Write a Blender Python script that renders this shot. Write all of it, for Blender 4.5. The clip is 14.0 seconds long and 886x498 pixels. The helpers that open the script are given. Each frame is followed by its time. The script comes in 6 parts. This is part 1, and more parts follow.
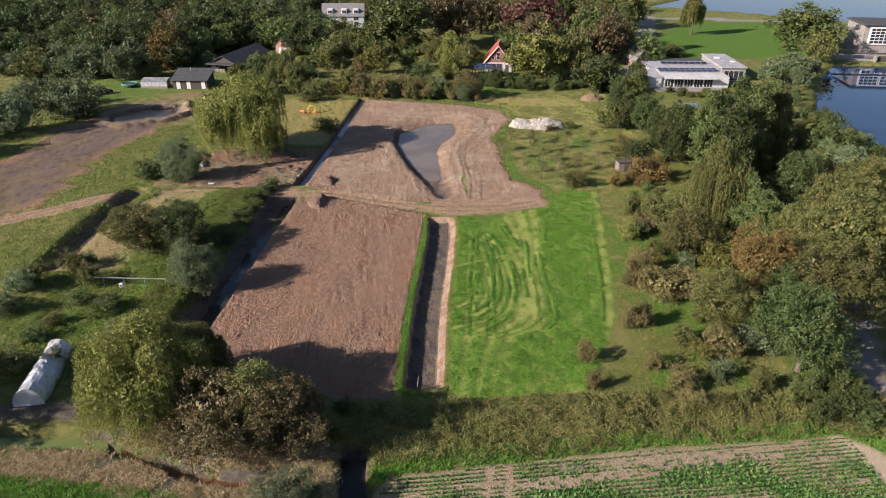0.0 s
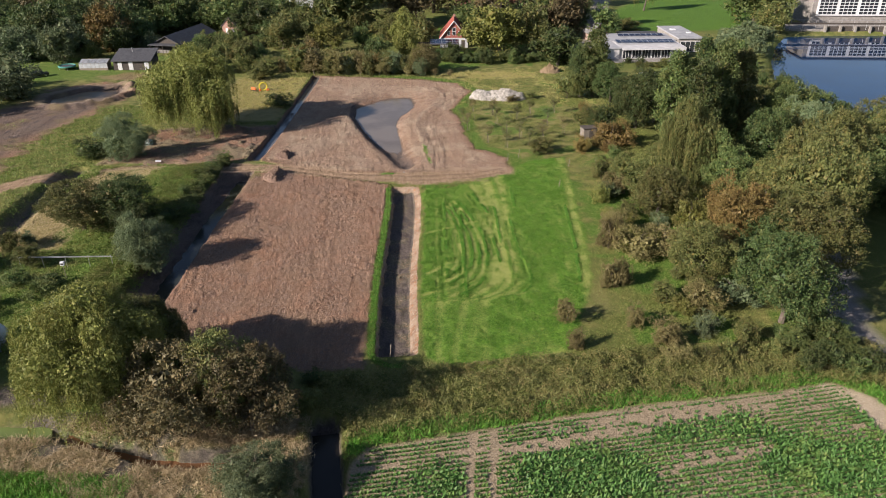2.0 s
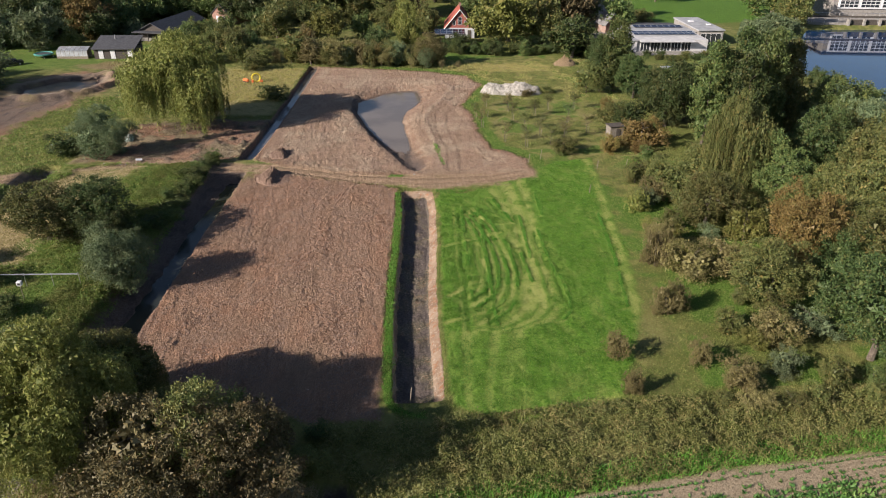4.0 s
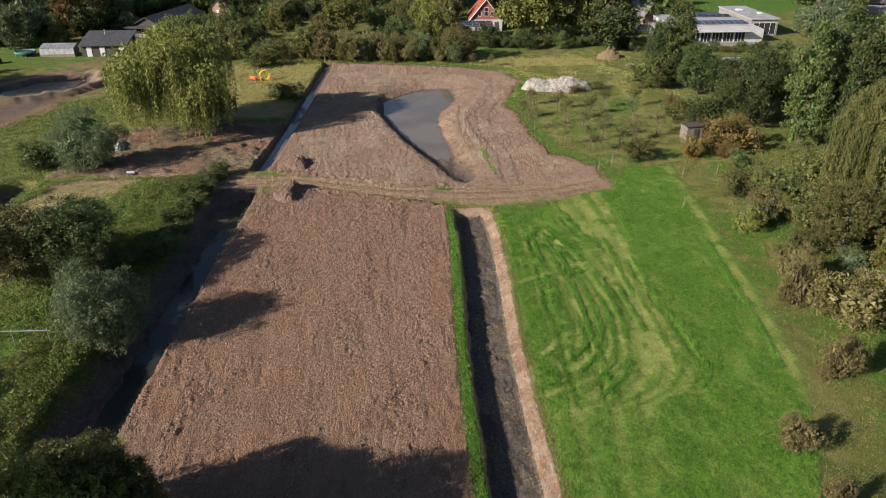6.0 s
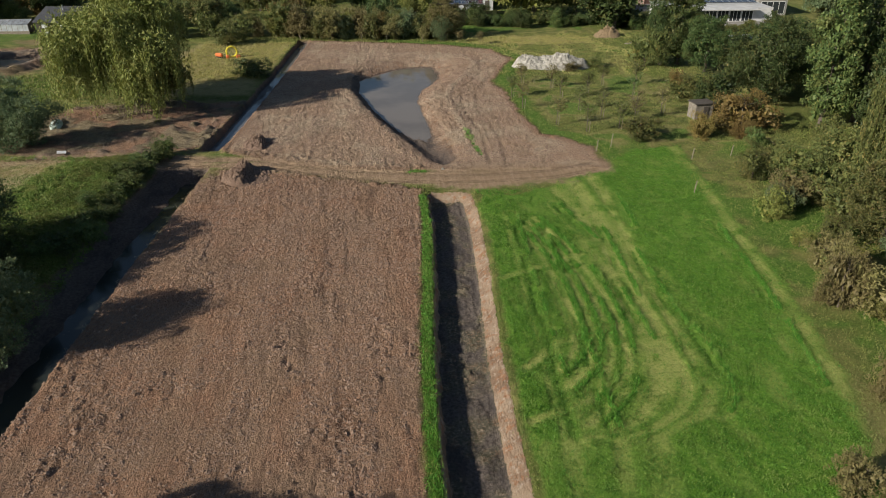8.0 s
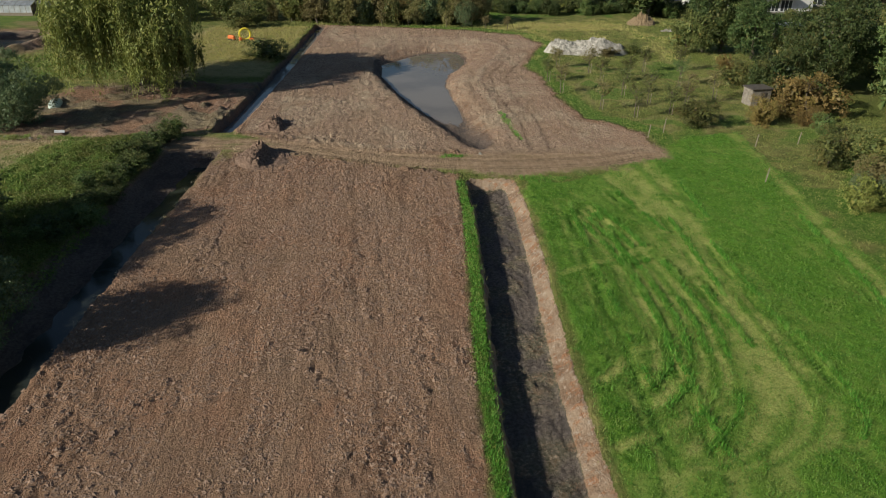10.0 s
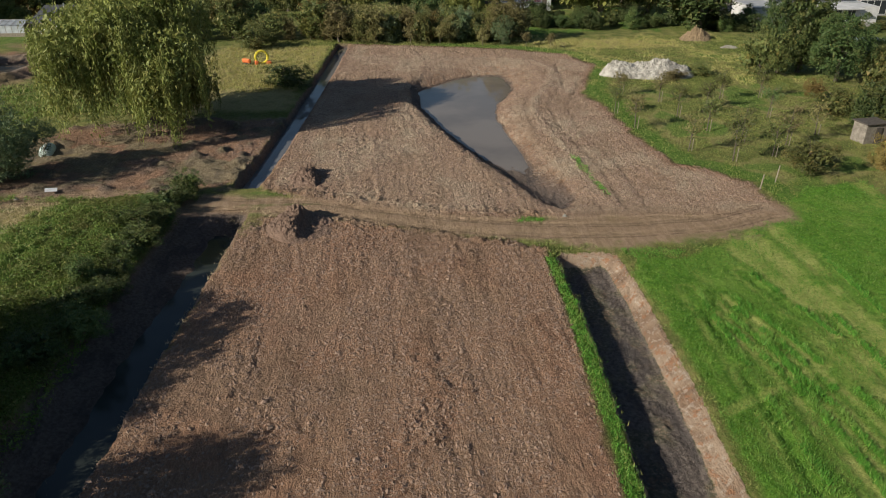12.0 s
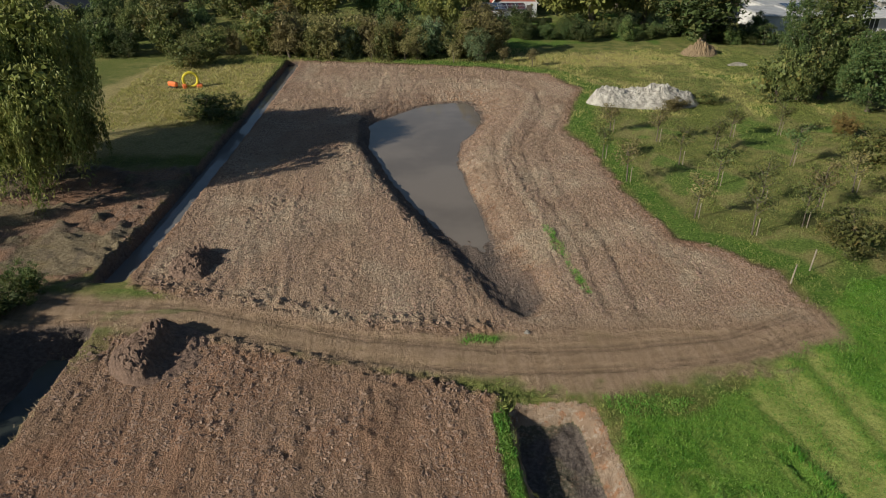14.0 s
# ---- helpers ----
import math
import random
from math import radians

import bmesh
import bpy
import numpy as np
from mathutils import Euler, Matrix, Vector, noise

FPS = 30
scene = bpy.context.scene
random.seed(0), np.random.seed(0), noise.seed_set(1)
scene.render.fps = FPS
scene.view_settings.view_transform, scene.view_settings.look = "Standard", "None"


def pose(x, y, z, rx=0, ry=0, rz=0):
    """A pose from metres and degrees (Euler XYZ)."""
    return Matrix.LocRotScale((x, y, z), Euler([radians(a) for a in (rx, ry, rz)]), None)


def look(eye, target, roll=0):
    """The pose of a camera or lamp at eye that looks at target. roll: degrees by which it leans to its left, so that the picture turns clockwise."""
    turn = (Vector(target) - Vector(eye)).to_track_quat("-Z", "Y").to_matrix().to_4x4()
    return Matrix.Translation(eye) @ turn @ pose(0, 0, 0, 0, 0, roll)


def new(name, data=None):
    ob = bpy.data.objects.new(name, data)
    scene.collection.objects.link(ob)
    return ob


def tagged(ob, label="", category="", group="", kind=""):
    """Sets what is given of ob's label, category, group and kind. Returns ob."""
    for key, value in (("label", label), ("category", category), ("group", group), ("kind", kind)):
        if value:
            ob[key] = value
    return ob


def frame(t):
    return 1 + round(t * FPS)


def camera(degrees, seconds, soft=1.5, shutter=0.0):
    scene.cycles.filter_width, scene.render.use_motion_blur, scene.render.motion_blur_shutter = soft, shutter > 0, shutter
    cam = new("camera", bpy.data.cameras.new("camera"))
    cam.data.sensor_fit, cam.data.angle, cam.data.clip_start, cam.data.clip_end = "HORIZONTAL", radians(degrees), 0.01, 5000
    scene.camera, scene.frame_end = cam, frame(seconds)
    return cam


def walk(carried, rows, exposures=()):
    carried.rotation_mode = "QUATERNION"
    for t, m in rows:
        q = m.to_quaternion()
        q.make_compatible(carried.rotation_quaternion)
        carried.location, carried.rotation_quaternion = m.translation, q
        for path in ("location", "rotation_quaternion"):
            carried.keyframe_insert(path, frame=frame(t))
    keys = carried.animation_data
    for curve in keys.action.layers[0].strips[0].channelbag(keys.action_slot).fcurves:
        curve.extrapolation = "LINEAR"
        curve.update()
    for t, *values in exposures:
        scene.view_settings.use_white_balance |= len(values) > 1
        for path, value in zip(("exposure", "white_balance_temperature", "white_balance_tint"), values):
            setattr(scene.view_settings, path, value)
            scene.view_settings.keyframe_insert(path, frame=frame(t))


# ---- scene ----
cam = camera(64.0, 14.0, 1.0)
PATH = [
    (0, (0.955, -2.919, 45.416), (0.93, -1.126, 44.53), 0.1),
    (0.5, (0.394, -2.06, 44.101), (0.378, -0.268, 43.215), 0.0),
    (1, (0.15, -1.784, 42.885), (0.141, 0.005, 41.992), -0.1),
    (1.5, (-0.01, -1.506, 41.564), (0.05, 0.278, 40.663), -0.3),
    (2, (-0.389, -0.44, 40.399), (-0.294, 1.341, 39.495), -0.2),
    (2.2, (-0.483, 0.322, 39.788), (-0.379, 2.104, 38.884), -0.3),
    (4.3, (-4.102, 13.99, 36.566), (-3.983, 15.762, 35.647), 0.5),
    (4.5, (-4.919, 15.857, 36.003), (-4.805, 17.629, 35.084), 0.3),
    (5, (-7.089, 20.532, 34.639), (-6.966, 22.307, 33.726), 0.1),
    (5.5, (-8.351, 25.109, 33.195), (-8.227, 26.885, 32.284), 0.0),
    (6, (-8.765, 28.978, 31.867), (-8.643, 30.752, 30.953), -0.1),
    (6.5, (-8.347, 32.261, 30.437), (-8.225, 34.035, 29.521), -0.3),
    (7, (-7.191, 34.952, 29.01), (-7.072, 36.724, 28.091), -0.5),
    (7.2, (-6.63, 35.907, 28.549), (-6.508, 37.677, 27.625), -0.4),
    (9.3, (-5.773, 41.237, 22.958), (-5.646, 43.008, 22.037), 0.7),
    (9.5, (-6.371, 42.171, 22.569), (-6.248, 43.943, 21.65), 0.7),
    (10, (-8.371, 44.421, 22.332), (-8.254, 46.194, 21.415), 0.6),
    (10.5, (-10.402, 47.268, 22.339), (-10.289, 49.043, 21.425), 0.4),
    (11, (-12.084, 50.669, 22.302), (-11.974, 52.446, 21.391), 0.2),
    (11.5, (-13.005, 54.405, 22.243), (-12.895, 56.183, 21.335), 0.0),
    (12, (-13.222, 58.246, 22.281), (-13.109, 60.023, 21.371), 0.0),
    (12.5, (-12.707, 62.082, 22.371), (-12.592, 63.858, 21.459), 0.0),
    (13, (-11.531, 66.099, 22.31), (-11.415, 67.874, 21.395), -0.0),
    (13.5, (-9.76, 70.164, 22.323), (-9.644, 71.937, 21.403), -0.1),
    (14, (-7.701, 74.339, 22.323), (-7.584, 76.107, 21.396), 0.0),
]
EXPOSURES = [(0.0, 0.98, 6380, 22), (2.0, 0.93, 6380, 19), (4.5, 0.85, 6380, 17), (7.0, 0.62, 6380, 12), (9.5, 0.34, 6380, 5), (12.0, 0.46, 6380, 8), (14.0, 0.37, 6380, 7)]
walk(cam, [(t, look(eye, target, roll)) for t, eye, target, roll in PATH], EXPOSURES)

# ---- light ----
SUN_AZ, SUN_EL = radians(205.0), radians(25.5)
world = bpy.data.worlds.new("sky")
scene.world = world
world.use_nodes = True
sky = world.node_tree.nodes.new("ShaderNodeTexSky")
sky.sky_type = "NISHITA"
sky.sun_disc = False
sky.sun_elevation = SUN_EL
sky.sun_rotation = radians(90.0) - SUN_AZ
sky.air_density, sky.dust_density, sky.ozone_density = 1.0, 0.6, 1.4
back = world.node_tree.nodes["Background"]
back.inputs["Strength"].default_value = 0.055
world.node_tree.links.new(sky.outputs[0], back.inputs[0])
sun = new("sun", bpy.data.lights.new("sun", "SUN"))
sun.data.energy, sun.data.angle, sun.data.color = 5.0, radians(0.55), (1.0, 0.9, 0.76)
sun.matrix_world = look((0, 0, 0), (-math.cos(SUN_AZ) * math.cos(SUN_EL), -math.sin(SUN_AZ) * math.cos(SUN_EL), -math.sin(SUN_EL)))


# ---- node helpers ----
def blank(name):
    m = bpy.data.materials.new(name)
    m.use_nodes = True
    nt = m.node_tree
    return m, nt, nt.nodes["Principled BSDF"]


def plug(nt, socket, value):
    if isinstance(value, bpy.types.NodeSocket):
        nt.links.new(value, socket)
    elif isinstance(value, (tuple, list)) and len(value) == 3 and socket.type == "RGBA":
        socket.default_value = (*value, 1)
    else:
        socket.default_value = value


def coords(nt):
    return nt.nodes.new("ShaderNodeNewGeometry").outputs["Position"]


def local(nt):
    return nt.nodes.new("ShaderNodeTexCoord").outputs["Object"]


def stretched(nt, vec, scale, turn=0.0):
    n = nt.nodes.new("ShaderNodeMapping")
    plug(nt, n.inputs["Vector"], vec)
    n.inputs["Scale"].default_value = scale
    n.inputs["Rotation"].default_value = (0, 0, turn)
    return n.outputs[0]


def grain(nt, vec, scale, detail=3.0, rough=0.55, warp=0.0):
    n = nt.nodes.new("ShaderNodeTexNoise")
    plug(nt, n.inputs["Vector"], vec)
    n.inputs["Scale"].default_value, n.inputs["Detail"].default_value = scale, detail
    n.inputs["Roughness"].default_value, n.inputs["Distortion"].default_value = rough, warp
    return n.outputs["Fac"]


def cells(nt, vec, scale):
    n = nt.nodes.new("ShaderNodeTexVoronoi")
    plug(nt, n.inputs["Vector"], vec)
    n.inputs["Scale"].default_value = scale
    return n.outputs["Distance"]


def span(nt, value, a, b, lo=0.0, hi=1.0):
    n = nt.nodes.new("ShaderNodeMapRange")
    n.interpolation_type = "SMOOTHSTEP"
    plug(nt, n.inputs["Value"], value)
    for key, v in (("From Min", a), ("From Max", b), ("To Min", lo), ("To Max", hi)):
        n.inputs[key].default_value = v
    return n.outputs["Result"]


def calc(nt, op, a, b=0.0):
    n = nt.nodes.new("ShaderNodeMath")
    n.operation = op
    plug(nt, n.inputs[0], a)
    plug(nt, n.inputs[1], b)
    return n.outputs[0]


def blend(nt, fac, a, b, kind="MIX"):
    n = nt.nodes.new("ShaderNodeMix")
    n.data_type, n.blend_type = "RGBA", kind
    plug(nt, n.inputs[0], fac)
    plug(nt, n.inputs[6], a)
    plug(nt, n.inputs[7], b)
    return n.outputs[2]


def relief(nt, height, strength, distance):
    n = nt.nodes.new("ShaderNodeBump")
    n.inputs["Strength"].default_value, n.inputs["Distance"].default_value = strength, distance
    plug(nt, n.inputs["Height"], height)
    return n.outputs[0]


def layer(nt, name):
    n = nt.nodes.new("ShaderNodeAttribute")
    n.attribute_name = name
    s = nt.nodes.new("ShaderNodeSeparateColor")
    nt.links.new(n.outputs["Color"], s.inputs[0])
    return s.outputs[0], s.outputs[1], s.outputs[2], n.outputs["Alpha"]


# ---- materials ----
def ground_material():
    m, nt, p = blank("ground")
    v = coords(nt)
    soil, meadow, track, crop = layer(nt, "zone_a")
    dry, mud_and_shade, lush, clay = layer(nt, "zone_b")
    swath, rut_and_shade, sand, pave = layer(nt, "zone_c")
    big, mid, fine = grain(nt, v, 0.06, 4), grain(nt, v, 0.55, 5), grain(nt, v, 5.0, 6, 0.65)
    tiny = grain(nt, v, 17.0, 4, 0.7)
    micro = grain(nt, v, 46.0, 3, 0.7)
    comb = grain(nt, stretched(nt, v, (1.0, 0.2, 1.0), 0.06), 5.5, 5, 0.65, 0.4)
    comb2 = grain(nt, stretched(nt, v, (1.0, 0.4, 1.0), -0.1), 12.0, 5, 0.7, 0.5)
    lump = cells(nt, stretched(nt, v, (1.0, 0.6, 1.0)), 4.5)
    streak = grain(nt, stretched(nt, v, (1.0, 0.16, 1.0), 0.05), 2.2, 5, 0.6)
    bent = calc(nt, "MULTIPLY", grain(nt, v, 2.6, 4, 0.65), 1.3)
    shift = nt.nodes.new("ShaderNodeVectorMath")
    shift.operation = "ADD"
    plug(nt, shift.inputs[0], v)
    plug(nt, shift.inputs[1], bent)
    crumb, crumb2 = cells(nt, shift.outputs[0], 3.4), cells(nt, shift.outputs[0], 9.0)
    patchy = span(nt, grain(nt, stretched(nt, v, (1.0, 0.35, 1.0), 0.1), 0.36, 6, 0.7), 0.46, 0.68, 0.06, 1.0)
    # rough grassland
    c = blend(nt, span(nt, mid, 0.35, 0.7), (0.09, 0.115, 0.03), (0.23, 0.22, 0.075))
    c = blend(nt, span(nt, big, 0.42, 0.62), c, (0.105, 0.135, 0.03))
    c = blend(nt, span(nt, fine, 0.45, 0.75, 0, 0.65), c, (0.25, 0.21, 0.09))
    # dry grass
    d = blend(nt, span(nt, fine, 0.3, 0.7), (0.22, 0.185, 0.075), (0.4, 0.34, 0.155))
    d = blend(nt, span(nt, mid, 0.5, 0.75, 0, 0.6), d, (0.12, 0.11, 0.04))
    c = blend(nt, dry, c, d)
    # lush grass
    g = blend(nt, span(nt, fine, 0.3, 0.7), (0.04, 0.1, 0.014), (0.12, 0.22, 0.032))
    c = blend(nt, lush, c, g)
    # mown meadow with lighter swaths
    g = blend(nt, span(nt, fine, 0.3, 0.72), (0.058, 0.15, 0.014), (0.15, 0.285, 0.036))
    g = blend(nt, span(nt, big, 0.4, 0.65, 0, 0.5), g, (0.11, 0.24, 0.028))
    g = blend(nt, span(nt, grain(nt, v, 1.6, 5, 0.7), 0.5, 0.66, 0, 0.75), g, (0.05, 0.125, 0.012))
    g = blend(nt, span(nt, grain(nt, v, 2.3, 5, 0.7), 0.52, 0.7, 0, 0.6), g, (0.2, 0.3, 0.05))
    s = blend(nt, span(nt, tiny, 0.3, 0.7), (0.28, 0.3, 0.075), (0.46, 0.46, 0.16))
    g = blend(nt, calc(nt, "MULTIPLY", swath, span(nt, fine, 0.25, 0.6, 0.35, 1.0)), g, s)
    c = blend(nt, meadow, c, g)
    # bare soil
    e = blend(nt, span(nt, streak, 0.3, 0.7), (0.185, 0.112, 0.072), (0.29, 0.185, 0.124))
    e = blend(nt, span(nt, mid, 0.5, 0.72, 0, 0.55), e, (0.35, 0.25, 0.17))
    e = blend(nt, span(nt, fine, 0.53, 0.66, 0, 0.4), e, (0.134, 0.083, 0.06))
    e = blend(nt, span(nt, big, 0.5, 0.7, 0, 0.5), e, (0.244, 0.183, 0.146))
    e = blend(nt, calc(nt, "MULTIPLY", span(nt, lump, 0.55, 0.85, 0, 0.6), span(nt, mid, 0.5, 0.65)), e, (0.11, 0.0671, 0.0512))
    e = blend(nt, span(nt, tiny, 0.52, 0.62, 0, 0.5), e, (0.378, 0.275, 0.201))
    e = blend(nt, span(nt, grain(nt, stretched(nt, v, (1.0, 0.5, 1.0)), 0.3, 4, 0.6), 0.46, 0.62, 0, 0.5), e, (0.285, 0.16, 0.104))
    # groove shading and highlights painted into the soil colour
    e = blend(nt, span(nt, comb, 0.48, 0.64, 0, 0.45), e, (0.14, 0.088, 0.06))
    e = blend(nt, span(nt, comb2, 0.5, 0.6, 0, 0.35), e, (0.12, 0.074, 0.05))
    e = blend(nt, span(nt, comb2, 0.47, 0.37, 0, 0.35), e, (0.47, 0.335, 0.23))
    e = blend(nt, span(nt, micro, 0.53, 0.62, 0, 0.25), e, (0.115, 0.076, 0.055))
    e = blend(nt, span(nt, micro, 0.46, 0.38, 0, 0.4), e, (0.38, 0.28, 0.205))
    e = blend(nt, span(nt, grain(nt, v, 0.13, 4, 0.6), 0.45, 0.62, 0, 0.55), e, (0.225, 0.165, 0.118))
    # crumbs: shade between them and bright tops, likewise in the colour
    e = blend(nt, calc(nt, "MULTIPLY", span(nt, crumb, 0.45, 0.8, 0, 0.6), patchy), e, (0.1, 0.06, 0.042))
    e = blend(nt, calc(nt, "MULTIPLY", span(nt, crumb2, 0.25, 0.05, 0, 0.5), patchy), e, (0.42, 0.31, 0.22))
    e = blend(nt, 1.0, e, (1.13, 1.07, 1.02), "MULTIPLY")
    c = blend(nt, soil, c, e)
    # driven track
    t = blend(nt, span(nt, streak, 0.3, 0.75), (0.29, 0.2, 0.13), (0.41, 0.29, 0.2))
    t = blend(nt, span(nt, mid, 0.55, 0.75, 0, 0.5), t, (0.22, 0.17, 0.085))
    t = blend(nt, span(nt, tiny, 0.5, 0.65, 0, 0.45), t, (0.16, 0.105, 0.07))
    c = blend(nt, track, c, t)
    # mud and clay of the banks; the mud colour also paints shade on some banks
    c = blend(nt, mud_and_shade, c, blend(nt, span(nt, fine, 0.3, 0.7), (0.09, 0.075, 0.066), (0.2, 0.165, 0.142)))
    c = blend(nt, calc(nt, "MULTIPLY", mud_and_shade, span(nt, grain(nt, stretched(nt, v, (1.0, 0.4, 1.0)), 0.8, 5, 0.65), 0.5, 0.62, 0, 0.7)), c, (0.07, 0.062, 0.06))
    ragged = calc(nt, "ADD", clay, calc(nt, "MULTIPLY", calc(nt, "SUBTRACT", fine, 0.5), 1.6))
    c = blend(nt, calc(nt, "MULTIPLY", span(nt, ragged, 0.25, 0.55), span(nt, clay, 0.0, 0.2)), c, blend(nt, span(nt, mid, 0.35, 0.65), (0.26, 0.175, 0.118), (0.4, 0.3, 0.215)))
    c = blend(nt, calc(nt, "MULTIPLY", clay, span(nt, grain(nt, v, 1.7, 5, 0.7), 0.52, 0.62, 0, 0.75)), c, (0.36, 0.175, 0.09))
    c = blend(nt, calc(nt, "MULTIPLY", clay, span(nt, grain(nt, v, 3.1, 5, 0.7), 0.54, 0.62, 0, 0.7)), c, (0.5, 0.42, 0.34))
    # sandy crop field
    c = blend(nt, crop, c, blend(nt, span(nt, fine, 0.3, 0.7), (0.25, 0.195, 0.125), (0.4, 0.325, 0.225)))
    c = blend(nt, sand, c, blend(nt, span(nt, fine, 0.3, 0.7), (0.4, 0.32, 0.22), (0.55, 0.46, 0.34)))
    c = blend(nt, pave, c, blend(nt, span(nt, fine, 0.3, 0.7), (0.2, 0.185, 0.17), (0.3, 0.28, 0.255)))
    c = blend(nt, calc(nt, "MULTIPLY", rut_and_shade, span(nt, fine, 0.3, 0.6, 0.4, 0.85)), c, (0.095, 0.065, 0.045))
    plug(nt, p.inputs["Base Color"], c)
    p.inputs["Roughness"].default_value = 0.95
    p.inputs["Specular IOR Level"].default_value = 0.15
    h = calc(nt, "ADD", calc(nt, "MULTIPLY", fine, 0.5), calc(nt, "ADD", calc(nt, "MULTIPLY", tiny, 0.42), calc(nt, "MULTIPLY", micro, 0.2)))
    # crumbs and blade grooves of worked earth
    dug = calc(nt, "MINIMUM", calc(nt, "ADD", calc(nt, "ADD", soil, calc(nt, "MULTIPLY", track, 0.45)), calc(nt, "ADD", calc(nt, "MULTIPLY", mud_and_shade, 0.5), calc(nt, "MULTIPLY", clay, 0.6))), 1.0)
    crumbs = calc(nt, "ADD", calc(nt, "MULTIPLY", crumb, 1.3), calc(nt, "MULTIPLY", crumb2, 0.5))
    crumbs = calc(nt, "MULTIPLY", crumbs, patchy)
    grooves = calc(nt, "MULTIPLY", calc(nt, "ADD", calc(nt, "MULTIPLY", comb, 1.0), calc(nt, "MULTIPLY", comb2, 0.55)), calc(nt, "SUBTRACT", 1.25, patchy))
    h = calc(nt, "ADD", h, calc(nt, "MULTIPLY", calc(nt, "ADD", calc(nt, "ADD", grooves, crumbs), calc(nt, "MULTIPLY", fine, 0.3)), dug))
    plug(nt, p.inputs["Normal"], relief(nt, h, 1.0, 0.28))
    return m


def leaf_material(name, dark, light, odd, spread=0.25):
    m, nt, p = blank(name)
    who = nt.nodes.new("ShaderNodeObjectInfo").outputs["Random"]
    each = nt.nodes.new("ShaderNodeNewGeometry").outputs["Random Per Island"]
    c = blend(nt, each, dark, light)
    c = blend(nt, calc(nt, "MULTIPLY", span(nt, grain(nt, local(nt), 0.5, 2), 0.5, 0.7), 0.45), c, odd)
    c = blend(nt, span(nt, each, 0.88, 0.94, 0, 0.8), c, odd)
    hsv = nt.nodes.new("ShaderNodeHueSaturation")
    plug(nt, hsv.inputs["Hue"], span(nt, who, 0, 1, 0.5 - 0.05 * spread, 0.5 + 0.05 * spread))
    plug(nt, hsv.inputs["Value"], span(nt, who, 0, 1, 1 - spread, 1 + spread))
    plug(nt, hsv.inputs["Color"], c)
    plug(nt, p.inputs["Base Color"], hsv.outputs[0])
    p.inputs["Roughness"].default_value = 0.55
    p.inputs["Specular IOR Level"].default_value = 0.25
    tr = nt.nodes.new("ShaderNodeBsdfTranslucent")
    plug(nt, tr.inputs["Color"], hsv.outputs[0])
    mix = nt.nodes.new("ShaderNodeMixShader")
    mix.inputs[0].default_value = 0.22
    nt.links.new(p.outputs[0], mix.inputs[1])
    nt.links.new(tr.outputs[0], mix.inputs[2])
    nt.links.new(mix.outputs[0], nt.nodes["Material Output"].inputs[0])
    return m


def plain(name, dark, light, scale=3.0, rough=0.8, metal=0.0, bump=0.3, depth=0.02):
    m, nt, p = blank(name)
    v = local(nt)
    f, g = grain(nt, v, scale, 5, 0.6), grain(nt, v, scale * 7, 4, 0.65)
    c = blend(nt, span(nt, f, 0.3, 0.7), dark, light)
    c = blend(nt, span(nt, g, 0.5, 0.75, 0, 0.35), c, tuple(0.6 * a for a in dark))
    plug(nt, p.inputs["Base Color"], c)
    plug(nt, p.inputs["Roughness"], span(nt, g, 0.2, 0.8, max(rough - 0.1, 0.05), min(rough + 0.1, 1)))
    p.inputs["Metallic"].default_value = metal
    plug(nt, p.inputs["Normal"], relief(nt, g, bump, depth))
    return m


def water_material(name, deep, rough=0.06, ripple=0.05, scale=2.0):
    m, nt, p = blank(name)
    v = coords(nt)
    plug(nt, p.inputs["Base Color"], blend(nt, span(nt, grain(nt, v, 0.15, 3), 0.35, 0.65), deep, tuple(0.75 * a for a in deep)))
    p.inputs["Roughness"].default_value = rough
    p.inputs["IOR"].default_value = 1.33
    plug(nt, p.inputs["Normal"], relief(nt, grain(nt, v, scale, 3), ripple, 0.05))
    return m


def glass_material():
    m, nt, p = blank("window_glass")
    p.inputs["Base Color"].default_value = (0.03, 0.035, 0.04, 1)
    p.inputs["Roughness"].default_value = 0.08
    return m


GROUND = ground_material()
LEAF = {
    "yellow": leaf_material("leaf_yellow_green", (0.09, 0.112, 0.026), (0.245, 0.25, 0.066), (0.17, 0.15, 0.045)),
    "brown": leaf_material("leaf_brown", (0.065, 0.06, 0.028), (0.18, 0.155, 0.075), (0.17, 0.12, 0.05)),
    "silver": leaf_material("leaf_silver_green", (0.068, 0.105, 0.05), (0.19, 0.245, 0.125), (0.15, 0.16, 0.06)),
    "dark": leaf_material("leaf_dark_green", (0.03, 0.055, 0.018), (0.09, 0.13, 0.04), (0.12, 0.11, 0.035)),
    "green": leaf_material("leaf_green", (0.048, 0.082, 0.025), (0.135, 0.18, 0.055), (0.19, 0.18, 0.055)),
    "olive": leaf_material("leaf_olive", (0.06, 0.08, 0.025), (0.165, 0.18, 0.056), (0.21, 0.165, 0.055)),
    "orange": leaf_material("leaf_orange", (0.12, 0.095, 0.03), (0.27, 0.19, 0.065), (0.16, 0.15, 0.04)),
    "red": leaf_material("leaf_red", (0.187, 0.0455, 0.0211), (0.375, 0.117, 0.0468), (0.268, 0.156, 0.0351)),
    "purple": leaf_material("leaf_purple", (0.0536, 0.026, 0.0234), (0.134, 0.065, 0.0527), (0.161, 0.078, 0.0351)),
    "straw": leaf_material("leaf_straw", (0.11, 0.1, 0.038), (0.25, 0.215, 0.095), (0.17, 0.16, 0.05)),
}
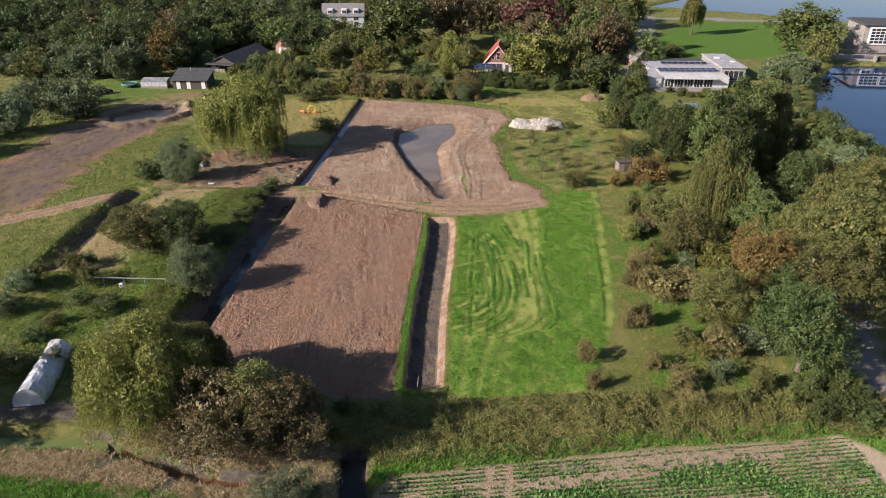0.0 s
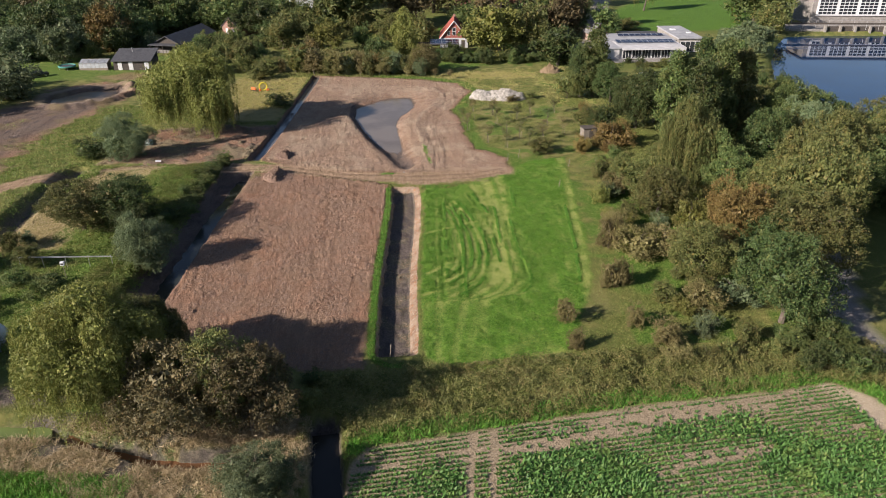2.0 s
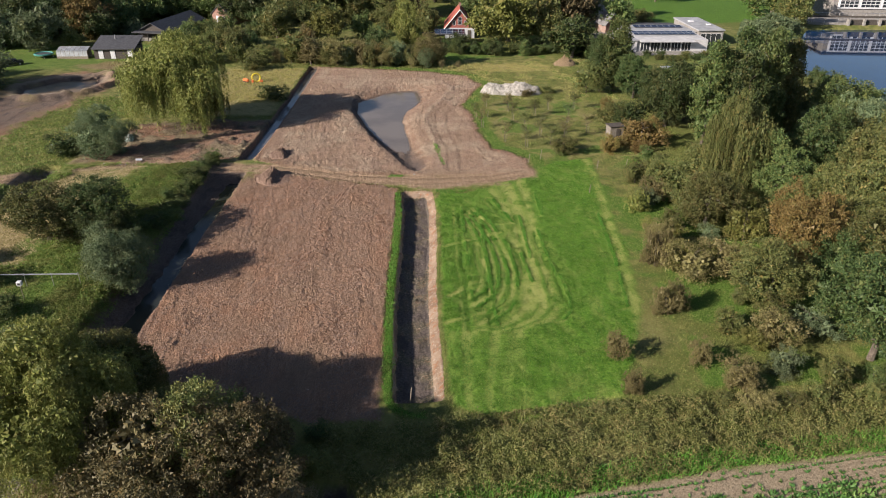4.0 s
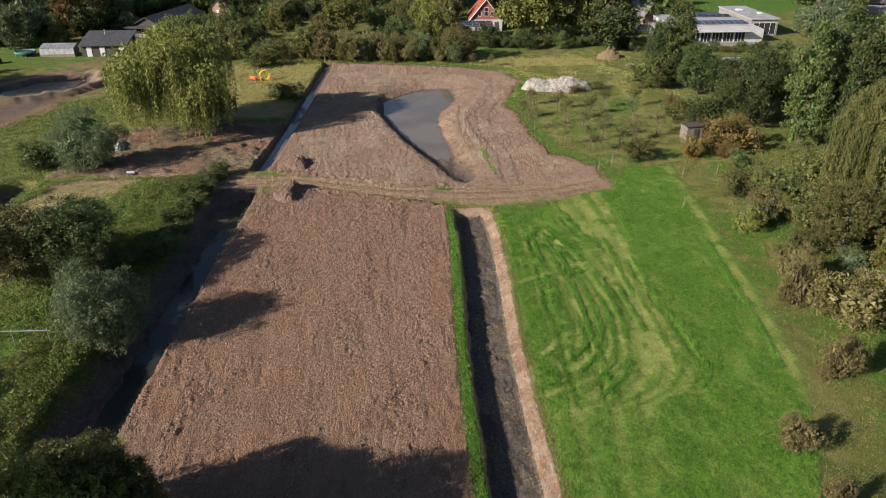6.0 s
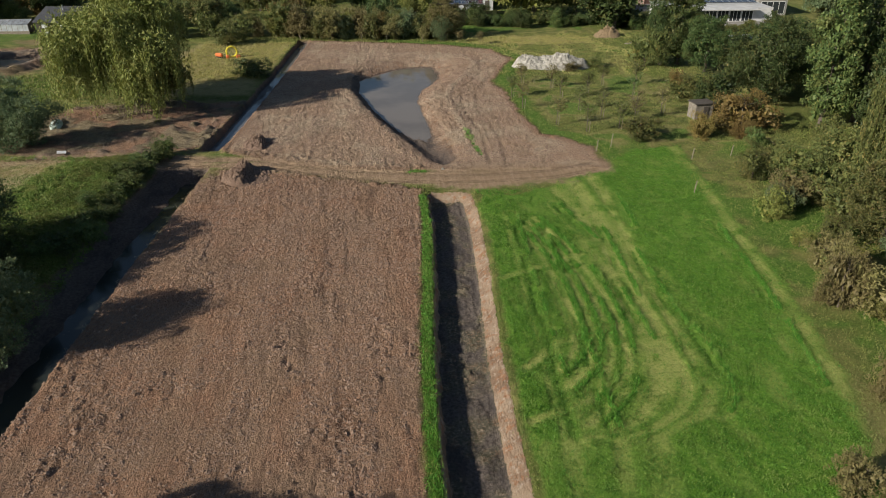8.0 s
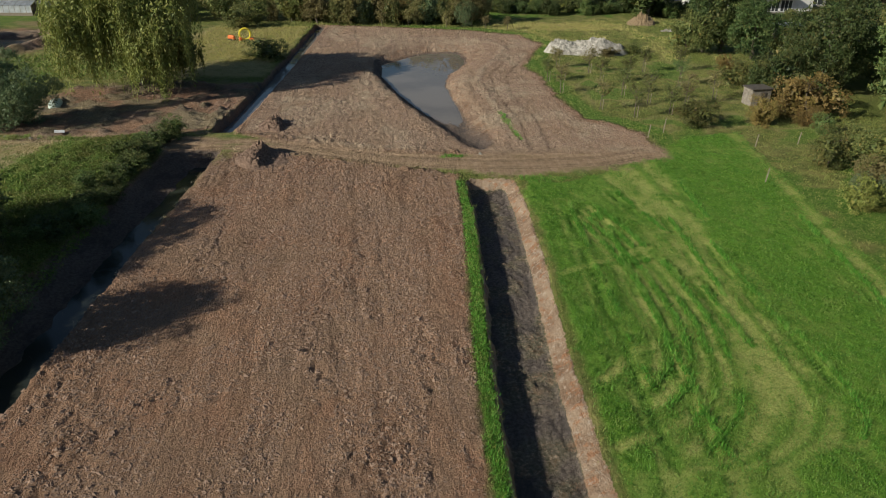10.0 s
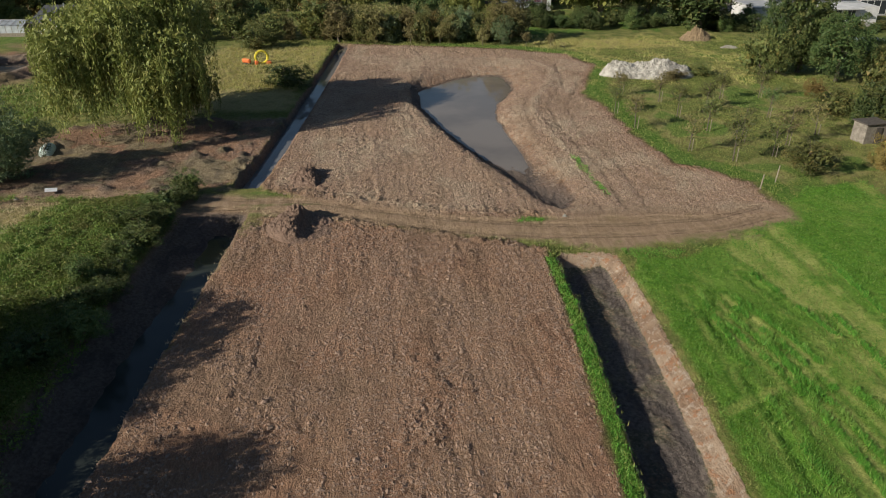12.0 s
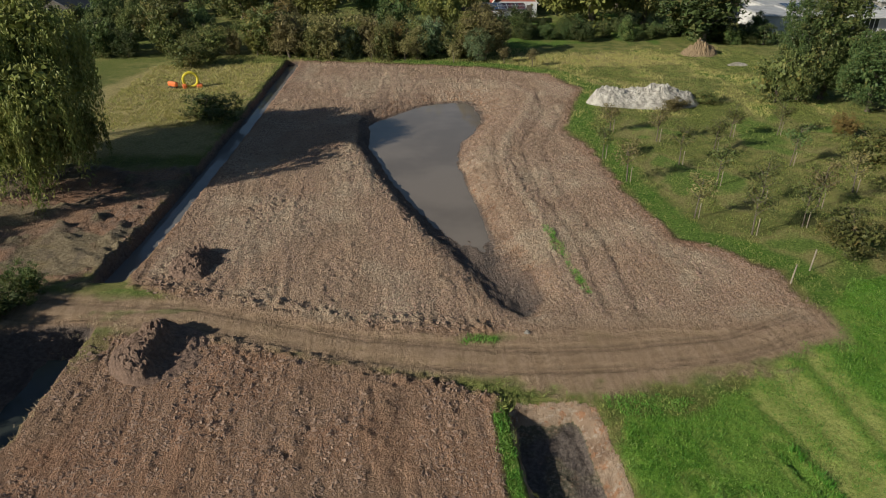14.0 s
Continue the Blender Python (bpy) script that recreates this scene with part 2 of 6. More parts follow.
BARK = plain("bark", (0.07, 0.055, 0.04), (0.15, 0.125, 0.1), 4.0, 0.95, 0, 0.8, 0.04)
WEEDS = leaf_material("weeds", (0.1, 0.145, 0.03), (0.27, 0.3, 0.08), (0.27, 0.25, 0.09))
STALKS = leaf_material("dry_grass_stalks", (0.22, 0.2, 0.065), (0.46, 0.41, 0.16), (0.22, 0.27, 0.06))
HERB = leaf_material("verge_herbs", (0.085, 0.11, 0.03), (0.25, 0.26, 0.085), (0.3, 0.25, 0.1))
NETTLE = leaf_material("nettle_leaves", (0.07, 0.12, 0.022), (0.22, 0.29, 0.065), (0.3, 0.26, 0.1))
GRASS = leaf_material("grass_blades", (0.042, 0.135, 0.014), (0.15, 0.32, 0.042), (0.26, 0.32, 0.085))
BEET = leaf_material("crop_leaves", (0.035, 0.085, 0.018), (0.105, 0.195, 0.045), (0.16, 0.2, 0.05))
REED = leaf_material("dry_reed", (0.32, 0.25, 0.14), (0.62, 0.52, 0.33), (0.3, 0.25, 0.12))


# ---- mesh helpers ----
rng = np.random.default_rng(7)


def raw(name, verts, faces, material, smooth=False):
    """A mesh from arrays of corners and equal-sided faces."""
    verts, faces = np.asarray(verts, np.float32), np.asarray(faces, np.int32)
    me = bpy.data.meshes.new(name)
    n, k = faces.shape
    me.vertices.add(len(verts))
    me.vertices.foreach_set("co", verts.ravel())
    me.loops.add(n * k)
    me.loops.foreach_set("vertex_index", faces.ravel())
    me.polygons.add(n)
    me.polygons.foreach_set("loop_start", np.arange(0, n * k, k, dtype=np.int32))
    me.polygons.foreach_set("use_smooth", np.full(n, smooth))
    me.update(calc_edges=True)
    me.materials.append(material)
    return me


def part(name, bm, material, parent, label=""):
    me = bpy.data.meshes.new(name)
    bm.to_mesh(me)
    bm.free()
    me.materials.append(material)
    ob = new(name, me)
    ob.parent = parent
    return tagged(ob, label)


def child(name, me, parent, label=""):
    ob = new(name, me)
    ob.parent = parent
    return tagged(ob, label)


def thing(name, m, label, category, group="", kind=""):
    ob = new(name)
    ob.matrix_basis = m
    return tagged(ob, label, category, group, kind)


def box(x0, y0, z0, x1, y1, z1, bevel=0.0, bm=None):
    bm = bm or bmesh.new()
    made = bmesh.ops.create_cube(bm, size=1)["verts"]
    bmesh.ops.scale(bm, vec=(x1 - x0, y1 - y0, z1 - z0), verts=made)
    bmesh.ops.translate(bm, vec=((x0 + x1) / 2, (y0 + y1) / 2, (z0 + z1) / 2), verts=made)
    if bevel:
        edges = list({e for v in made for e in v.link_edges})
        bmesh.ops.bevel(bm, geom=edges, offset=bevel, segments=1, affect="EDGES")
    return bm


def rod(a, b, r0, r1, sides=8, bm=None):
    bm = bm or bmesh.new()
    a, b = Vector(a), Vector(b)
    d = b - a
    m = Matrix.Translation((a + b) / 2) @ d.to_track_quat("Z", "Y").to_matrix().to_4x4()
    bmesh.ops.create_cone(bm, cap_ends=True, segments=sides, radius1=r0, radius2=r1, depth=d.length, matrix=m)
    return bm


def slab(points, z0, z1, bm=None):
    """A prism over a plan outline."""
    bm = bm or bmesh.new()
    low = [bm.verts.new((x, y, z0)) for x, y in points]
    top = [bm.verts.new((x, y, z1)) for x, y in points]
    n = len(points)
    bm.faces.new(top)
    bm.faces.new(low[::-1])
    for i in range(n):
        bm.faces.new((low[i], low[(i + 1) % n], top[(i + 1) % n], top[i]))
    bmesh.ops.recalc_face_normals(bm, faces=bm.faces)
    return bm


# ---- terrain ----
def lattice(ix, iy, seed):
    h = (ix * 374761393 + iy * 668265263 + seed * 974634777) & 0x7FFFFFFF
    h = ((h ^ (h >> 13)) * 1274126177) & 0x7FFFFFFF
    return ((h ^ (h >> 16)) & 0xFFFF) / 65535.0


def vnoise(x, y, seed=0):
    ix, iy = np.floor(x).astype(np.int64), np.floor(y).astype(np.int64)
    fx, fy = x - ix, y - iy
    fx, fy = fx * fx * (3 - 2 * fx), fy * fy * (3 - 2 * fy)
    a, b = lattice(ix, iy, seed), lattice(ix + 1, iy, seed)
    c, d = lattice(ix, iy + 1, seed), lattice(ix + 1, iy + 1, seed)
    return (a + (b - a) * fx) * (1 - fy) + (c + (d - c) * fx) * fy


def fnoise(x, y, seed=0, octaves=3):
    out, amp, total = 0.0, 1.0, 0.0
    for k in range(octaves):
        out = out + amp * vnoise(x * 2**k, y * 2**k, seed + k)
        total += amp
        amp *= 0.5
    return out / total


def ease(v, a, b):
    k = np.clip((v - a) / (b - a), 0, 1)
    return k * k * (3 - 2 * k)


def inside(x, y, points):
    """Distance to a plan outline: positive inside, negative outside."""
    best, odd = np.full(x.shape, 1e9), np.zeros(x.shape, bool)
    for (ax, ay), (bx, by) in zip(points, points[1:] + points[:1]):
        dx, dy = bx - ax, by - ay
        k = np.clip(((x - ax) * dx + (y - ay) * dy) / (dx * dx + dy * dy), 0, 1)
        best = np.minimum(best, np.hypot(x - ax - k * dx, y - ay - k * dy))
        if ay != by:
            odd ^= ((ay > y) != (by > y)) & (x < ax + (y - ay) * dx / dy)
    return np.where(odd, best, -best)


def along(x, y, points):
    """Distance from an open line."""
    best = np.full(x.shape, 1e9)
    for (ax, ay), (bx, by) in zip(points, points[1:]):
        dx, dy = bx - ax, by - ay
        k = np.clip(((x - ax) * dx + (y - ay) * dy) / (dx * dx + dy * dy), 0, 1)
        best = np.minimum(best, np.hypot(x - ax - k * dx, y - ay - k * dy))
    return best


SOIL_SOUTH = [(-25.0, 108), (-18.4, 107.2), (-8.2, 103.5), (-3.2, 101.6), (-3.4, 99), (-4.7, 75), (-5.0, 60), (-5, 54.5), (-10.4, 54.5), (-24.7, 61), (-28, 66.8), (-27.2, 80), (-25.9, 94)]
SOIL_NORTH = [(-20.6, 174), (-22.9, 146), (-24.2, 127), (-24.8, 113), (-21.8, 111.5), (-11.4, 107.5), (-3.8, 106.4), (2, 106.5), (16.3, 106), (16.5, 112.5), (13.4, 115.8), (11.5, 117.2), (10.5, 125.8), (10.2, 137.4), (9, 141.8), (11.7, 150), (14.4, 157), (11.7, 164.4), (4.1, 168.8), (-8, 171.6)]
TRACK = [(-75, 94.5), (-63.5, 100.5), (-52.7, 108.5), (-40, 112.6), (-27, 110.6), (-20, 109.6), (-10, 105.8), (-3, 104.3), (3, 104), (10, 104.6), (15, 106.6)]
TURNING = [(-3, 101.8), (2.4, 100.6), (9, 102.2), (14.9, 105.3), (16.3, 108.1), (4.8, 108.4), (-3, 107)]
MEADOW = [(1.9, 92), (1.6, 97), (2.6, 99.6), (5.7, 99.4), (10.1, 102), (15.1, 105.9), (20.8, 111), (26.0, 112), (25.6, 107), (23.6, 91.5), (22.4, 80), (20.6, 70), (17.4, 62), (15, 56.2), (5, 53.6), (0.8, 56), (0.9, 70), (1.4, 80)]
CROP = [(-5.6, 41.5), (-4.3, 43.8), (3.6, 45.3), (11.4, 46.5), (19.3, 47.8), (32.9, 49.1), (38, 50), (40.5, 47.5), (46, 20), (40, -40), (-20, -40), (-8, 25)]
POND = [(-12.7, 140), (-12.8, 148), (-9.9, 157), (-5, 160.6), (0.6, 161.4), (5, 159.4), (6.6, 154.6), (4.2, 146.2), (1.7, 140.4), (0.6, 135), (0.6, 129), (1.25, 122), (1.9, 115), (2.4, 110.3), (0.6, 107.3), (-1.4, 107.2), (-2.6, 108.4), (-4, 111.7), (-5.9, 117), (-8.2, 123.7), (-10.5, 131)]
BASIN = [(87, 136), (86, 147), (87, 165), (96, 186), (107, 206), (118, 222), (165, 222), (230, 180), (240, 120), (150, 105), (105, 118)]
RIVER = [(88, 352), (103, 347), (140.7, 323), (181.2, 308), (420, 230), (900, 60), (1500, 300), (1200, 900), (300, 600)]
PIT = [(-85.2, 126), (-86, 146), (-80, 165), (-69.7, 171), (-62, 166), (-60, 154), (-64, 145), (-68, 126), (-66, 108), (-69, 100), (-90, 88), (-120, 90), (-120, 125)]
POOL = [(-80, 160), (-74, 167), (-66, 168), (-63, 160), (-66, 153), (-72, 150), (-78, 153)]
WEST_PLOT = [(-52.5, 80), (-51.4, 98), (-48, 111), (-39, 111), (-41.5, 101), (-42.5, 94), (-44, 80)]
NEAR_POOL = [(-48, 51), (-32, 50.2), (-27, 47.4), (-20, 45.2), (-12.5, 44.8), (-12, 42.3), (-16, 41.8), (-21, 42.2), (-29, 45.6), (-33, 46.6), (-48, 46.6)]
GREEN_LAWN = [(66, 228), (95, 228), (122, 236), (140, 300), (100, 305), (88, 288), (72, 262)]
ROAD = [(84, 316), (78, 290), (66, 250), (60, 222), (52, 205)]
ROAD_EAST = [(51, 74), (47, 64), (44.5, 57), (46, 48), (52, 30)]
WEST_DITCH = [(-26.7, 107.6), (-27.2, 100), (-28.0, 90), (-28.5, 79), (-29.3, 66), (-29.6, 58)]
NORTH_DITCH = [(-21.8, 175), (-22.9, 156), (-23.9, 140), (-24.7, 130), (-25.3, 122), (-26.15, 114.4)]
MID_DITCH = [(-0.75, 99.9), (-0.6, 95), (-0.8, 90), (-1.0, 85), (-1.3, 80), (-1.6, 75), (-1.8, 68), (-1.85, 57.5)]
FAR_DITCH = [(-53.4, 110), (-54.0, 92), (-53.8, 82)]
# the mower's turns: nested bends round the uncut western part
INNER = [(6.6, 95), (7.7, 91), (9.2, 83.8), (9.3, 76.6), (8.6, 72.1), (7.3, 69.1), (4.4, 66.6), (0.9, 65.8)]
OUTER = [(14.6, 103), (14.3, 97.4), (13.9, 89.7), (13.0, 80.6), (12.9, 73.1), (13.0, 70), (11.7, 68.1), (8.8, 66)]
LOOPS = [[(2.6 + k * (x - 2.6), 84 + (0.35 + 0.65 * k) * (y - 84)) for x, y in INNER[:7]] for k in (0.92, 0.78, 0.64, 0.5)]
CUTS = [[(1.9, 83.7), (6.2, 85.8), (8.6, 87)], [(1.6, 72.6), (4.1, 75.1), (9.2, 77.2)], [(1.2, 68), (5, 69.6), (7.6, 71.4)]]
DARK_LINES = [[(4.4, 95.4), (4.2, 93.4), (3.6, 77), (3.3, 66.3)], [(6.2, 93.3), (6.1, 86.4), (5.8, 77.4), (5.3, 67.3)], [(11.3, 92), (11.1, 86.7), (10.8, 80.7)], [(12.9, 88), (12.8, 81.8), (12.9, 76.4)],
          [(13.3, 77), (13.3, 71.6), (12.9, 69.4), (11.8, 68)], [(21.4, 92), (20.2, 80), (18.6, 70)], [(9.9, 82), (10.1, 74)], [(14.6, 99), (14.2, 92)], [(8.6, 97), (10.2, 90)]]
PIT_TRACKS = ([(-69, 94), (-74, 104), (-80, 116), (-78, 130), (-73, 144), (-66, 149)], [(-71, 93.5), (-76.4, 104), (-82.4, 116), (-80.5, 131), (-75.5, 146)], [(-72, 98), (-84, 108), (-98, 112)], [(-66, 118), (-71, 130), (-70, 142)], [(-67, 122), (-75, 127), (-84, 136), (-84, 148)])
CHANNEL = [(-8.0, 47), (-7.2, 40), (-6.6, 30)]


def survey(x, y):
    """Height, the zone weights and the rest for points of the plan."""
    n1, n2, n3 = fnoise(x * 0.9, y * 0.9, 1), fnoise(x * 0.25, y * 0.25, 5), fnoise(x * 2.6, y * 2.6, 9)
    wob = (n1 - 0.5) * 1.1 + (n2 - 0.5) * 1.0
    h = (fnoise(x * 0.07, y * 0.07, 21) - 0.5) * 0.35 + (n1 - 0.5) * 0.12
    south, north = inside(x, y, SOIL_SOUTH), inside(x, y, SOIL_NORTH)
    pit = inside(x, y, PIT)
    soil = np.maximum.reduce([ease(south + wob * 0.7, -0.35, 0.35), ease(north + wob * 0.9, -0.35, 0.35), ease(pit + wob * 4, -1.5, 1.5) * (0.55 + 0.45 * ease(n2, 0.35, 0.6))])
    turn = np.maximum(ease(1.9 + wob * 0.8 - along(x, y, TRACK), -0.5, 0.5), ease(inside(x, y, TURNING) + wob * 2.2 + (n3 - 0.5) * 1.6, -1.0, 1.0))
    track = turn * 0.92
    meadow = ease(inside(x, y, MEADOW) + wob * 0.5, -0.3, 0.3) * (1 - turn)
    crop = ease(inside(x, y, CROP) + wob * 0.2, -0.3, 0.3)
    # flatten the worked ground, then clods and wheel marks
    flat = np.maximum.reduce([soil, turn, meadow, crop])
    h = h * (1 - 0.85 * flat)
    h = h + 0.75 * (1 - ease(x, -33.4, -31.2)) * ease(x, -75, -56) * ease(y, 56, 64) * (1 - ease(y, 107, 114))
    lines = vnoise(x * 1.7 + 0.12 * y, y * 0.22, 31)
    grouser = vnoise(x * 4.2 + 0.25 * y + 3 * n2, y * 0.5, 33)
    clod = np.clip(fnoise(x * 1.5, y * 1.5, 41, 3) - 0.5, 0, 1)
    loose = soil * (1 - turn) * (pit < 1)
    h = h + loose * ((lines - 0.5) * 0.07 + (grouser - 0.5) * 0.06 * ease(fnoise(x * 0.3, y * 0.1, 35), 0.4, 0.6) + clod * clod * 0.8 * ease(n2, 0.46, 0.62) + (n3 - 0.5) * (0.03 + 0.08 * ease(n2, 0.42, 0.6)) + (vnoise(x * 5, y * 0.9, 44) - 0.5) * 0.06)
    rough = 0.12 + 0.88 * ease(fnoise(x * 0.55, y * 0.16, 51), 0.47, 0.66)
    knob = np.abs(vnoise(x * 3.3, y * 2.6, 53) - 0.5) * 2
    knob2 = vnoise(x * 6.1, y * 4.7, 55)
    pits = ease(vnoise(x * 2.7, y * 2.1, 57), 0.72, 0.95)
    h = h + loose * rough * ((0.5 - knob) * 0.09 + (knob2 - 0.5) * 0.09 - pits * 0.1)
    for line in ([(-18, 107.0), (-8.2, 103.0), (-2.6, 101.2)], [(-24, 113.2), (-20, 112.3), (-11, 108.6), (-3.5, 107.4)]):
        h = h + ease(1.3 - along(x, y, line), 0, 1.2) * (np.clip(n3 - 0.45, 0, 1) * 0.45 + np.clip(fnoise(x * 5.5, y * 5.5, 77, 2) - 0.5, 0, 1) * 0.6)
    h = h - turn * (np.abs(np.abs(along(x, y, TRACK)) - 0.95) < 0.3) * 0.05
    # ditches
    def cut(line, half, floor, depth, skew=0.0):
        d = along(x, y, line)
        return ease(half + (n1 - 0.5) * 0.35 - d, 0, half - floor) * depth
    def trench(line, left, floor_l, floor_r, right, depth, fade=1.2, bow=1.0):
        """A ditch along y with banks of its own on both sides."""
        ys = [q[1] for q in line][::-1]
        d = x - np.interp(y, ys, [q[0] for q in line][::-1]) + (n1 - 0.5) * 0.3 + (n3 - 0.5) * 0.12
        ends = ease(y, ys[0] - fade, ys[0]) * (1 - ease(y, ys[-1], ys[-1] + fade))
        return np.clip((d - left) / (floor_l - left), 0, 1) ** bow * np.clip((right - d) / (right - floor_r), 0, 1) * depth * ends * (0.9 + 0.2 * n1)
    mid = trench(MID_DITCH, -2.25, -1.8, 1.1, 2.3, 1.0)
    west = trench(WEST_DITCH, -3.7, 0.2, 0.9, 1.75, 1.7, 2.5, 0.6)
    nor = trench(NORTH_DITCH, -1.15, -0.7, 0.5, 1.3, 1.05, 0.8)
    far = cut(FAR_DITCH, 2.6, 0.9, 1.4)
    chan = cut(CHANNEL, 1.9, 0.8, 1.6)
    pond_in = inside(x, y, POND)
    bank = 3.3 + 1.6 * ease(x + 0.33 * (y - 107), 3.5, 9.0) + 3.6 * ease(y, 147, 157)
    basin = ease(pond_in + (n1 - 0.5) * 0.5, 0, bank) * (0.82 + 0.56 * ease(y, 109, 132))
    lip = ease(0.9 - np.abs(pond_in + 1.2), 0, 0.8) * ease(x + 0.33 * (y - 107), 5, 8) * 0.1
    canal = ease(inside(x, y, BASIN), 0, 3) * 2.2 + ease(inside(x, y, RIVER), 0, 5) * 2.5
    pool = ease(inside(x, y, POOL) + wob, 0, 2.5) * 1.2
    near = ease(inside(x, y, NEAR_POOL) + wob * 0.6, 0, 1.6) * 1.6
    h = h + ease(mid + nor, 0.05, 0.3) * ((vnoise(x * 3.6, y * 2.2, 36) - 0.5) * 0.16 + (vnoise(x * 1.2, y * 1.6, 37) - 0.5) * 0.16 + (vnoise(x * 7, y * 5, 38) - 0.5) * 0.07)
    h = h + ease(basin, 0.05, 0.3) * ((vnoise(x * 2.4, y * 1.6, 39) - 0.5) * 0.1 + (vnoise(x * 0.8, y * 0.7, 40) - 0.5) * 0.08)
    h = h * (1 - ease(mid + nor + basin + canal, 0, 0.6) * 0.3) - mid - west - nor - far - chan - basin + lip - canal - pool - near
    h = h - 0.35 * ease(y, 400, 900)
    h = h + ease(1.5 + wob * 0.6 - np.abs(inside(x, y, POOL) + 1.7), 0, 1.2) * ease(x - 0.5 * (y - 158), -75, -70) * (0.5 + 0.9 * n1) * 0.9
    # weights
    hollow = ease(mid, 0.12, 0.3)
    strip = ease(0.5 + wob * 0.3 - np.abs(along(x, y, MID_DITCH) - 2.6), 0, 0.3) * (x < -1.5) * (y < 100.2)
    east_tuft = ease(0.32 + wob * 0.6 - np.abs(pond_in + 1.2), 0, 0.3) * (x > 0) * (y < 120) * (y > 110.5)
    for gx, gy, rx, ry in ((-3.0, 106.2, 1.6, 0.5), (-24.2, 112.3, 3.2, 0.7), (7.2, 101.6, 0.9, 1.1), (4.0, 100.3, 2.6, 0.9), (-22.5, 110.2, 3.5, 0.35), (11.5, 103.2, 1.6, 0.6), (-24.6, 107.5, 1.0, 3.0)):
        east_tuft = np.maximum(east_tuft, ease(1 - np.hypot((x - gx) / rx, (y - gy) / ry) + (n1 - 0.5) * 1.6 + (n3 - 0.5), 0, 0.5) * 0.5)
    soil, track = soil * (1 - strip) * (1 - east_tuft), track * (1 - east_tuft)
    # wet floors, plus shade painted on the west banks of ditch and pond
    mud_and_shade = np.maximum.reduce([ease(mid, 0.78, 0.9) * (0.75 + 0.25 * ease(n1, 0.3, 0.6)), ease(nor, 0.3, 0.8), ease(west, 0.1, 0.4) * 0.85, ease(basin, 0.75, 1.0) * 0.8, ease(basin, 0.12, 0.45) * (1 - ease(x + 0.33 * (y - 107), 1.0, 6.0)) * 0.85, ease(chan, 0.6, 1.2), ease(near, 0.8, 1.3) * 0.6, ease(pool, 0.4, 0.9) * 0.7, ease(far, 0.5, 1.1) * 0.8, ease(pit, 0, 4) * (0.4 + 0.4 * ease(n2, 0.35, 0.6))])
    # dark strip: shade on the pool's north bank, painted as brown earth
    mud_and_shade = np.maximum(mud_and_shade, ease(2.0 + wob - np.abs(y - 52.2), 0, 1) * (x < -31) * (x > -50) * 0.9)
    clay = np.maximum.reduce([ease(mid, 0.05, 0.25), ease(basin, 0.04, 0.2) * (0.5 + 0.4 * ease(n2, 0.4, 0.6)), ease(lip, 0.02, 0.06) * 0.6, ease(north, 0, 1.5) * (0.3 + 0.3 * ease(n2, 0.4, 0.65))]) * (1 - mud_and_shade)
    lush = np.maximum.reduce([strip, east_tuft, ease(inside(x, y, GREEN_LAWN), -1, 1)])
    lush = np.maximum(lush, ease(n2, 0.56, 0.68) * ease(y, 100, 112) * (x > 8) * (x < 40) * 0.8)
    lush = np.maximum(lush, ease(1.6 + wob - np.abs(north + 1.4), 0, 0.8) * (x > -8) * (y > 108) * 0.9)
    lush = np.maximum(lush, ease(n2, 0.43, 0.56) * (x > 22) * (x < 40) * (y < 104) * (y > 57) * 0.9)
    lush = np.maximum(lush, ease(n2, 0.45, 0.6) * (x < -20) * (x > -46) * (y < 112) * 0.75)
    dryland = np.maximum(ease(inside(x, y, WEST_PLOT) + wob * 2, -0.5, 0.8), ease(6 + 4 * wob - np.hypot((x - 20) * 0.35, y - 172), 0, 3))
    dryland = np.maximum(dryland, ease(3.6 + 2 * wob - np.hypot((x + 30) * 0.7, (y - 158) * 0.22), 0, 2) * 0.9)
    dryland = np.maximum(dryland, ease(1.4 + wob - np.abs(south + 0.9), 0, 0.8) * (x < -20) * 0.25)
    dryland = np.maximum(dryland, ease(n2, 0.44, 0.6) * (x > 9) * (x < 40) * (y < 180) * (0.3 + 0.3 * (y > 112)))
    dryland = np.maximum(dryland, ease(2.4 + wob * 2 - np.abs(inside(x, y, NEAR_POOL) + 1.6), 0, 1.0) * (y < 49) * ease(n1 + 0.6 * n2, 0.55, 0.85))
    mud_and_shade = np.maximum(mud_and_shade, ease(3.4 + wob * 2 - np.abs(inside(x, y, NEAR_POOL)), 0, 1.5) * (y < 50) * (x > -34) * (1 - 0.8 * dryland) * 0.85)
    brownplot = ease(inside(x, y, [(-51, 113.5), (-27.5, 113.5), (-25.6, 124), (-25.4, 134), (-34, 134), (-48, 132)]) + wob * 2, -0.8, 0.8)
    dryland = np.maximum(dryland, ease(inside(x, y, [(-38, 137), (-25.8, 137), (-23.6, 173), (-40, 173), (-43, 160)]) + wob * 2, -1, 1) * 0.95)
    soil = np.maximum(soil, ease(5 + wob * 2 - np.hypot((x + 66) * 0.5, y - 177), 0, 2) * 0.6)
    lush = np.maximum(lush, ease(inside(x, y, [(-105, 172), (-72, 174), (-55, 186), (-56, 200), (-105, 200)]) + wob * 2, -2, 2) * 0.6)
    straw = brownplot * ease(n2 + 0.5 * (n1 - 0.5), 0.48, 0.6)
    soil = np.maximum(soil, brownplot - 0.75 * straw)
    # blotches darken the plot like shrub and willow shadows, in its colour
    mud_and_shade = np.maximum(mud_and_shade, brownplot * ease(n1 + n2, 0.75, 1.15) * 0.6)
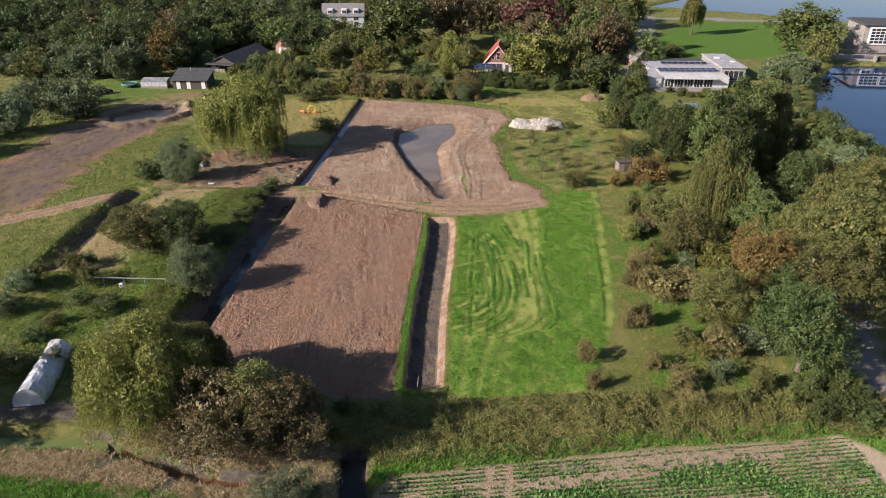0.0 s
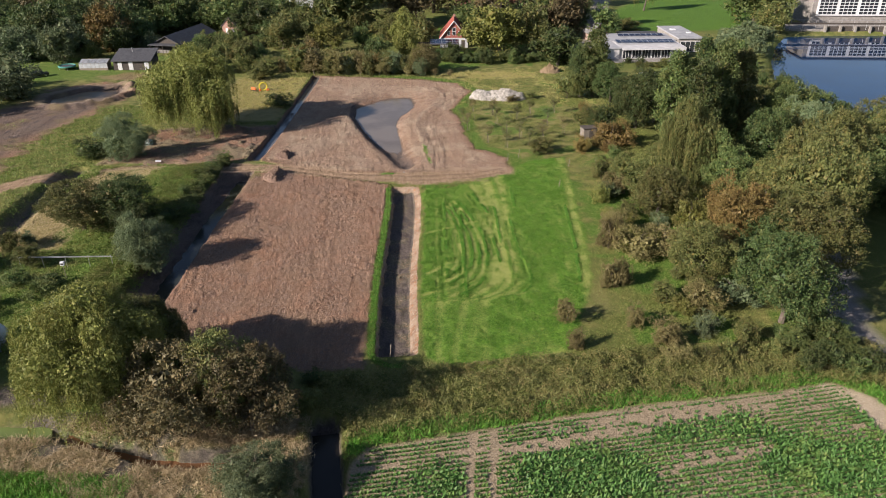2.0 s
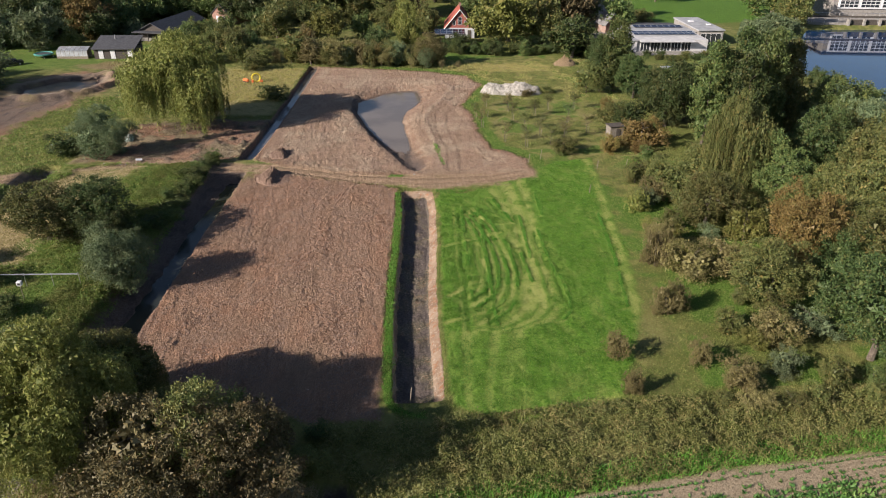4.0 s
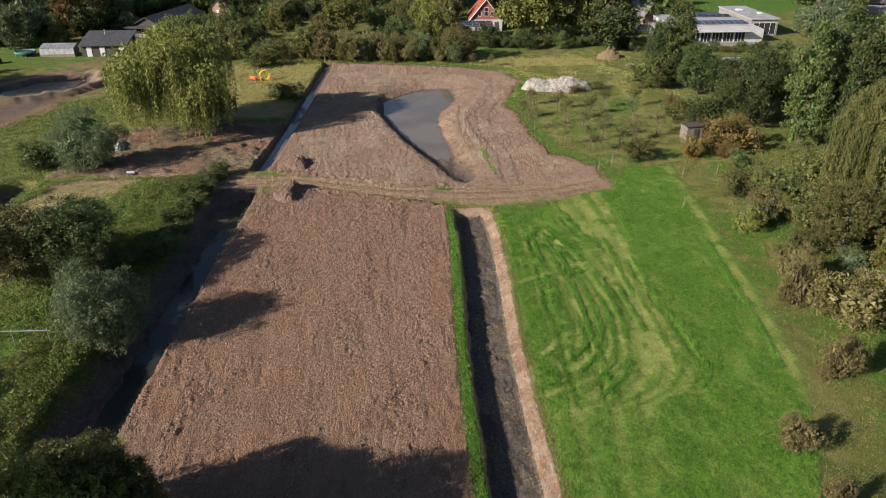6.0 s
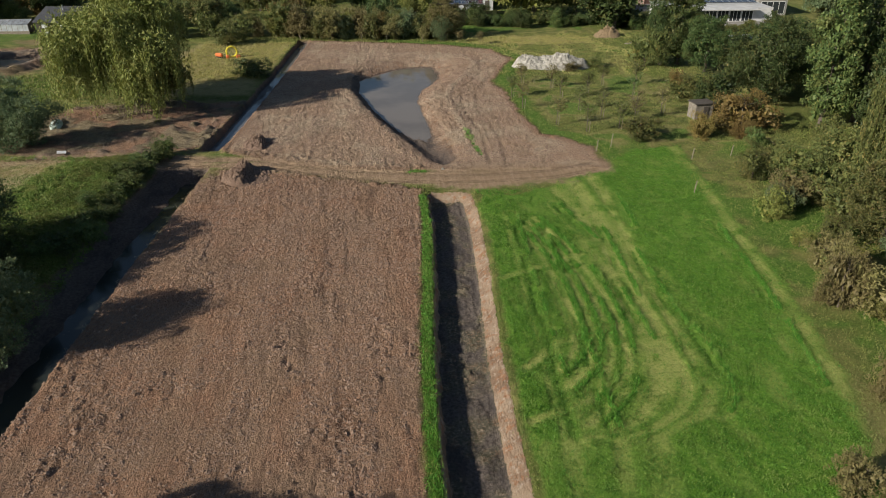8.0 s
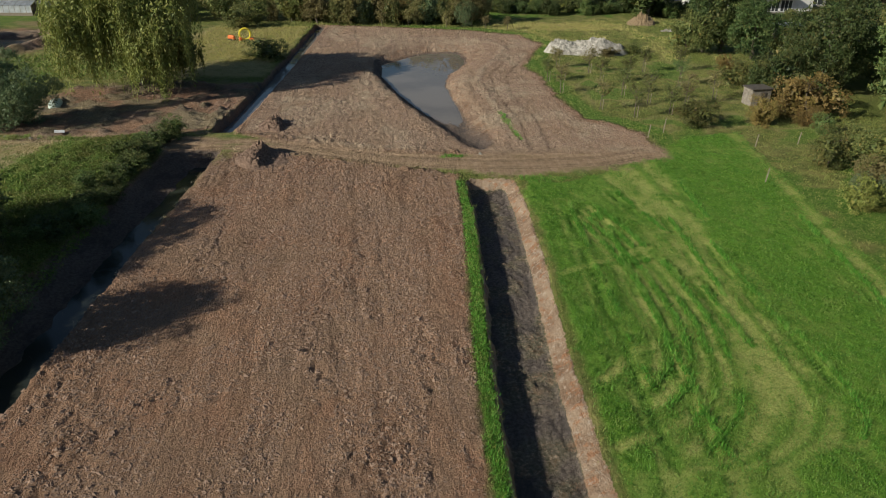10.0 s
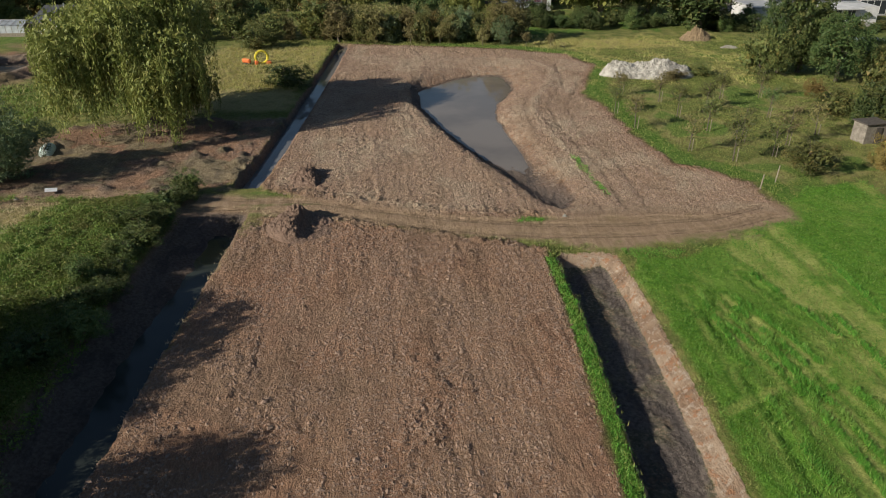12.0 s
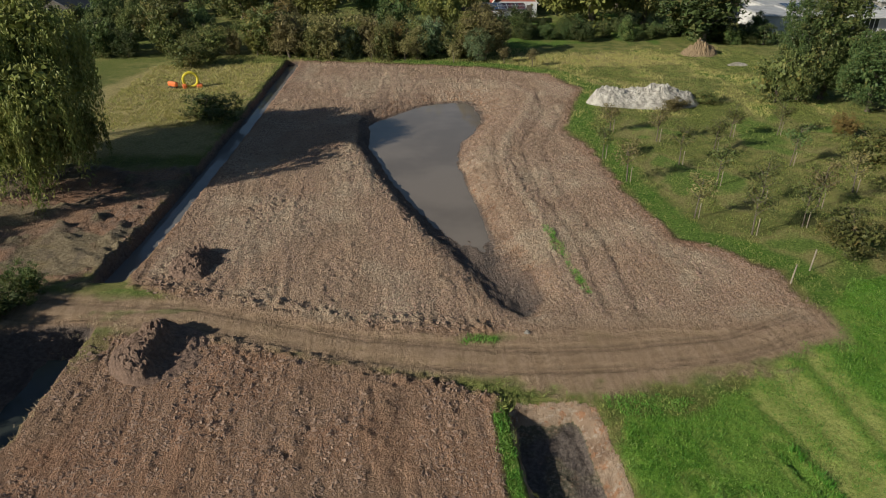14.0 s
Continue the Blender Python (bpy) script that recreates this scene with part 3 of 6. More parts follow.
    h = h + brownplot * ((n3 - 0.5) * 0.25 + np.clip(n1 - 0.55, 0, 1) * 1.2)
    dryland = np.maximum(dryland, straw)
    # mowing: pale clippings in a broad bend, thin pale bends inside it, dark lines painted as shade of uncut ridges
    inner = np.interp(y, [66.2, 66.8, 69.1, 72.1, 76.6, 83.8, 91, 95, 104], [1.0, 4.4, 7.3, 8.6, 9.3, 9.2, 7.7, 6.4, 3.6]) + (n2 - 0.5) * 0.5
    outer = np.interp(y, [58, 66, 68.1, 70, 73.1, 80.6, 89.7, 97.4, 104], [6.0, 8.8, 11.9, 13.1, 13.0, 13.1, 13.9, 14.3, 14.6]) + (n2 - 0.5) * 0.6
    across_band = (x - inner) / np.maximum(outer - inner, 1.0)
    stripe = vnoise(across_band * 8.5, y * 0.05, 61)
    pale = ease(x - inner + 1.2 * (n1 - 0.5), -0.4, 0.9) * ease(outer - x + 1.6 * (n1 - 0.5), -0.4, 1.0) * (0.16 + 0.74 * ease(stripe, 0.35, 0.7)) * (0.45 + 0.55 * ease(y, 62, 70))
    wheel = np.zeros(x.shape)
    arcs = np.zeros(x.shape)
    on = (x > 0) & (x < 24) & (y > 58) & (y < 104)
    if on.any():
        px, py = x[on] + 0.5 * (n2[on] - 0.5), y[on] + 0.8 * (n2[on] - 0.5)
        near_loop, edge = np.zeros(px.shape), np.zeros(px.shape)
        for line in LOOPS + CUTS:
            d = along(px, py, line)
            near_loop = np.maximum(near_loop, ease(0.42 - d, 0, 0.3))
            edge = np.maximum(edge, ease(0.2 - np.abs(d - 0.55), 0, 0.16) * 0.55 * (px < 9.6))
        for line in DARK_LINES:
            d = along(px, py, line)
            edge = np.maximum(edge, ease(0.3 - d, 0, 0.2) * ease(vnoise(px * 0.8, py * 0.5, 69), 0.25, 0.5))
            near_loop = np.maximum(near_loop, ease(0.3 - np.abs(d - 0.6), 0, 0.25) * 0.6)
        arcs[on] = near_loop * (0.55 + 0.4 * ease(n1[on], 0.35, 0.6))
        wheel[on] = edge
    rest = ease(fnoise(x * 0.5, y * 0.3, 67), 0.58, 0.8) * 0.35 + ease(vnoise(x * 2.4 + 0.4 * y, y * 0.5, 68), 0.6, 0.9) * 0.2
    swath = np.maximum.reduce([pale, rest]) * (0.35 + 0.65 * ease(n1 + 0.5 * n3, 0.3, 0.75))
    strip_x = np.interp(y, [56, 68, 80, 91.5, 107], [17.5, 19.9, 21.5, 23.0, 25.2])
    swath = np.maximum(swath, ease(1.0 - np.abs(x - strip_x), 0, 0.7) * (0.45 + 0.4 * ease(n1, 0.35, 0.6)))
    swath = np.maximum(swath, ease(0.8 - np.abs(y - 53.3 - 0.18 * x), 0, 0.5) * 0.8)
    swath = np.maximum(swath, arcs) * (1 - 0.8 * wheel) * meadow
    h = h + meadow * (0.1 - 0.12 * swath - 0.16 * wheel) + meadow * (n3 - 0.5) * 0.12
    # faint brown along the dark lines: ridge shadow put into the colour
    rut_and_shade = wheel * meadow * 0.12
    for line in ([(4.2, 108), (4.6, 118), (3.4, 128), (4.0, 138), (8, 148), (9, 158)], [(6.0, 108), (6.4, 118), (5.2, 128), (5.9, 137), (9.8, 147)]):
        d = along(x, y, line)
        rut_and_shade = np.maximum(rut_and_shade, ease(0.3 - d, 0, 0.15) * ease(n1, 0.3, 0.5) * 0.5)
        h = h - ease(0.35 - d, 0, 0.2) * 0.08
    for off in (-1.15, -0.75, 0.65, 1.05):
        d = np.abs(along(x, y + off + 0.25 * (n2 - 0.5), TRACK))
        rut_and_shade = np.maximum(rut_and_shade, ease(0.2 - d, 0, 0.14) * ease(n1 + 0.4 * n3, 0.35, 0.75) * 0.6 * turn)
        h = h - ease(0.24 - d, 0, 0.14) * turn * 0.05
    for line in PIT_TRACKS:
        rut_and_shade = np.maximum(rut_and_shade, ease(0.6 - along(x, y, line), 0, 0.4) * ease(n1, 0.3, 0.5) * 0.55)
    sand = np.maximum(ease(inside(x, y, [(36, 50.3), (41, 48.4), (44, 30), (40.5, 30), (38.5, 44)]) + wob, -0.3, 0.5), 0) * crop
    sand = np.maximum(sand, ease(1.4 + wob - np.abs(inside(x, y, POOL) + 0.6), 0, 0.8) * 0.35)
    sand = np.maximum(sand, ease(north, 0, 1.5) * (0.25 + 0.25 * ease(n2, 0.4, 0.65)) * (1 - ease(basin, 0.1, 0.4)) * (1 - east_tuft))
    sand = np.maximum(sand, ease(lip, 0.03, 0.09) * 0.6)
    drive = np.maximum(ease(3.4 - along(x, y, ROAD), 0, 0.5), ease(2.2 + wob * 0.4 - along(x, y, ROAD_EAST), 0, 0.5))
    drive = np.maximum(drive, ease(3.2 - along(x, y, [(60, 318), (130, 306), (190, 286)]), 0, 0.5))
    soil = np.maximum.reduce([soil, ease(basin, 0.02, 0.15), ease(nor, 0.04, 0.15), ease(west, 0.04, 0.2)])
    a = np.stack([soil * (1 - hollow), meadow, track * (1 - hollow), crop], -1)
    b = np.stack([dryland * (1 - hollow), mud_and_shade, lush, clay], -1)
    c = np.stack([swath, rut_and_shade, sand, drive], -1)
    kind = np.zeros(x.shape, int)
    for k, w in ((1, np.maximum(south, 0) > 0), (2, np.maximum(north, 0) > 0), (3, meadow > 0.5), (4, crop > 0.5), (5, turn > 0.5), (6, (mid > 0.15) | (west > 0.15) | (nor > 0.15)), (7, basin > 0.1), (8, drive > 0.5)):
        kind = np.where(w, k, kind)
    return h, a, b, c, kind


def height(x, y):
    return float(survey(np.array([float(x)]), np.array([float(y)]))[0][0])


def steps(*runs):
    out = [runs[0][0]]
    for a, b, s in runs:
        n = max(1, round((b - a) / s))
        out += list(np.linspace(a, b, n + 1)[1:])
    return np.array(out)


def build_ground():
    gx = steps((-4000, -600, 850), (-600, -130, 47), (-130, -92, 1.9), (-92, -40, 0.65), (-40, -31, 0.4), (-31, -28, 0.24), (-28, -4.5, 0.15), (-4.5, 2.6, 0.1), (2.6, 18, 0.22), (18, 46, 0.55), (46, 140, 1.6), (140, 600, 46), (600, 4000, 850))
    gy = steps((-400, 0, 80), (0, 36, 3), (36, 54, 0.5), (54, 72, 0.24), (72, 126, 0.15), (126, 176, 0.33), (176, 262, 1.6), (262, 420, 5), (420, 900, 60), (900, 4500, 900))
    X, Y = np.meshgrid(gx, gy)
    h, a, b, c, kind = survey(X, Y)
    V = np.stack([X, Y, h], -1).reshape(-1, 3)
    dzy, dzx = np.gradient(h, gy, gx)
    N = np.stack([-dzx, -dzy, np.ones_like(h)], -1).reshape(-1, 3)
    N /= np.linalg.norm(N, axis=1, keepdims=True)
    ny, nx = X.shape
    i = np.arange(ny * nx).reshape(ny, nx)
    F = np.stack([i[:-1, :-1], i[:-1, 1:], i[1:, 1:], i[1:, :-1]], -1).reshape(-1, 4)
    K = kind[:-1, :-1].ravel()
    layers = {"zone_a": a.reshape(-1, 4), "zone_b": b.reshape(-1, 4), "zone_c": c.reshape(-1, 4)}
    names = {
        0: ("ground", "uneven rough grassland with weeds and dry patches", "ground"),
        1: ("soil_field_south", "freshly levelled reddish brown bare soil with clods and tyre marks", "bare soil"),
        2: ("soil_field_north", "freshly dug reddish brown bare soil round a new pond", "bare soil"),
        3: ("meadow", "bright green mown meadow with curved lighter mowing swaths", "meadow"),
        4: ("crop_field", "pale sandy field with rows of green crop", "field"),
        5: ("dirt_track", "pale brown driven dirt track crossing the ditches", "dirt track"),
        6: ("ditch_bank", "steep cut clay banks and muddy floor of a ditch", "ditch"),
        7: ("pond_bank", "sloping muddy clay banks of a new pond", "pond bank"),
        8: ("road", "grey paved lane between grass verges", "road"),
    }
    for k, (name, label, category) in names.items():
        f = F[K == k]
        used, f2 = np.unique(f, return_inverse=True)
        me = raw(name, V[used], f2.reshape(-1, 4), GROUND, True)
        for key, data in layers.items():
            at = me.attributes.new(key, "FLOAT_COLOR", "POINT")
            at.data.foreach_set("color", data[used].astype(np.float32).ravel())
        me.normals_split_custom_set_from_vertices(N[used].tolist())
        tagged(new(name, me), label, category, "", "structure")


build_ground()


def sheet(name, points, z, material, label, category):
    bm = bmesh.new()
    bm.faces.new([bm.verts.new((x, y, z)) for x, y in points])
    bmesh.ops.triangulate(bm, faces=bm.faces)
    ob = part(name, bm, material, None)
    return tagged(ob, label, category, "", "structure")


def band(line, half):
    left, right = [], []
    for i, (x, y) in enumerate(line):
        ax, ay = line[max(i - 1, 0)]
        bx, by = line[min(i + 1, len(line) - 1)]
        n = math.hypot(bx - ax, by - ay)
        nx, ny = -(by - ay) / n, (bx - ax) / n
        left.append((x + nx * half, y + ny * half))
        right.append((x - nx * half, y - ny * half))
    return left + right[::-1]


POND_WATER = water_material("pond_water", (0.17, 0.145, 0.12), 0.03, 0.02)
BROWN_WATER = water_material("brown_water", (0.2, 0.145, 0.09), 0.2, 0.05)
DITCH_WATER = water_material("ditch_water", (0.15, 0.15, 0.15), 0.05, 0.03)
DARK_WATER = water_material("dark_ditch_water", (0.03, 0.026, 0.02), 0.15, 0.04)
ALGAE = water_material("algae_water", (0.12, 0.16, 0.05), 0.25, 0.05)
GREENISH = water_material("greenish_water", (0.03, 0.036, 0.032), 0.12, 0.04)
RUSTY = water_material("rusty_water", (0.2, 0.1, 0.05), 0.12, 0.04)
CANAL_WATER = water_material("canal_water", (0.006, 0.03, 0.085), 0.03, 0.04, 0.8)
sheet("water_1", POND, -1.02, POND_WATER, "still brown water in the new pond", "pond")
sheet("water_2", band(WEST_DITCH, 2.0), -1.35, GREENISH, "shallow ditch water under green duckweed", "ditch water")
sheet("water_3", band(NORTH_DITCH, 1.3), -0.78, DITCH_WATER, "narrow strip of still ditch water", "ditch water")
sheet("water_4", BASIN, -0.9, CANAL_WATER, "dark blue canal basin reflecting the sky", "canal")
sheet("water_5", RIVER, -1.0, CANAL_WATER, "wide blue river in the distance", "river")
sheet("water_6", POOL, -0.75, BROWN_WATER, "shallow brown puddle in a dug pit", "puddle")
sheet("water_7", [(-48, 51), (-32, 50.2), (-30.5, 45.8), (-48, 46.6)], -1.02, ALGAE, "narrow pool covered with green duckweed", "ditch water")
sheet("water_9", [(-29.8, 49.5), (-27, 47.4), (-20, 45.2), (-12.5, 44.8), (-12, 42.3), (-16, 41.8), (-21, 42.2), (-29.8, 45.8)], -1.05, RUSTY, "rust-brown water in a narrow dug pool", "ditch water")
sheet("water_8", band(CHANNEL, 1.4), -1.2, DARK_WATER, "dark narrow ditch water", "ditch water")


# ---- plants ----
def quads(centres, along_v, across_v, length, width):
    """Kite-shaped leaves: a corner at the stalk, two at the sides, one at the tip."""
    n = len(centres)
    a, b = along_v * length[:, None], across_v * width[:, None]
    V = np.stack([centres - a * 0.5, centres + b * 0.5 - a * 0.05, centres + a * 0.5, centres - b * 0.5 - a * 0.05], 1).reshape(-1, 3)
    return V, np.arange(4 * n).reshape(n, 4)


def blades(centres, along_v, across_v, length, width):
    """Pointed leaves: two corners at the foot, one at the tip."""
    n = len(centres)
    a, b = along_v * length[:, None] * 0.5, across_v * width[:, None] * 0.5
    V = np.stack([centres - a - b, centres - a + b, centres + a], 1).reshape(-1, 3)
    return V, np.arange(3 * n).reshape(n, 3)


def unit(v):
    return v / np.maximum(np.linalg.norm(v, axis=-1, keepdims=True), 1e-6)


def foliage(r, centres, outward, per, spread, size, droop=0.0, slim=0.6):
    """Tufts of leaves round each centre."""
    c = np.repeat(centres, per, 0)
    o = np.repeat(outward, per, 0)
    c = c + r.normal(0, 1, c.shape) * spread * np.array([1, 1, 0.75])
    d = unit(o * 0.6 + r.normal(0, 0.75, c.shape) + np.array([0, 0, -droop]))
    s = unit(np.cross(d, r.normal(0, 1, c.shape) + o))
    length = size * r.uniform(0.6, 1.35, len(c))
    return blades(c, d, s, length, length * slim)


def limbs(r, h, reach, trunk_r, n, start=0.25, sides=6):
    """A tapered, slightly bent trunk and its limbs."""
    bm = bmesh.new()
    p, rad = Vector((0, 0, -0.3)), trunk_r * 1.25
    nodes = []
    for i in range(5):
        q = Vector((r.normal(0, 0.03) * h, r.normal(0, 0.03) * h, h * (i + 1) / 6))
        rod(p, q, rad, rad * 0.78, 8, bm)
        nodes.append((q, rad * 0.78))
        p, rad = q, rad * 0.78
    for i in range(n):
        k = r.uniform(start * 5, 4.99)
        q, rr = nodes[int(k)]
        a = 2.4 * i + r.uniform(-0.4, 0.4)
        out = reach * r.uniform(0.45, 0.85)
        m = q + Vector((math.cos(a) * out * 0.5, math.sin(a) * out * 0.5, out * 0.4))
        e = q + Vector((math.cos(a + 0.2) * out, math.sin(a + 0.2) * out, out * r.uniform(0.4, 0.8)))
        rod(q, m, rr * 0.55, rr * 0.3, sides, bm)
        rod(m, e, rr * 0.3, rr * 0.08, sides, bm)
    return bm


def crown_round(r, h, R, lobes, clumps, per, size, low=0.25, droop=0.15, slim=0.6, lobe=(0.3, 0.52)):
    """Lobed crown: tufts on the outside of a heap of uneven lobes."""
    mid, half = h * (1 + low) / 2, h * (1 - low) / 2
    C, S = [], []
    for i in range(lobes):
        d = unit(r.normal(0, 1, 3))
        k = r.uniform(0.35, 0.72)
        C.append(np.array([d[0] * R * k, d[1] * R * k, mid + d[2] * half * k * 0.95]))
        S.append(r.uniform(*lobe) * min(R, half * 1.3))
    C.append(np.array([0, 0, mid]))
    S.append(min(R, half) * 0.6)
    C, S = np.array(C), np.array(S)
    knots, outs = [], []
    want = max(24, int(clumps ** 0.5 * 4.2))
    while len(knots) < want:
        i = r.choice(len(S), p=S**2 / (S**2).sum())
        d = unit(r.normal(0, 1, 3))
        q = C[i] + d * S[i] * r.uniform(0.75, 1.12)
        gap = np.linalg.norm(C - q, axis=1) / S
        gap[i] = 2
        if gap.min() > 0.78 or r.random() < 0.06:
            knots.append(q)
            outs.append(unit(d + 0.6 * unit(q - np.array([0, 0, mid * 0.6]))))
    pts, outs = clumped(r, np.array(knots), np.array(outs), min(R, half * 1.2) * 0.19, clumps)
    pts[:, 2] = np.maximum(pts[:, 2], 0.25)
    V1, F1 = foliage(r, pts, outs, per, size * 0.85, size, droop, slim)
    V2, F2 = heart(r, C, S, 0.6, size, max(600, clumps * 2 // 3))
    return np.concatenate([V1, V2]), np.concatenate([F1, F2 + len(V1)])


def heart(r, C, S, reach, size, count):
    """Larger leaves and twigs deep inside the lobes, which keep the light from passing."""
    i = r.choice(len(S), count, p=S**2 / (S**2).sum())
    d = unit(r.normal(0, 1, (count, 3)))
    c = C[i] + d * (S[i] * r.uniform(0.35, reach, count))[:, None]
    c[:, 2] = np.maximum(c[:, 2], 0.3)
    a = unit(r.normal(0, 1, (count, 3)))
    L = size * r.uniform(1.8, 2.8, count)
    return blades(c, a, unit(np.cross(a, r.normal(0, 1, (count, 3)))), L, L * 0.8)


def clumped(r, knots, outs, radius, count):
    """Tufts on the outer shells of clumps of very unequal size."""
    size = radius * r.uniform(0.45, 1.35, len(knots))
    i = r.choice(len(knots), count, p=size**2 / (size**2).sum())
    d = unit(r.normal(0, 1, (count, 3)) + 0.9 * outs[i] + np.array([0, 0, 0.25]))
    return knots[i] + d * (size[i] * r.uniform(0.6, 1.08, count))[:, None], d


def crown_poplar(r, h, R, clumps, per, size):
    n = max(30, int(clumps ** 0.5 * 4))
    z = r.uniform(0.1, 0.97, n)
    wide = R * np.sin(np.pi * np.clip(z * 0.8 + 0.18, 0, 1)) ** 0.7 * r.uniform(0.45, 1.0, n)
    a = r.uniform(0, 2 * np.pi, n)
    a = a + np.round(np.sin(a * 3 + z * 9)) * 0.25
    outs = unit(np.stack([np.cos(a), np.sin(a), np.full(n, 0.7)], -1))
    pts, outs = clumped(r, np.stack([np.cos(a) * wide, np.sin(a) * wide, z * h], -1), outs, R * 0.24, clumps)
    V1, F1 = foliage(r, pts, outs, per, size * 0.9, size, -0.2, 0.6)
    k = np.linspace(0.16, 0.86, 9)
    V2, F2 = heart(r, np.stack([0 * k, 0 * k, k * h], -1), R * np.sin(np.pi * np.clip(k * 0.8 + 0.18, 0, 1)) ** 0.7, 0.68, size, clumps // 2)
    return np.concatenate([V1, V2]), np.concatenate([F1, F2 + len(V1)])


def crown_willow(r, h, R, strands, per, size, boughs=13, low=0.12, reach=0.44):
    """Domed lobes of leaves, with curtains of strands hanging from their undersides."""
    ba = np.arange(boughs) * 2.399 + r.normal(0, 0.25, boughs)
    out = R * r.uniform(0.3, 0.84, boughs)
    out[0] = 0
    size_b = R * r.uniform(0.17, 0.36, boughs)
    top = h * (0.98 - 0.4 * (out / R) ** 1.4) - size_b * 0.6 - r.uniform(-0.05, 0.2, boughs) * h * np.minimum(1, out / R * 2)
    C = np.stack([np.cos(ba) * out, np.sin(ba) * out, top], -1)
    n = strands // 2
    i = r.integers(0, boughs, n)
    d = unit(r.normal(0, 1, (n, 3)) * np.array([1, 1, 0.8]))
    d[:, 2] = np.abs(d[:, 2]) * 1.2 - 0.35
    c0 = C[i] + d * size_b[i][:, None] * r.uniform(0.8, 1.05, (n, 1))
    V1, F1 = foliage(r, c0, unit(d * [1, 1, 0.3] + [0, 0, -0.7]), 9, size * 0.7, size, 0.9, 0.34)
    i = r.integers(0, boughs, strands)
    a = r.uniform(0, 2 * np.pi, strands)
    a = a + 0.35 * np.sin(a * 5 + i)
    k = r.uniform(0.45, 1.0, strands) ** 0.5
    x0, y0 = C[i, 0] + np.cos(a) * size_b[i] * k, C[i, 1] + np.sin(a) * size_b[i] * k
    top = C[i, 2] + size_b[i] * (0.35 - 0.6 * k**2)
    floor = h * (low + 0.1 * np.sin(a * 3 + i * 2.1)) + 0.6
    length = np.maximum(np.minimum(top - floor, h * r.uniform(0.12, reach, strands)), 0.4)
    u = (np.arange(per) + 0.5) / per
    x = x0[:, None] * (1 + 0.05 * np.sqrt(u)[None]) + r.normal(0, 0.07, (strands, per))
    y = y0[:, None] * (1 + 0.05 * np.sqrt(u)[None]) + r.normal(0, 0.07, (strands, per))
    z = top[:, None] - length[:, None] * u[None]
    c = np.stack([x, y, z], -1).reshape(-1, 3)
    d = unit(np.array([0, 0, -1.0]) + r.normal(0, 0.35, c.shape))
    s = unit(np.cross(d, r.normal(0, 1, c.shape)))
    L = size * r.uniform(0.7, 1.5, len(c))
    V2, F2 = blades(c, d, s, L, L * 0.34)
    V3, F3 = heart(r, np.concatenate([C, C * [1, 1, 0.72]]), np.concatenate([size_b, size_b]), 0.66, size * 0.8, strands * 3 // 2)
    return np.concatenate([V1, V2, V3]), np.concatenate([F1, F2 + len(V1), F3 + len(V1) + len(V2)])


def prototype(name, bm, crown, material):
    """The meshes of one kind of plant: wood and crown."""
    wood = bpy.data.meshes.new(name + "_wood")
    bm.to_mesh(wood)
    bm.free()
    wood.materials.append(BARK)
    return wood, raw(name + "_crown", *crown, material)


def make_kinds():
    r = np.random.default_rng(11)
    k = {"round": [], "far": [], "hedge": [], "near": [], "thick": [], "bush": [], "poplar": [], "willow": []}
    for i in range(4):
        k["round"].append((10, 5, *prototype("round", limbs(r, 7.6, 3.4, 0.3, 9), crown_round(r, 10, 5, 12 + i, 1450, 14, 0.22, 0.1), LEAF["green"])))
    for i in range(4):
        k["far"].append((10, 5, *prototype("far", limbs(r, 8.5, 4.2, 0.3, 5), crown_round(r, 10, 5, 9 + i, 320, 12, 0.46, 0.05), LEAF["green"])))
    for i in range(4):
        k["bush"].append((5, 3.2, *prototype("bush", limbs(r, 4, 2.6, 0.12, 8, 0.0), crown_round(r, 5, 3.2, 8 + i, 360, 13, 0.23, -0.12, -0.1, 0.5), LEAF["olive"])))
    for i in range(3):
        k["hedge"].append((5, 3.2, *prototype("hedge", limbs(r, 4, 2.6, 0.12, 4, 0.0), crown_round(r, 5, 3.2, 12 + i, 420, 12, 0.27, -0.12, -0.35, 0.45, (0.22, 0.4)), LEAF["olive"])))
    for i in range(2):
        k["near"].append((10, 6, *prototype("near", limbs(r, 7.6, 3.8, 0.3, 14), crown_round(r, 10, 6, 20, 1700, 13, 0.24, 0.08, 0.15, 0.6, (0.2, 0.42)), LEAF["brown"])))
    for i in range(2):
        k["thick"].append((7, 4.7, *prototype("thick", limbs(r, 6, 4, 0.16, 12, 0.0), crown_round(r, 7, 4.7, 20 + i, 2300, 13, 0.19, -0.1, -0.15, 0.42, (0.2, 0.38)), LEAF["silver"])))
    for i in range(2):
        k["poplar"].append((15, 3.5, *prototype("poplar", limbs(r, 14, 2.4, 0.3, 12, 0.1), crown_poplar(r, 15, 3.5, 950, 13, 0.34), LEAF["green"])))
    for seed, wide, limb, strands, per, leaf, boughs, low, reach in ((21, 7, 10, 1200, 10, 0.48, 16, 0.12, 0.44), (22, 8, 12, 4600, 13, 0.28, 28, 0.02, 0.58), (23, 6, 12, 5600, 16, 0.19, 30, 0.0, 0.6)):
        w = np.random.default_rng(seed)
        k["willow"].append((14, wide, *prototype("willow", limbs(w, 10, wide * 0.57, 0.45, limb, 0.3), crown_willow(w, 14, wide, strands, per, leaf, boughs, low, reach), LEAF["yellow"])))
    return k


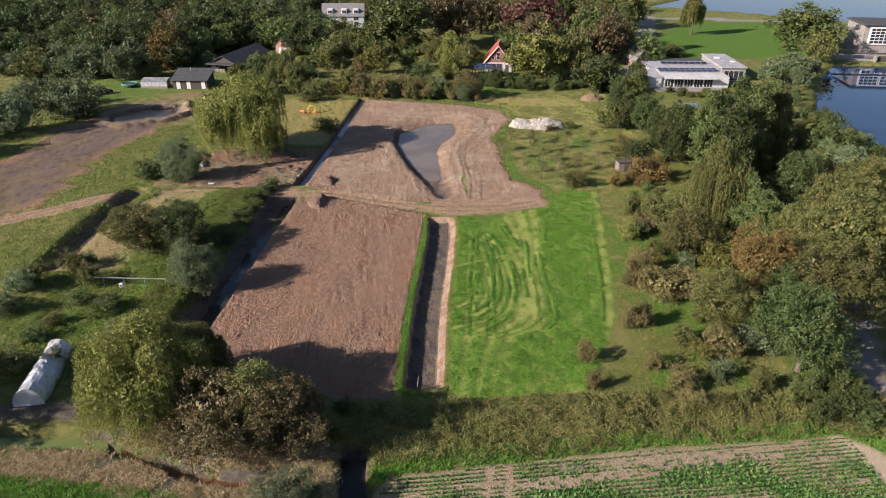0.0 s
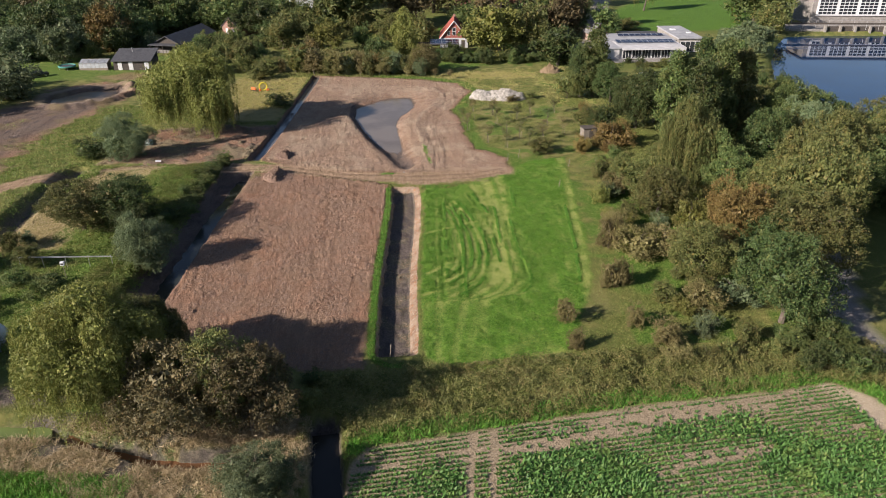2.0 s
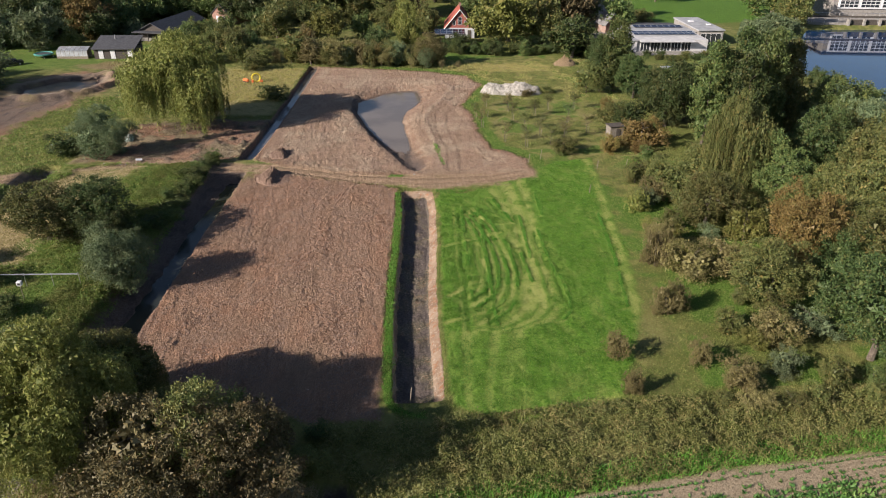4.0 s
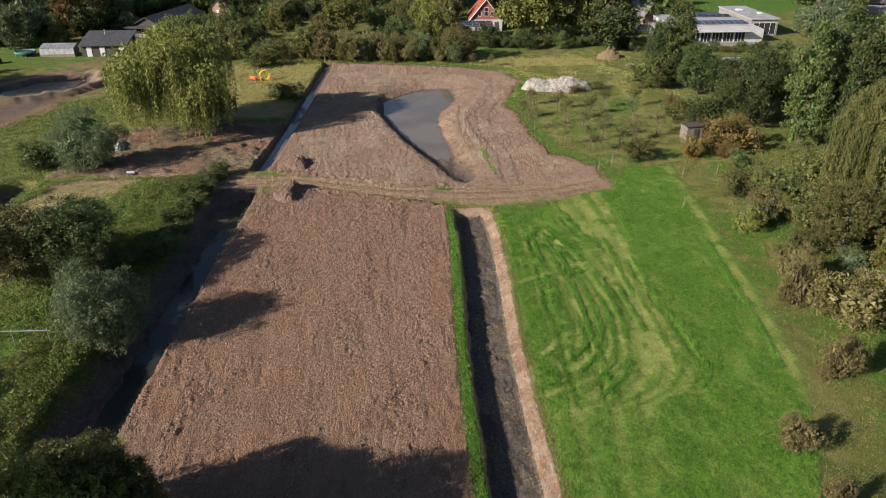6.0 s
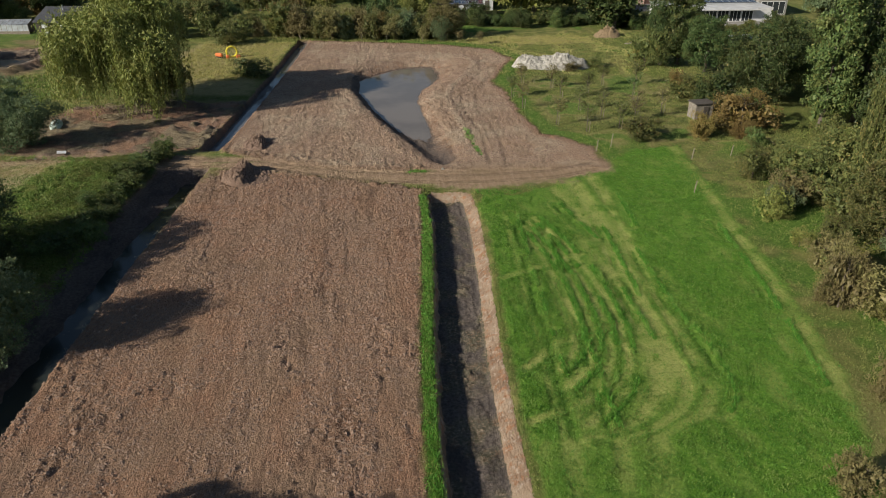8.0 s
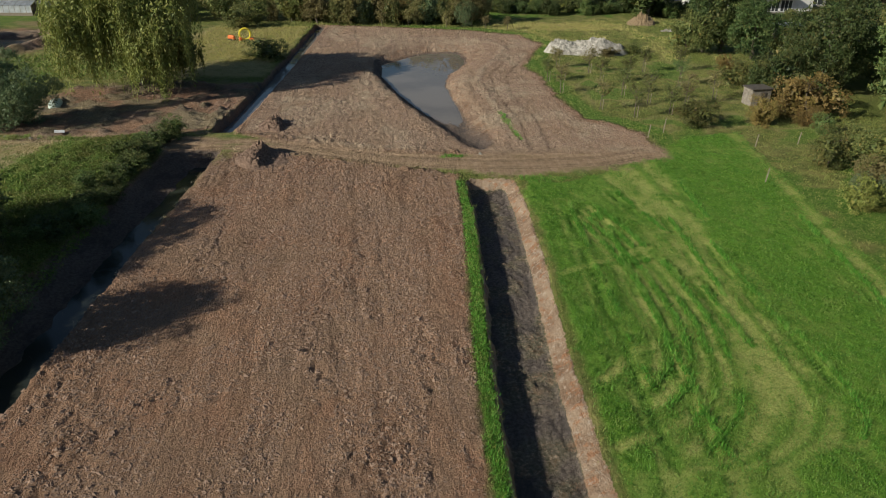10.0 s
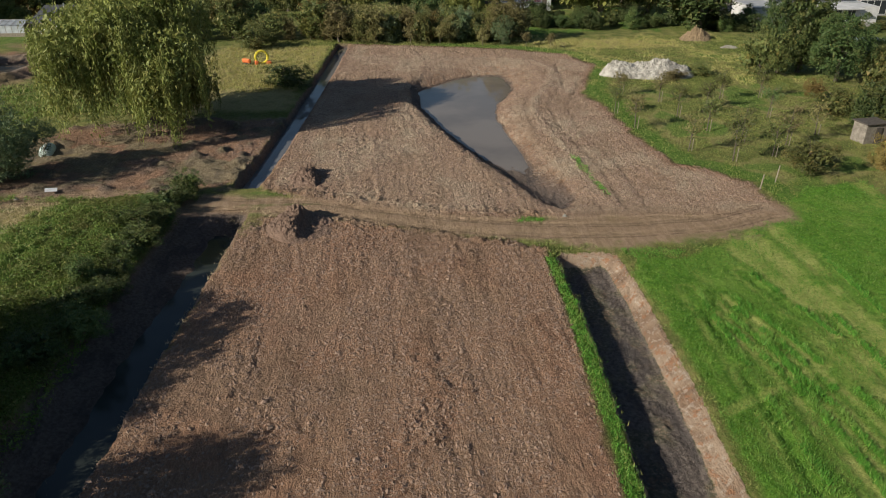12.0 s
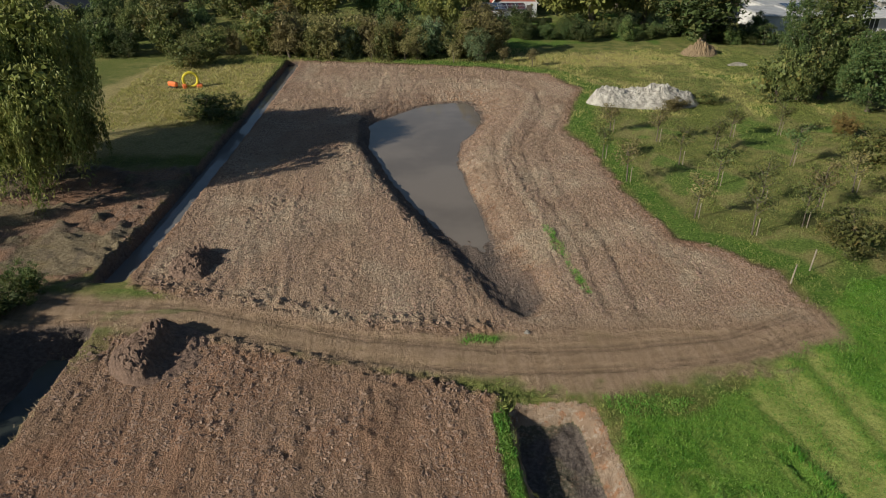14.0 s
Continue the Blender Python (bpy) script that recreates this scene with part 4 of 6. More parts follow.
KINDS = make_kinds()
WORDS = {
    "yellow": "yellow-green", "brown": "brown autumn", "silver": "grey-green", "dark": "dark green", "green": "green", "olive": "olive green",
    "orange": "orange autumn", "red": "reddish autumn", "purple": "dark purple", "straw": "straw-coloured withered",
}
TITLES = {"round": ("tree", "{} broadleaf tree with a dense uneven crown", "tree"), "bush": ("shrub", "{} shrub with many stems growing from rough grass", "shrub"),
          "near": ("tree", "large {} tree with a wide crown beside a pool", "tree"), "thick": ("shrub", "large dense {} shrub beside the ditch", "shrub"),
          "poplar": ("poplar_tree", "tall slender {} poplar tree with upright branches", "tree"), "willow": ("willow_tree", "weeping willow with long hanging {} branches", "tree")}
turns = random.Random(5)


def plant(kind, colour, x, y, h, R, variant=None, label=""):
    """One tree or shrub: a trunk and a crown."""
    protos = KINDS["far" if kind == "round" and y > 175 else "thick" if kind == "bush" and R > 4.5 and y < 140 and x > -60 else "hedge" if kind == "bush" and (y > 185 or x < -60) else kind]
    ph, pr, wood, crown = protos[turns.randrange(len(protos) if kind != "willow" else 1) if variant is None else variant]
    name, text, category = TITLES[kind]
    m = pose(x, y, height(x, y), 0, 0, turns.uniform(0, 360)) @ Matrix.Diagonal((R / pr, R / pr, h / ph, 1))
    ob = thing(name, m, label or text.format(WORDS[colour]), category)
    child("trunk", wood, ob)
    c = child("crown", crown, ob)
    if crown.materials[0] != LEAF[colour]:
        c.material_slots[0].link = "OBJECT"
        c.material_slots[0].material = LEAF[colour]
    return ob


plant("willow", "yellow", -27.3, 50.6, 12.0, 6.3, 2, "large weeping willow with yellow-green hanging branches beside a pool")
plant("thick", "silver", -12.4, 38.4, 4.5, 3.6)
plant("thick", "silver", -32.2, 77.0, 6.5, 3.9)
plant("round", "olive", -42.8, 86.0, 7.2, 4.6)
plant("round", "dark", -38.2, 87.6, 7.2, 4.4)
plant("thick", "dark", -35.4, 83.6, 4.6, 3.4)
plant("willow", "yellow", -39.6, 133.4, 15.4, 9.8, 1, "large weeping willow with hanging yellow-green branches above a ditch")
plant("thick", "silver", -47.2, 116.9, 7.0, 4.4)
plant("bush", "dark", -53.7, 117.3, 3.6, 3.1)
plant("bush", "green", -27.3, 147.6, 3.0, 3.2)
plant("bush", "silver", -86.7, 157.3, 10.3, 8.3)
plant("bush", "silver", -94.3, 143.8, 8.9, 5.8)
# two unseen trees, added to shade the bank beside the near pool
plant("round", "dark", -55.5, 46.5, 9.0, 5.0)
plant("round", "dark", -53.5, 52.5, 8.0, 4.2)
plant("bush", "silver", -103.0, 113.0, 9.0, 5.4)
plant("bush", "silver", -101.0, 126.0, 9.2, 5.6)
plant("bush", "silver", -107.0, 197.9, 9.3, 6.5)
plant("bush", "silver", -99.8, 198.0, 9.3, 6.9)
plant("bush", "silver", -89.6, 194.7, 10.4, 5.8)
plant("bush", "olive", -116.3, 194.1, 8.3, 6.5)
plant("bush", "silver", -128.2, 201.0, 6.2, 5.9)
plant("bush", "olive", -83.8, 198.4, 4.7, 3.6)
plant("bush", "silver", -72.1, 210.0, 5.3, 3.2)
plant("round", "orange", -83.9, 209.7, 12.2, 6.0)
plant("round", "orange", -93.1, 245.9, 12.9, 7.5)
plant("round", "red", -102.1, 235.6, 8.1, 3.7)
plant("round", "green", -113.4, 245.4, 12.5, 5.5)
plant("round", "dark", -153.2, 255.3, 11.5, 9.7)
plant("round", "dark", -135.7, 244.8, 11.0, 8.0)
plant("round", "dark", -134.5, 267.6, 12.9, 7.3)
plant("round", "olive", -125.1, 256.0, 9.6, 7.0)
plant("round", "dark", -84.0, 236.0, 12.5, 6.2)
plant("round", "dark", -77.6, 246.4, 13.9, 7.4)
plant("round", "dark", -72.7, 257.4, 13.4, 5.5)
plant("round", "yellow", -78.6, 289.0, 6.4, 3.0)
plant("poplar", "silver", -65.2, 269.5, 14.0, 6.2)
plant("round", "dark", -116.3, 217.1, 10.7, 7.1)
plant("round", "dark", -135.4, 216.6, 9.9, 7.3)
plant("round", "dark", -125.9, 216.8, 9.1, 6.2)
plant("round", "brown", -108.0, 226.0, 8.6, 5.1)
plant("round", "dark", -111.5, 268.3, 11.9, 7.1)
plant("round", "dark", -90.3, 275.2, 13.2, 8.3)
plant("bush", "olive", -40.2, 180.5, 6.1, 3.3)
plant("bush", "olive", -35.2, 172.1, 4.6, 3.1)
plant("round", "olive", -25.9, 179.6, 6.6, 3.9)
plant("bush", "dark", -37.4, 213.6, 7.7, 5.5)
plant("bush", "olive", -34.7, 179.9, 5.1, 3.8)
plant("round", "olive", -40.4, 182.8, 7.4, 3.9)
plant("round", "yellow", -20.7, 203.6, 8.8, 5.1)
plant("round", "olive", -35.6, 214.9, 10.0, 5.4)
plant("round", "green", -44.6, 242.0, 9.2, 5.0)
plant("round", "dark", -30.9, 232.6, 8.9, 5.8)
plant("round", "green", -15.6, 237.8, 17.8, 11.7)
plant("bush", "olive", -5.0, 228.6, 7.0, 6.6)
plant("round", "brown", 2.3, 248.5, 20.2, 10.2)
plant("round", "purple", 25.8, 249.1, 20.3, 12.3)
plant("round", "brown", 10.9, 271.6, 14.1, 8.9)
plant("round", "yellow", 26.0, 197.5, 16.0, 8.7)
plant("round", "olive", 34.8, 197.7, 13.8, 5.8)
plant("round", "green", 47.6, 239.4, 14.4, 7.0)
plant("round", "dark", 39.0, 181.6, 9.4, 6.2)
plant("poplar", "green", 56.0, 234.8, 15.8, 3.8)
plant("willow", "yellow", 89.4, 271.3, 15.3, 4.4)
plant("round", "green", -61.5, 282.5, 10.5, 4.7)
plant("round", "dark", -24.1, 283.6, 12.6, 9.3)
plant("round", "dark", 42.8, 272.5, 16.0, 9.0)
plant("round", "green", 117.8, 241.2, 14.7, 11.5)
plant("round", "olive", 115.0, 222.8, 9.2, 6.1)
plant("willow", "silver", 92.6, 192.3, 8.6, 7.9)
plant("bush", "olive", 72.4, 230.6, 3.6, 4.0)
plant("bush", "straw", 24.6, 78.0, 4.8, 1.7)
plant("bush", "straw", 22.4, 68.4, 3.7, 1.4)
plant("bush", "straw", 22.5, 60.5, 2.5, 1.3)
plant("bush", "straw", 15.9, 61.5, 2.4, 1.3)
plant("bush", "straw", 15.8, 57.0, 2.5, 0.9)
plant("bush", "straw", 24.7, 57.6, 2.4, 1.9)
plant("willow", "yellow", -36.3, 131.6, 8.6, 4.2)
plant("poplar", "dark", 46.4, 107.6, 16.6, 2.9)
plant("poplar", "green", 50.5, 110.6, 19.0, 3.0)
plant("poplar", "dark", 50.9, 119.5, 18.0, 3.1)
plant("poplar", "green", 45.4, 117.4, 16.0, 2.9)
plant("poplar", "olive", 55.0, 113.5, 17.0, 3.1)
plant("poplar", "green", 57.5, 122.0, 16.6, 3.1)
plant("willow", "olive", 40.6, 96.6, 14.6, 4.6, 1)
plant("round", "dark", 43.0, 127.5, 11.5, 5.0)
plant("round", "dark", 47.5, 131.0, 10.0, 4.4)
plant("bush", "yellow", 62.0, 158.0, 5.0, 4.4)
plant("poplar", "green", 40.4, 151.0, 14.0, 3.4)
plant("round", "dark", 37.6, 151.0, 11.0, 3.6)
plant("bush", "olive", 34.6, 150.0, 6.0, 3.2)
plant("round", "dark", 43.0, 146.0, 8.5, 4.0)
plant("bush", "orange", 35.5, 117.0, 5.2, 3.8)
plant("bush", "dark", 36.5, 126.5, 5.0, 3.2)
plant("bush", "olive", 34.0, 131.5, 3.6, 2.6)
plant("bush", "olive", 33.6, 92.5, 4.8, 2.8)
plant("round", "olive", 34.0, 87.5, 7.6, 3.4)
plant("bush", "yellow", 38.0, 89.0, 5.2, 2.4)
plant("bush", "yellow", 37.0, 83.5, 4.6, 2.4)
plant("bush", "straw", 27.6, 75.5, 4.4, 3.0)
plant("bush", "straw", 31.0, 76.5, 4.0, 3.2)
plant("bush", "olive", 25.6, 79.6, 3.2, 1.8)
plant("round", "olive", 33.3, 69.5, 7.2, 4.2)
plant("round", "orange", 39.2, 75.4, 10.6, 4.0)
plant("round", "dark", 38.2, 60.2, 10.4, 4.8, 1)
plant("round", "olive", 46.6, 75.0, 9.6, 4.6)
plant("round", "dark", 41.8, 70.6, 7.8, 3.6)
plant("round", "olive", 45.6, 69.5, 10.8, 4.8)
plant("round", "olive", 54.0, 87.5, 13.0, 5.4)
plant("round", "olive", 47.4, 85.0, 9.2, 4.2)
plant("round", "dark", 54.0, 98.5, 12.2, 4.6)
plant("round", "olive", 58.6, 101.5, 11.6, 4.2)
plant("round", "olive", 60.5, 92.5, 12.5, 4.9)
plant("round", "green", 59.6, 85.2, 11.0, 4.4)
plant("round", "olive", 52.0, 79.6, 13.8, 5.2)
plant("round", "silver", 60.5, 103.5, 11.5, 5.4)
plant("round", "green", 44.5, 91.5, 9.5, 4.4)
plant("round", "dark", 45.5, 97.5, 8.5, 4.0)
plant("bush", "olive", 40.5, 96.5, 5.8, 3.4)
plant("bush", "olive", 38.5, 101.5, 5.2, 3.2)
plant("bush", "olive", 33.5, 99.5, 4.0, 2.6)
plant("bush", "straw", 30.5, 95.5, 3.2, 2.0)
plant("bush", "olive", 29.8, 102.0, 3.4, 2.2)
plant("bush", "straw", 26.6, 83.5, 3.0, 1.6)
plant("bush", "straw", 25.4, 79.0, 4.2, 1.6)
plant("bush", "straw", 23.6, 69.4, 3.4, 1.4)
plant("bush", "olive", 27.6, 65.0, 2.2, 1.8)
plant("bush", "olive", 31.6, 63.6, 2.8, 2.0)
plant("bush", "silver", 34.8, 64.8, 3.0, 2.6)
plant("round", "green", 64.5, 112.5, 12.0, 5.0)
plant("round", "dark", 60.5, 128.0, 10.5, 4.8)
plant("round", "olive", 55.5, 134.0, 9.5, 4.4)
plant("round", "dark", 66.0, 138.0, 9.0, 4.6)
plant("near", "brown", -19.0, 46.4, 8.9, 5.2, 0)
plant("near", "brown", -13.9, 46.4, 7.8, 4.1, 1)
plant("near", "olive", -16.2, 48.4, 8.0, 4.6, 1)
plant("willow", "olive", -25.6, 56.2, 7.8, 4.3, 2)


def grove(outline, count, kinds, colours, low, high, seed, gap=3.0, wide=(0.42, 0.6)):
    """Trees or shrubs spread over a plan outline, apart from one another."""
    r = random.Random(seed)
    xs, ys = [p[0] for p in outline], [p[1] for p in outline]
    kept, tries = [], 0
    while len(kept) < count and tries < count * 40:
        tries += 1
        x, y = r.uniform(min(xs), max(xs)), r.uniform(min(ys), max(ys))
        if inside(np.array([x]), np.array([y]), outline)[0] < 0 or any(math.hypot(x - a, y - b) < gap for a, b in kept):
            continue
        kept.append((x, y))
        h = r.uniform(low, high)
        plant(r.choice(kinds), r.choice(colours), x, y, h, h * r.uniform(*wide))


# woods behind the gardens
grove([(-175, 215), (-120, 205), (-88, 212), (-70, 250), (-75, 300), (-190, 300)], 78, ["round"], ["dark", "dark", "dark", "green", "dark", "dark", "brown", "dark"], 9, 14, 1, 5)
grove([(-70, 290), (75, 285), (70, 340), (-80, 345)], 30, ["round"], ["dark", "green", "olive", "brown", "dark"], 10, 16, 2, 8)
grove([(-300, 300), (70, 345), (80, 420), (-320, 420)], 26, ["round"], ["dark", "dark", "olive", "green", "brown"], 11, 17, 3, 12)
grove([(-22, 190), (8, 196), (4, 240), (-40, 262), (-48, 225)], 20, ["round", "bush"], ["olive", "dark", "green", "yellow", "brown"], 5, 10, 4, 5)
grove([(20, 215), (60, 205), (62, 262), (24, 268)], 14, ["round"], ["dark", "green", "olive", "brown"], 9, 15, 5, 7)
grove([(-62, 180), (-30, 176), (-40, 202), (-58, 205)], 17, ["bush"], ["olive", "green", "dark", "dark"], 3, 5.8, 6, 3.4)
# hedge south of the houses
grove([(-20, 176.5), (6, 174.5), (7, 182), (-30, 184)], 15, ["bush"], ["straw", "straw", "olive", "orange", "silver"], 3.0, 6.5, 7, 3.0, (0.5, 0.75))
grove([(8, 188), (48, 179), (50, 187), (9, 196)], 30, ["bush"], ["dark", "dark", "green", "olive", "dark"], 2.0, 3.8, 8, 2.0, (0.55, 0.8))
grove([(-19, 175), (4, 172.5), (5, 178), (-34, 180)], 24, ["round", "bush", "round"], ["olive", "straw", "silver", "straw", "yellow"], 3.0, 7.0, 28, 2.0, (0.36, 0.52))
# trees round the barn and the sheds
grove([(-60, 238), (-46, 226), (-36, 250), (-60, 262)], 14, ["round"], ["dark", "green", "dark"], 7, 11, 29, 4.5)
grove([(-60, 190), (-46, 188), (-42, 212), (-52, 216)], 13, ["bush"], ["dark", "olive", "green"], 3, 6, 30, 3.2)
grove([(-104, 202), (-78, 203), (-75, 228), (-104, 236)], 18, ["round"], ["dark", "dark", "green", "dark"], 8, 13, 31, 4.5)
grove([(-78, 234), (-62, 234), (-62, 262), (-82, 262)], 9, ["round"], ["dark", "green"], 9, 13, 32, 5)
grove([(57, 178), (73, 177), (74, 182), (57, 183)], 9, ["bush"], ["dark", "olive", "dark"], 1.4, 2.2, 33, 2.0, (0.6, 0.9))
# wood along the canal
grove([(46, 140), (60, 140), (72, 150), (60, 152), (46, 150)], 7, ["round", "bush"], ["dark", "olive"], 3.5, 6.5, 9, 4)
grove([(34, 84), (44, 82), (48, 104), (37, 112), (31, 106)], 12, ["bush"], ["olive", "green", "olive", "yellow"], 2.2, 4.2, 12, 3.0)
grove([(28, 112), (34, 108), (40, 122), (36, 140), (31, 136)], 8, ["bush"], ["olive", "orange", "green"], 1.8, 3.6, 14, 3.2)
grove([(64, 80), (80, 86), (78, 120), (68, 126)], 12, ["round"], ["dark", "olive", "green"], 9, 12, 10, 6)
grove([(58, 126), (84, 134), (85, 166), (62, 172)], 26, ["bush"], ["dark", "olive", "dark", "green"], 2.2, 4.5, 24, 3.6)
grove([(84, 126), (87.5, 132), (86, 160), (93, 184), (88, 186), (82, 160)], 14, ["bush"], ["dark", "olive"], 1.8, 3.2, 25, 2.8)
grove([(95, 196), (104, 210), (98, 214), (90, 200)], 6, ["bush"], ["dark", "olive"], 3, 5, 26, 3)
# scrub east of the meadow
grove([(23, 62), (33, 56), (34, 84), (27, 100), (25, 84)], 17, ["bush"], ["straw", "olive", "yellow", "silver", "olive"], 1.2, 3.2, 15, 2.0, (0.5, 0.75))
grove([(19, 54), (36, 53), (36, 60), (20, 60)], 7, ["bush"], ["straw", "olive"], 0.9, 2.2, 16, 1.8, (0.5, 0.8))
grove([(37, 51), (45, 50), (42, 58), (36, 58)], 14, ["bush"], ["green", "green", "dark"], 1.5, 2.6, 17, 1.7, (0.6, 0.9))
# gardens and the waste ground in the west
grove([(-46, 56), (-34, 52), (-33, 72), (-48, 74)], 10, ["bush"], ["green", "olive", "silver"], 1.0, 2.8, 18, 2.4, (0.6, 0.9))
grove([(-62, 66), (-48, 66), (-44, 84), (-58, 82)], 9, ["bush"], ["silver", "olive", "green"], 1.6, 3.8, 19, 2.6, (0.55, 0.8))
grove([(-115, 140), (-98, 135), (-92, 170), (-118, 182)], 9, ["bush"], ["silver", "dark", "silver"], 4, 8, 20, 5, (0.5, 0.7))
grove([(-33.6, 86), (-31.6, 86), (-30.2, 112.5), (-32.4, 113)], 15, ["bush"], ["green", "dark", "green"], 1.3, 2.2, 21, 1.5, (0.6, 0.9))
grove([(-130, 100), (-110, 104), (-106, 138), (-126, 142)], 9, ["round"], ["dark", "silver", "dark"], 8, 12, 27, 6)
grove([(96, 118), (125, 100), (160, 96), (150, 108)], 8, ["bush", "round"], ["olive", "dark"], 4, 7, 22, 5)
grove([(-25, 52), (-8, 48.5), (-9, 53), (-24, 58)], 8, ["bush"], ["dark", "olive"], 1.2, 2.4, 23, 2.4, (0.6, 0.8))


# ---- building materials ----
def brick_material(name, dark, light, joint, scale=4.0):
    m, nt, p = blank(name)
    n = nt.nodes.new("ShaderNodeTexBrick")
    v = stretched(nt, local(nt), (1, 1, 1))
    turn = nt.nodes.new("ShaderNodeMapping")
    turn.inputs["Rotation"].default_value = (radians(90), 0, 0)
    plug(nt, turn.inputs[0], v)
    plug(nt, n.inputs["Vector"], turn.outputs[0])
    for key, value in (("Color1", dark), ("Color2", light), ("Mortar", joint)):
        plug(nt, n.inputs[key], value)
    n.inputs["Scale"].default_value = scale
    c = blend(nt, span(nt, grain(nt, v, 1.2, 4), 0.35, 0.7, 0, 0.4), n.outputs[0], dark)
    plug(nt, p.inputs["Base Color"], c)
    p.inputs["Roughness"].default_value = 0.9
    plug(nt, p.inputs["Normal"], relief(nt, n.outputs["Fac"], -0.4, 0.01))
    return m


WHITE = plain("white_render", (0.4, 0.42, 0.44), (0.54, 0.56, 0.58), 1.5, 0.7)
PAINT = plain("white_paint", (0.56, 0.57, 0.58), (0.7, 0.71, 0.72), 3.0, 0.5)
BRICK = brick_material("pink_brick", (0.36, 0.17, 0.13), (0.46, 0.25, 0.2), (0.4, 0.34, 0.3))
BRICK_RED = brick_material("red_brick", (0.26, 0.06, 0.045), (0.34, 0.1, 0.075), (0.3, 0.2, 0.17))
BRICK_DARK = brick_material("brown_brick", (0.2, 0.1, 0.075), (0.28, 0.15, 0.11), (0.3, 0.26, 0.22))
STONE_WALL = plain("concrete", (0.19, 0.18, 0.165), (0.3, 0.285, 0.26), 1.2, 0.9)
TILE_RED = plain("red_roof_tiles", (0.2, 0.045, 0.03), (0.33, 0.09, 0.06), 4.0, 0.8, 0, 0.6, 0.05)
TILE_GREY = plain("grey_roof_tiles", (0.12, 0.12, 0.125), (0.22, 0.215, 0.21), 4.0, 0.8, 0, 0.6, 0.05)
FELT = plain("dark_roofing", (0.035, 0.037, 0.042), (0.075, 0.077, 0.082), 2.0, 0.75)
PALE_ROOF = plain("pale_flat_roof", (0.25, 0.26, 0.27), (0.37, 0.38, 0.39), 0.6, 0.8)
SOLAR = plain("solar_panel", (0.012, 0.016, 0.035), (0.02, 0.026, 0.05), 2.0, 0.15)
ALU = plain("aluminium", (0.45, 0.46, 0.47), (0.6, 0.6, 0.6), 3.0, 0.4, 0.8)
WOOD = plain("weathered_wood", (0.17, 0.14, 0.11), (0.3, 0.26, 0.2), 5.0, 0.9)
WOOD_DARK = plain("dark_timber", (0.045, 0.038, 0.032), (0.09, 0.078, 0.066), 4.0, 0.85)
GLASS = glass_material()
PLASTIC = plain("plastic_film", (0.34, 0.37, 0.4), (0.55, 0.58, 0.61), 1.0, 0.3, 0, 0.5, 0.06)
EARTH = plain("heaped_earth", (0.14, 0.09, 0.064), (0.25, 0.165, 0.118), 5.0, 0.95, 0, 1.0, 0.12)
RENDER_GREY = plain("off_white_render", (0.4, 0.4, 0.4), (0.54, 0.54, 0.53), 0.8, 0.8, 0, 0.2, 0.01)
WOOD_GREY = plain("weathered_boards", (0.13, 0.115, 0.095), (0.24, 0.215, 0.18), 3.0, 0.9, 0, 0.6, 0.02)
CHALK = plain("pale_rubble", (0.19, 0.175, 0.15), (0.36, 0.34, 0.3), 1.6, 0.95, 0, 1.0, 0.15)
RUBBLE = plain("rubble", (0.22, 0.205, 0.18), (0.43, 0.41, 0.365), 1.6, 0.95, 0, 0.9, 0.12)
YELLOW = plain("yellow_plastic", (0.55, 0.45, 0.03), (0.7, 0.6, 0.06), 3.0, 0.45)
ORANGE = plain("orange_plastic", (0.55, 0.12, 0.03), (0.7, 0.2, 0.05), 3.0, 0.5)
NETTING = plain("trampoline_mat", (0.03, 0.035, 0.04), (0.06, 0.065, 0.07), 3.0, 0.8)
TEAL = plain("blue_green_pad", (0.05, 0.22, 0.2), (0.09, 0.32, 0.28), 3.0, 0.6)
TARP = plain("grey_green_sheet", (0.35, 0.42, 0.38), (0.5, 0.58, 0.52), 2.0, 0.5)
HAY = plain("dry_brushwood", (0.17, 0.12, 0.07), (0.3, 0.22, 0.13), 6.0, 0.95, 0, 1.0, 0.1)
CAR_PAINT = plain("dark_car_paint", (0.02, 0.02, 0.022), (0.03, 0.03, 0.034), 2.0, 0.2)
RUBBER = plain("rubber", (0.015, 0.015, 0.015), (0.03, 0.03, 0.03), 3.0, 0.9)


# ---- building kit (x along the front, y into the house, z up) ----
def window(parent, x, y, z, w, h, cols=1, rows=1, side=False, bar=0.08):
    """A window set 4 cm proud of a front wall at y, or of a side wall at x: a frame with its panes."""
    bm = bmesh.new()
    for i in range(cols + 1):
        u = -w / 2 + i * w / cols
        box(u - bar / 2, -0.06, 0, u + bar / 2, 0.02, h, 0, bm)
    for j in range(rows + 1):
        v = j * h / rows
        box(-w / 2, -0.055, v - bar / 2, w / 2, 0.015, v + bar / 2, 0, bm)
    turn = Matrix.Translation((x, y, z)) @ (Matrix.Rotation(radians(90), 4, "Z") if side else Matrix())
    bm.transform(turn)
    frame_ob = part("window", bm, PAINT, parent)
    for i in range(cols):
        for j in range(rows):
            g = box(-w / 2 + i * w / cols + bar / 2, -0.03, j * h / rows + bar / 2, -w / 2 + (i + 1) * w / cols - bar / 2, 0.0, (j + 1) * h / rows - bar / 2)
            g.transform(turn)
            part("pane", g, GLASS, frame_ob)
    return frame_ob


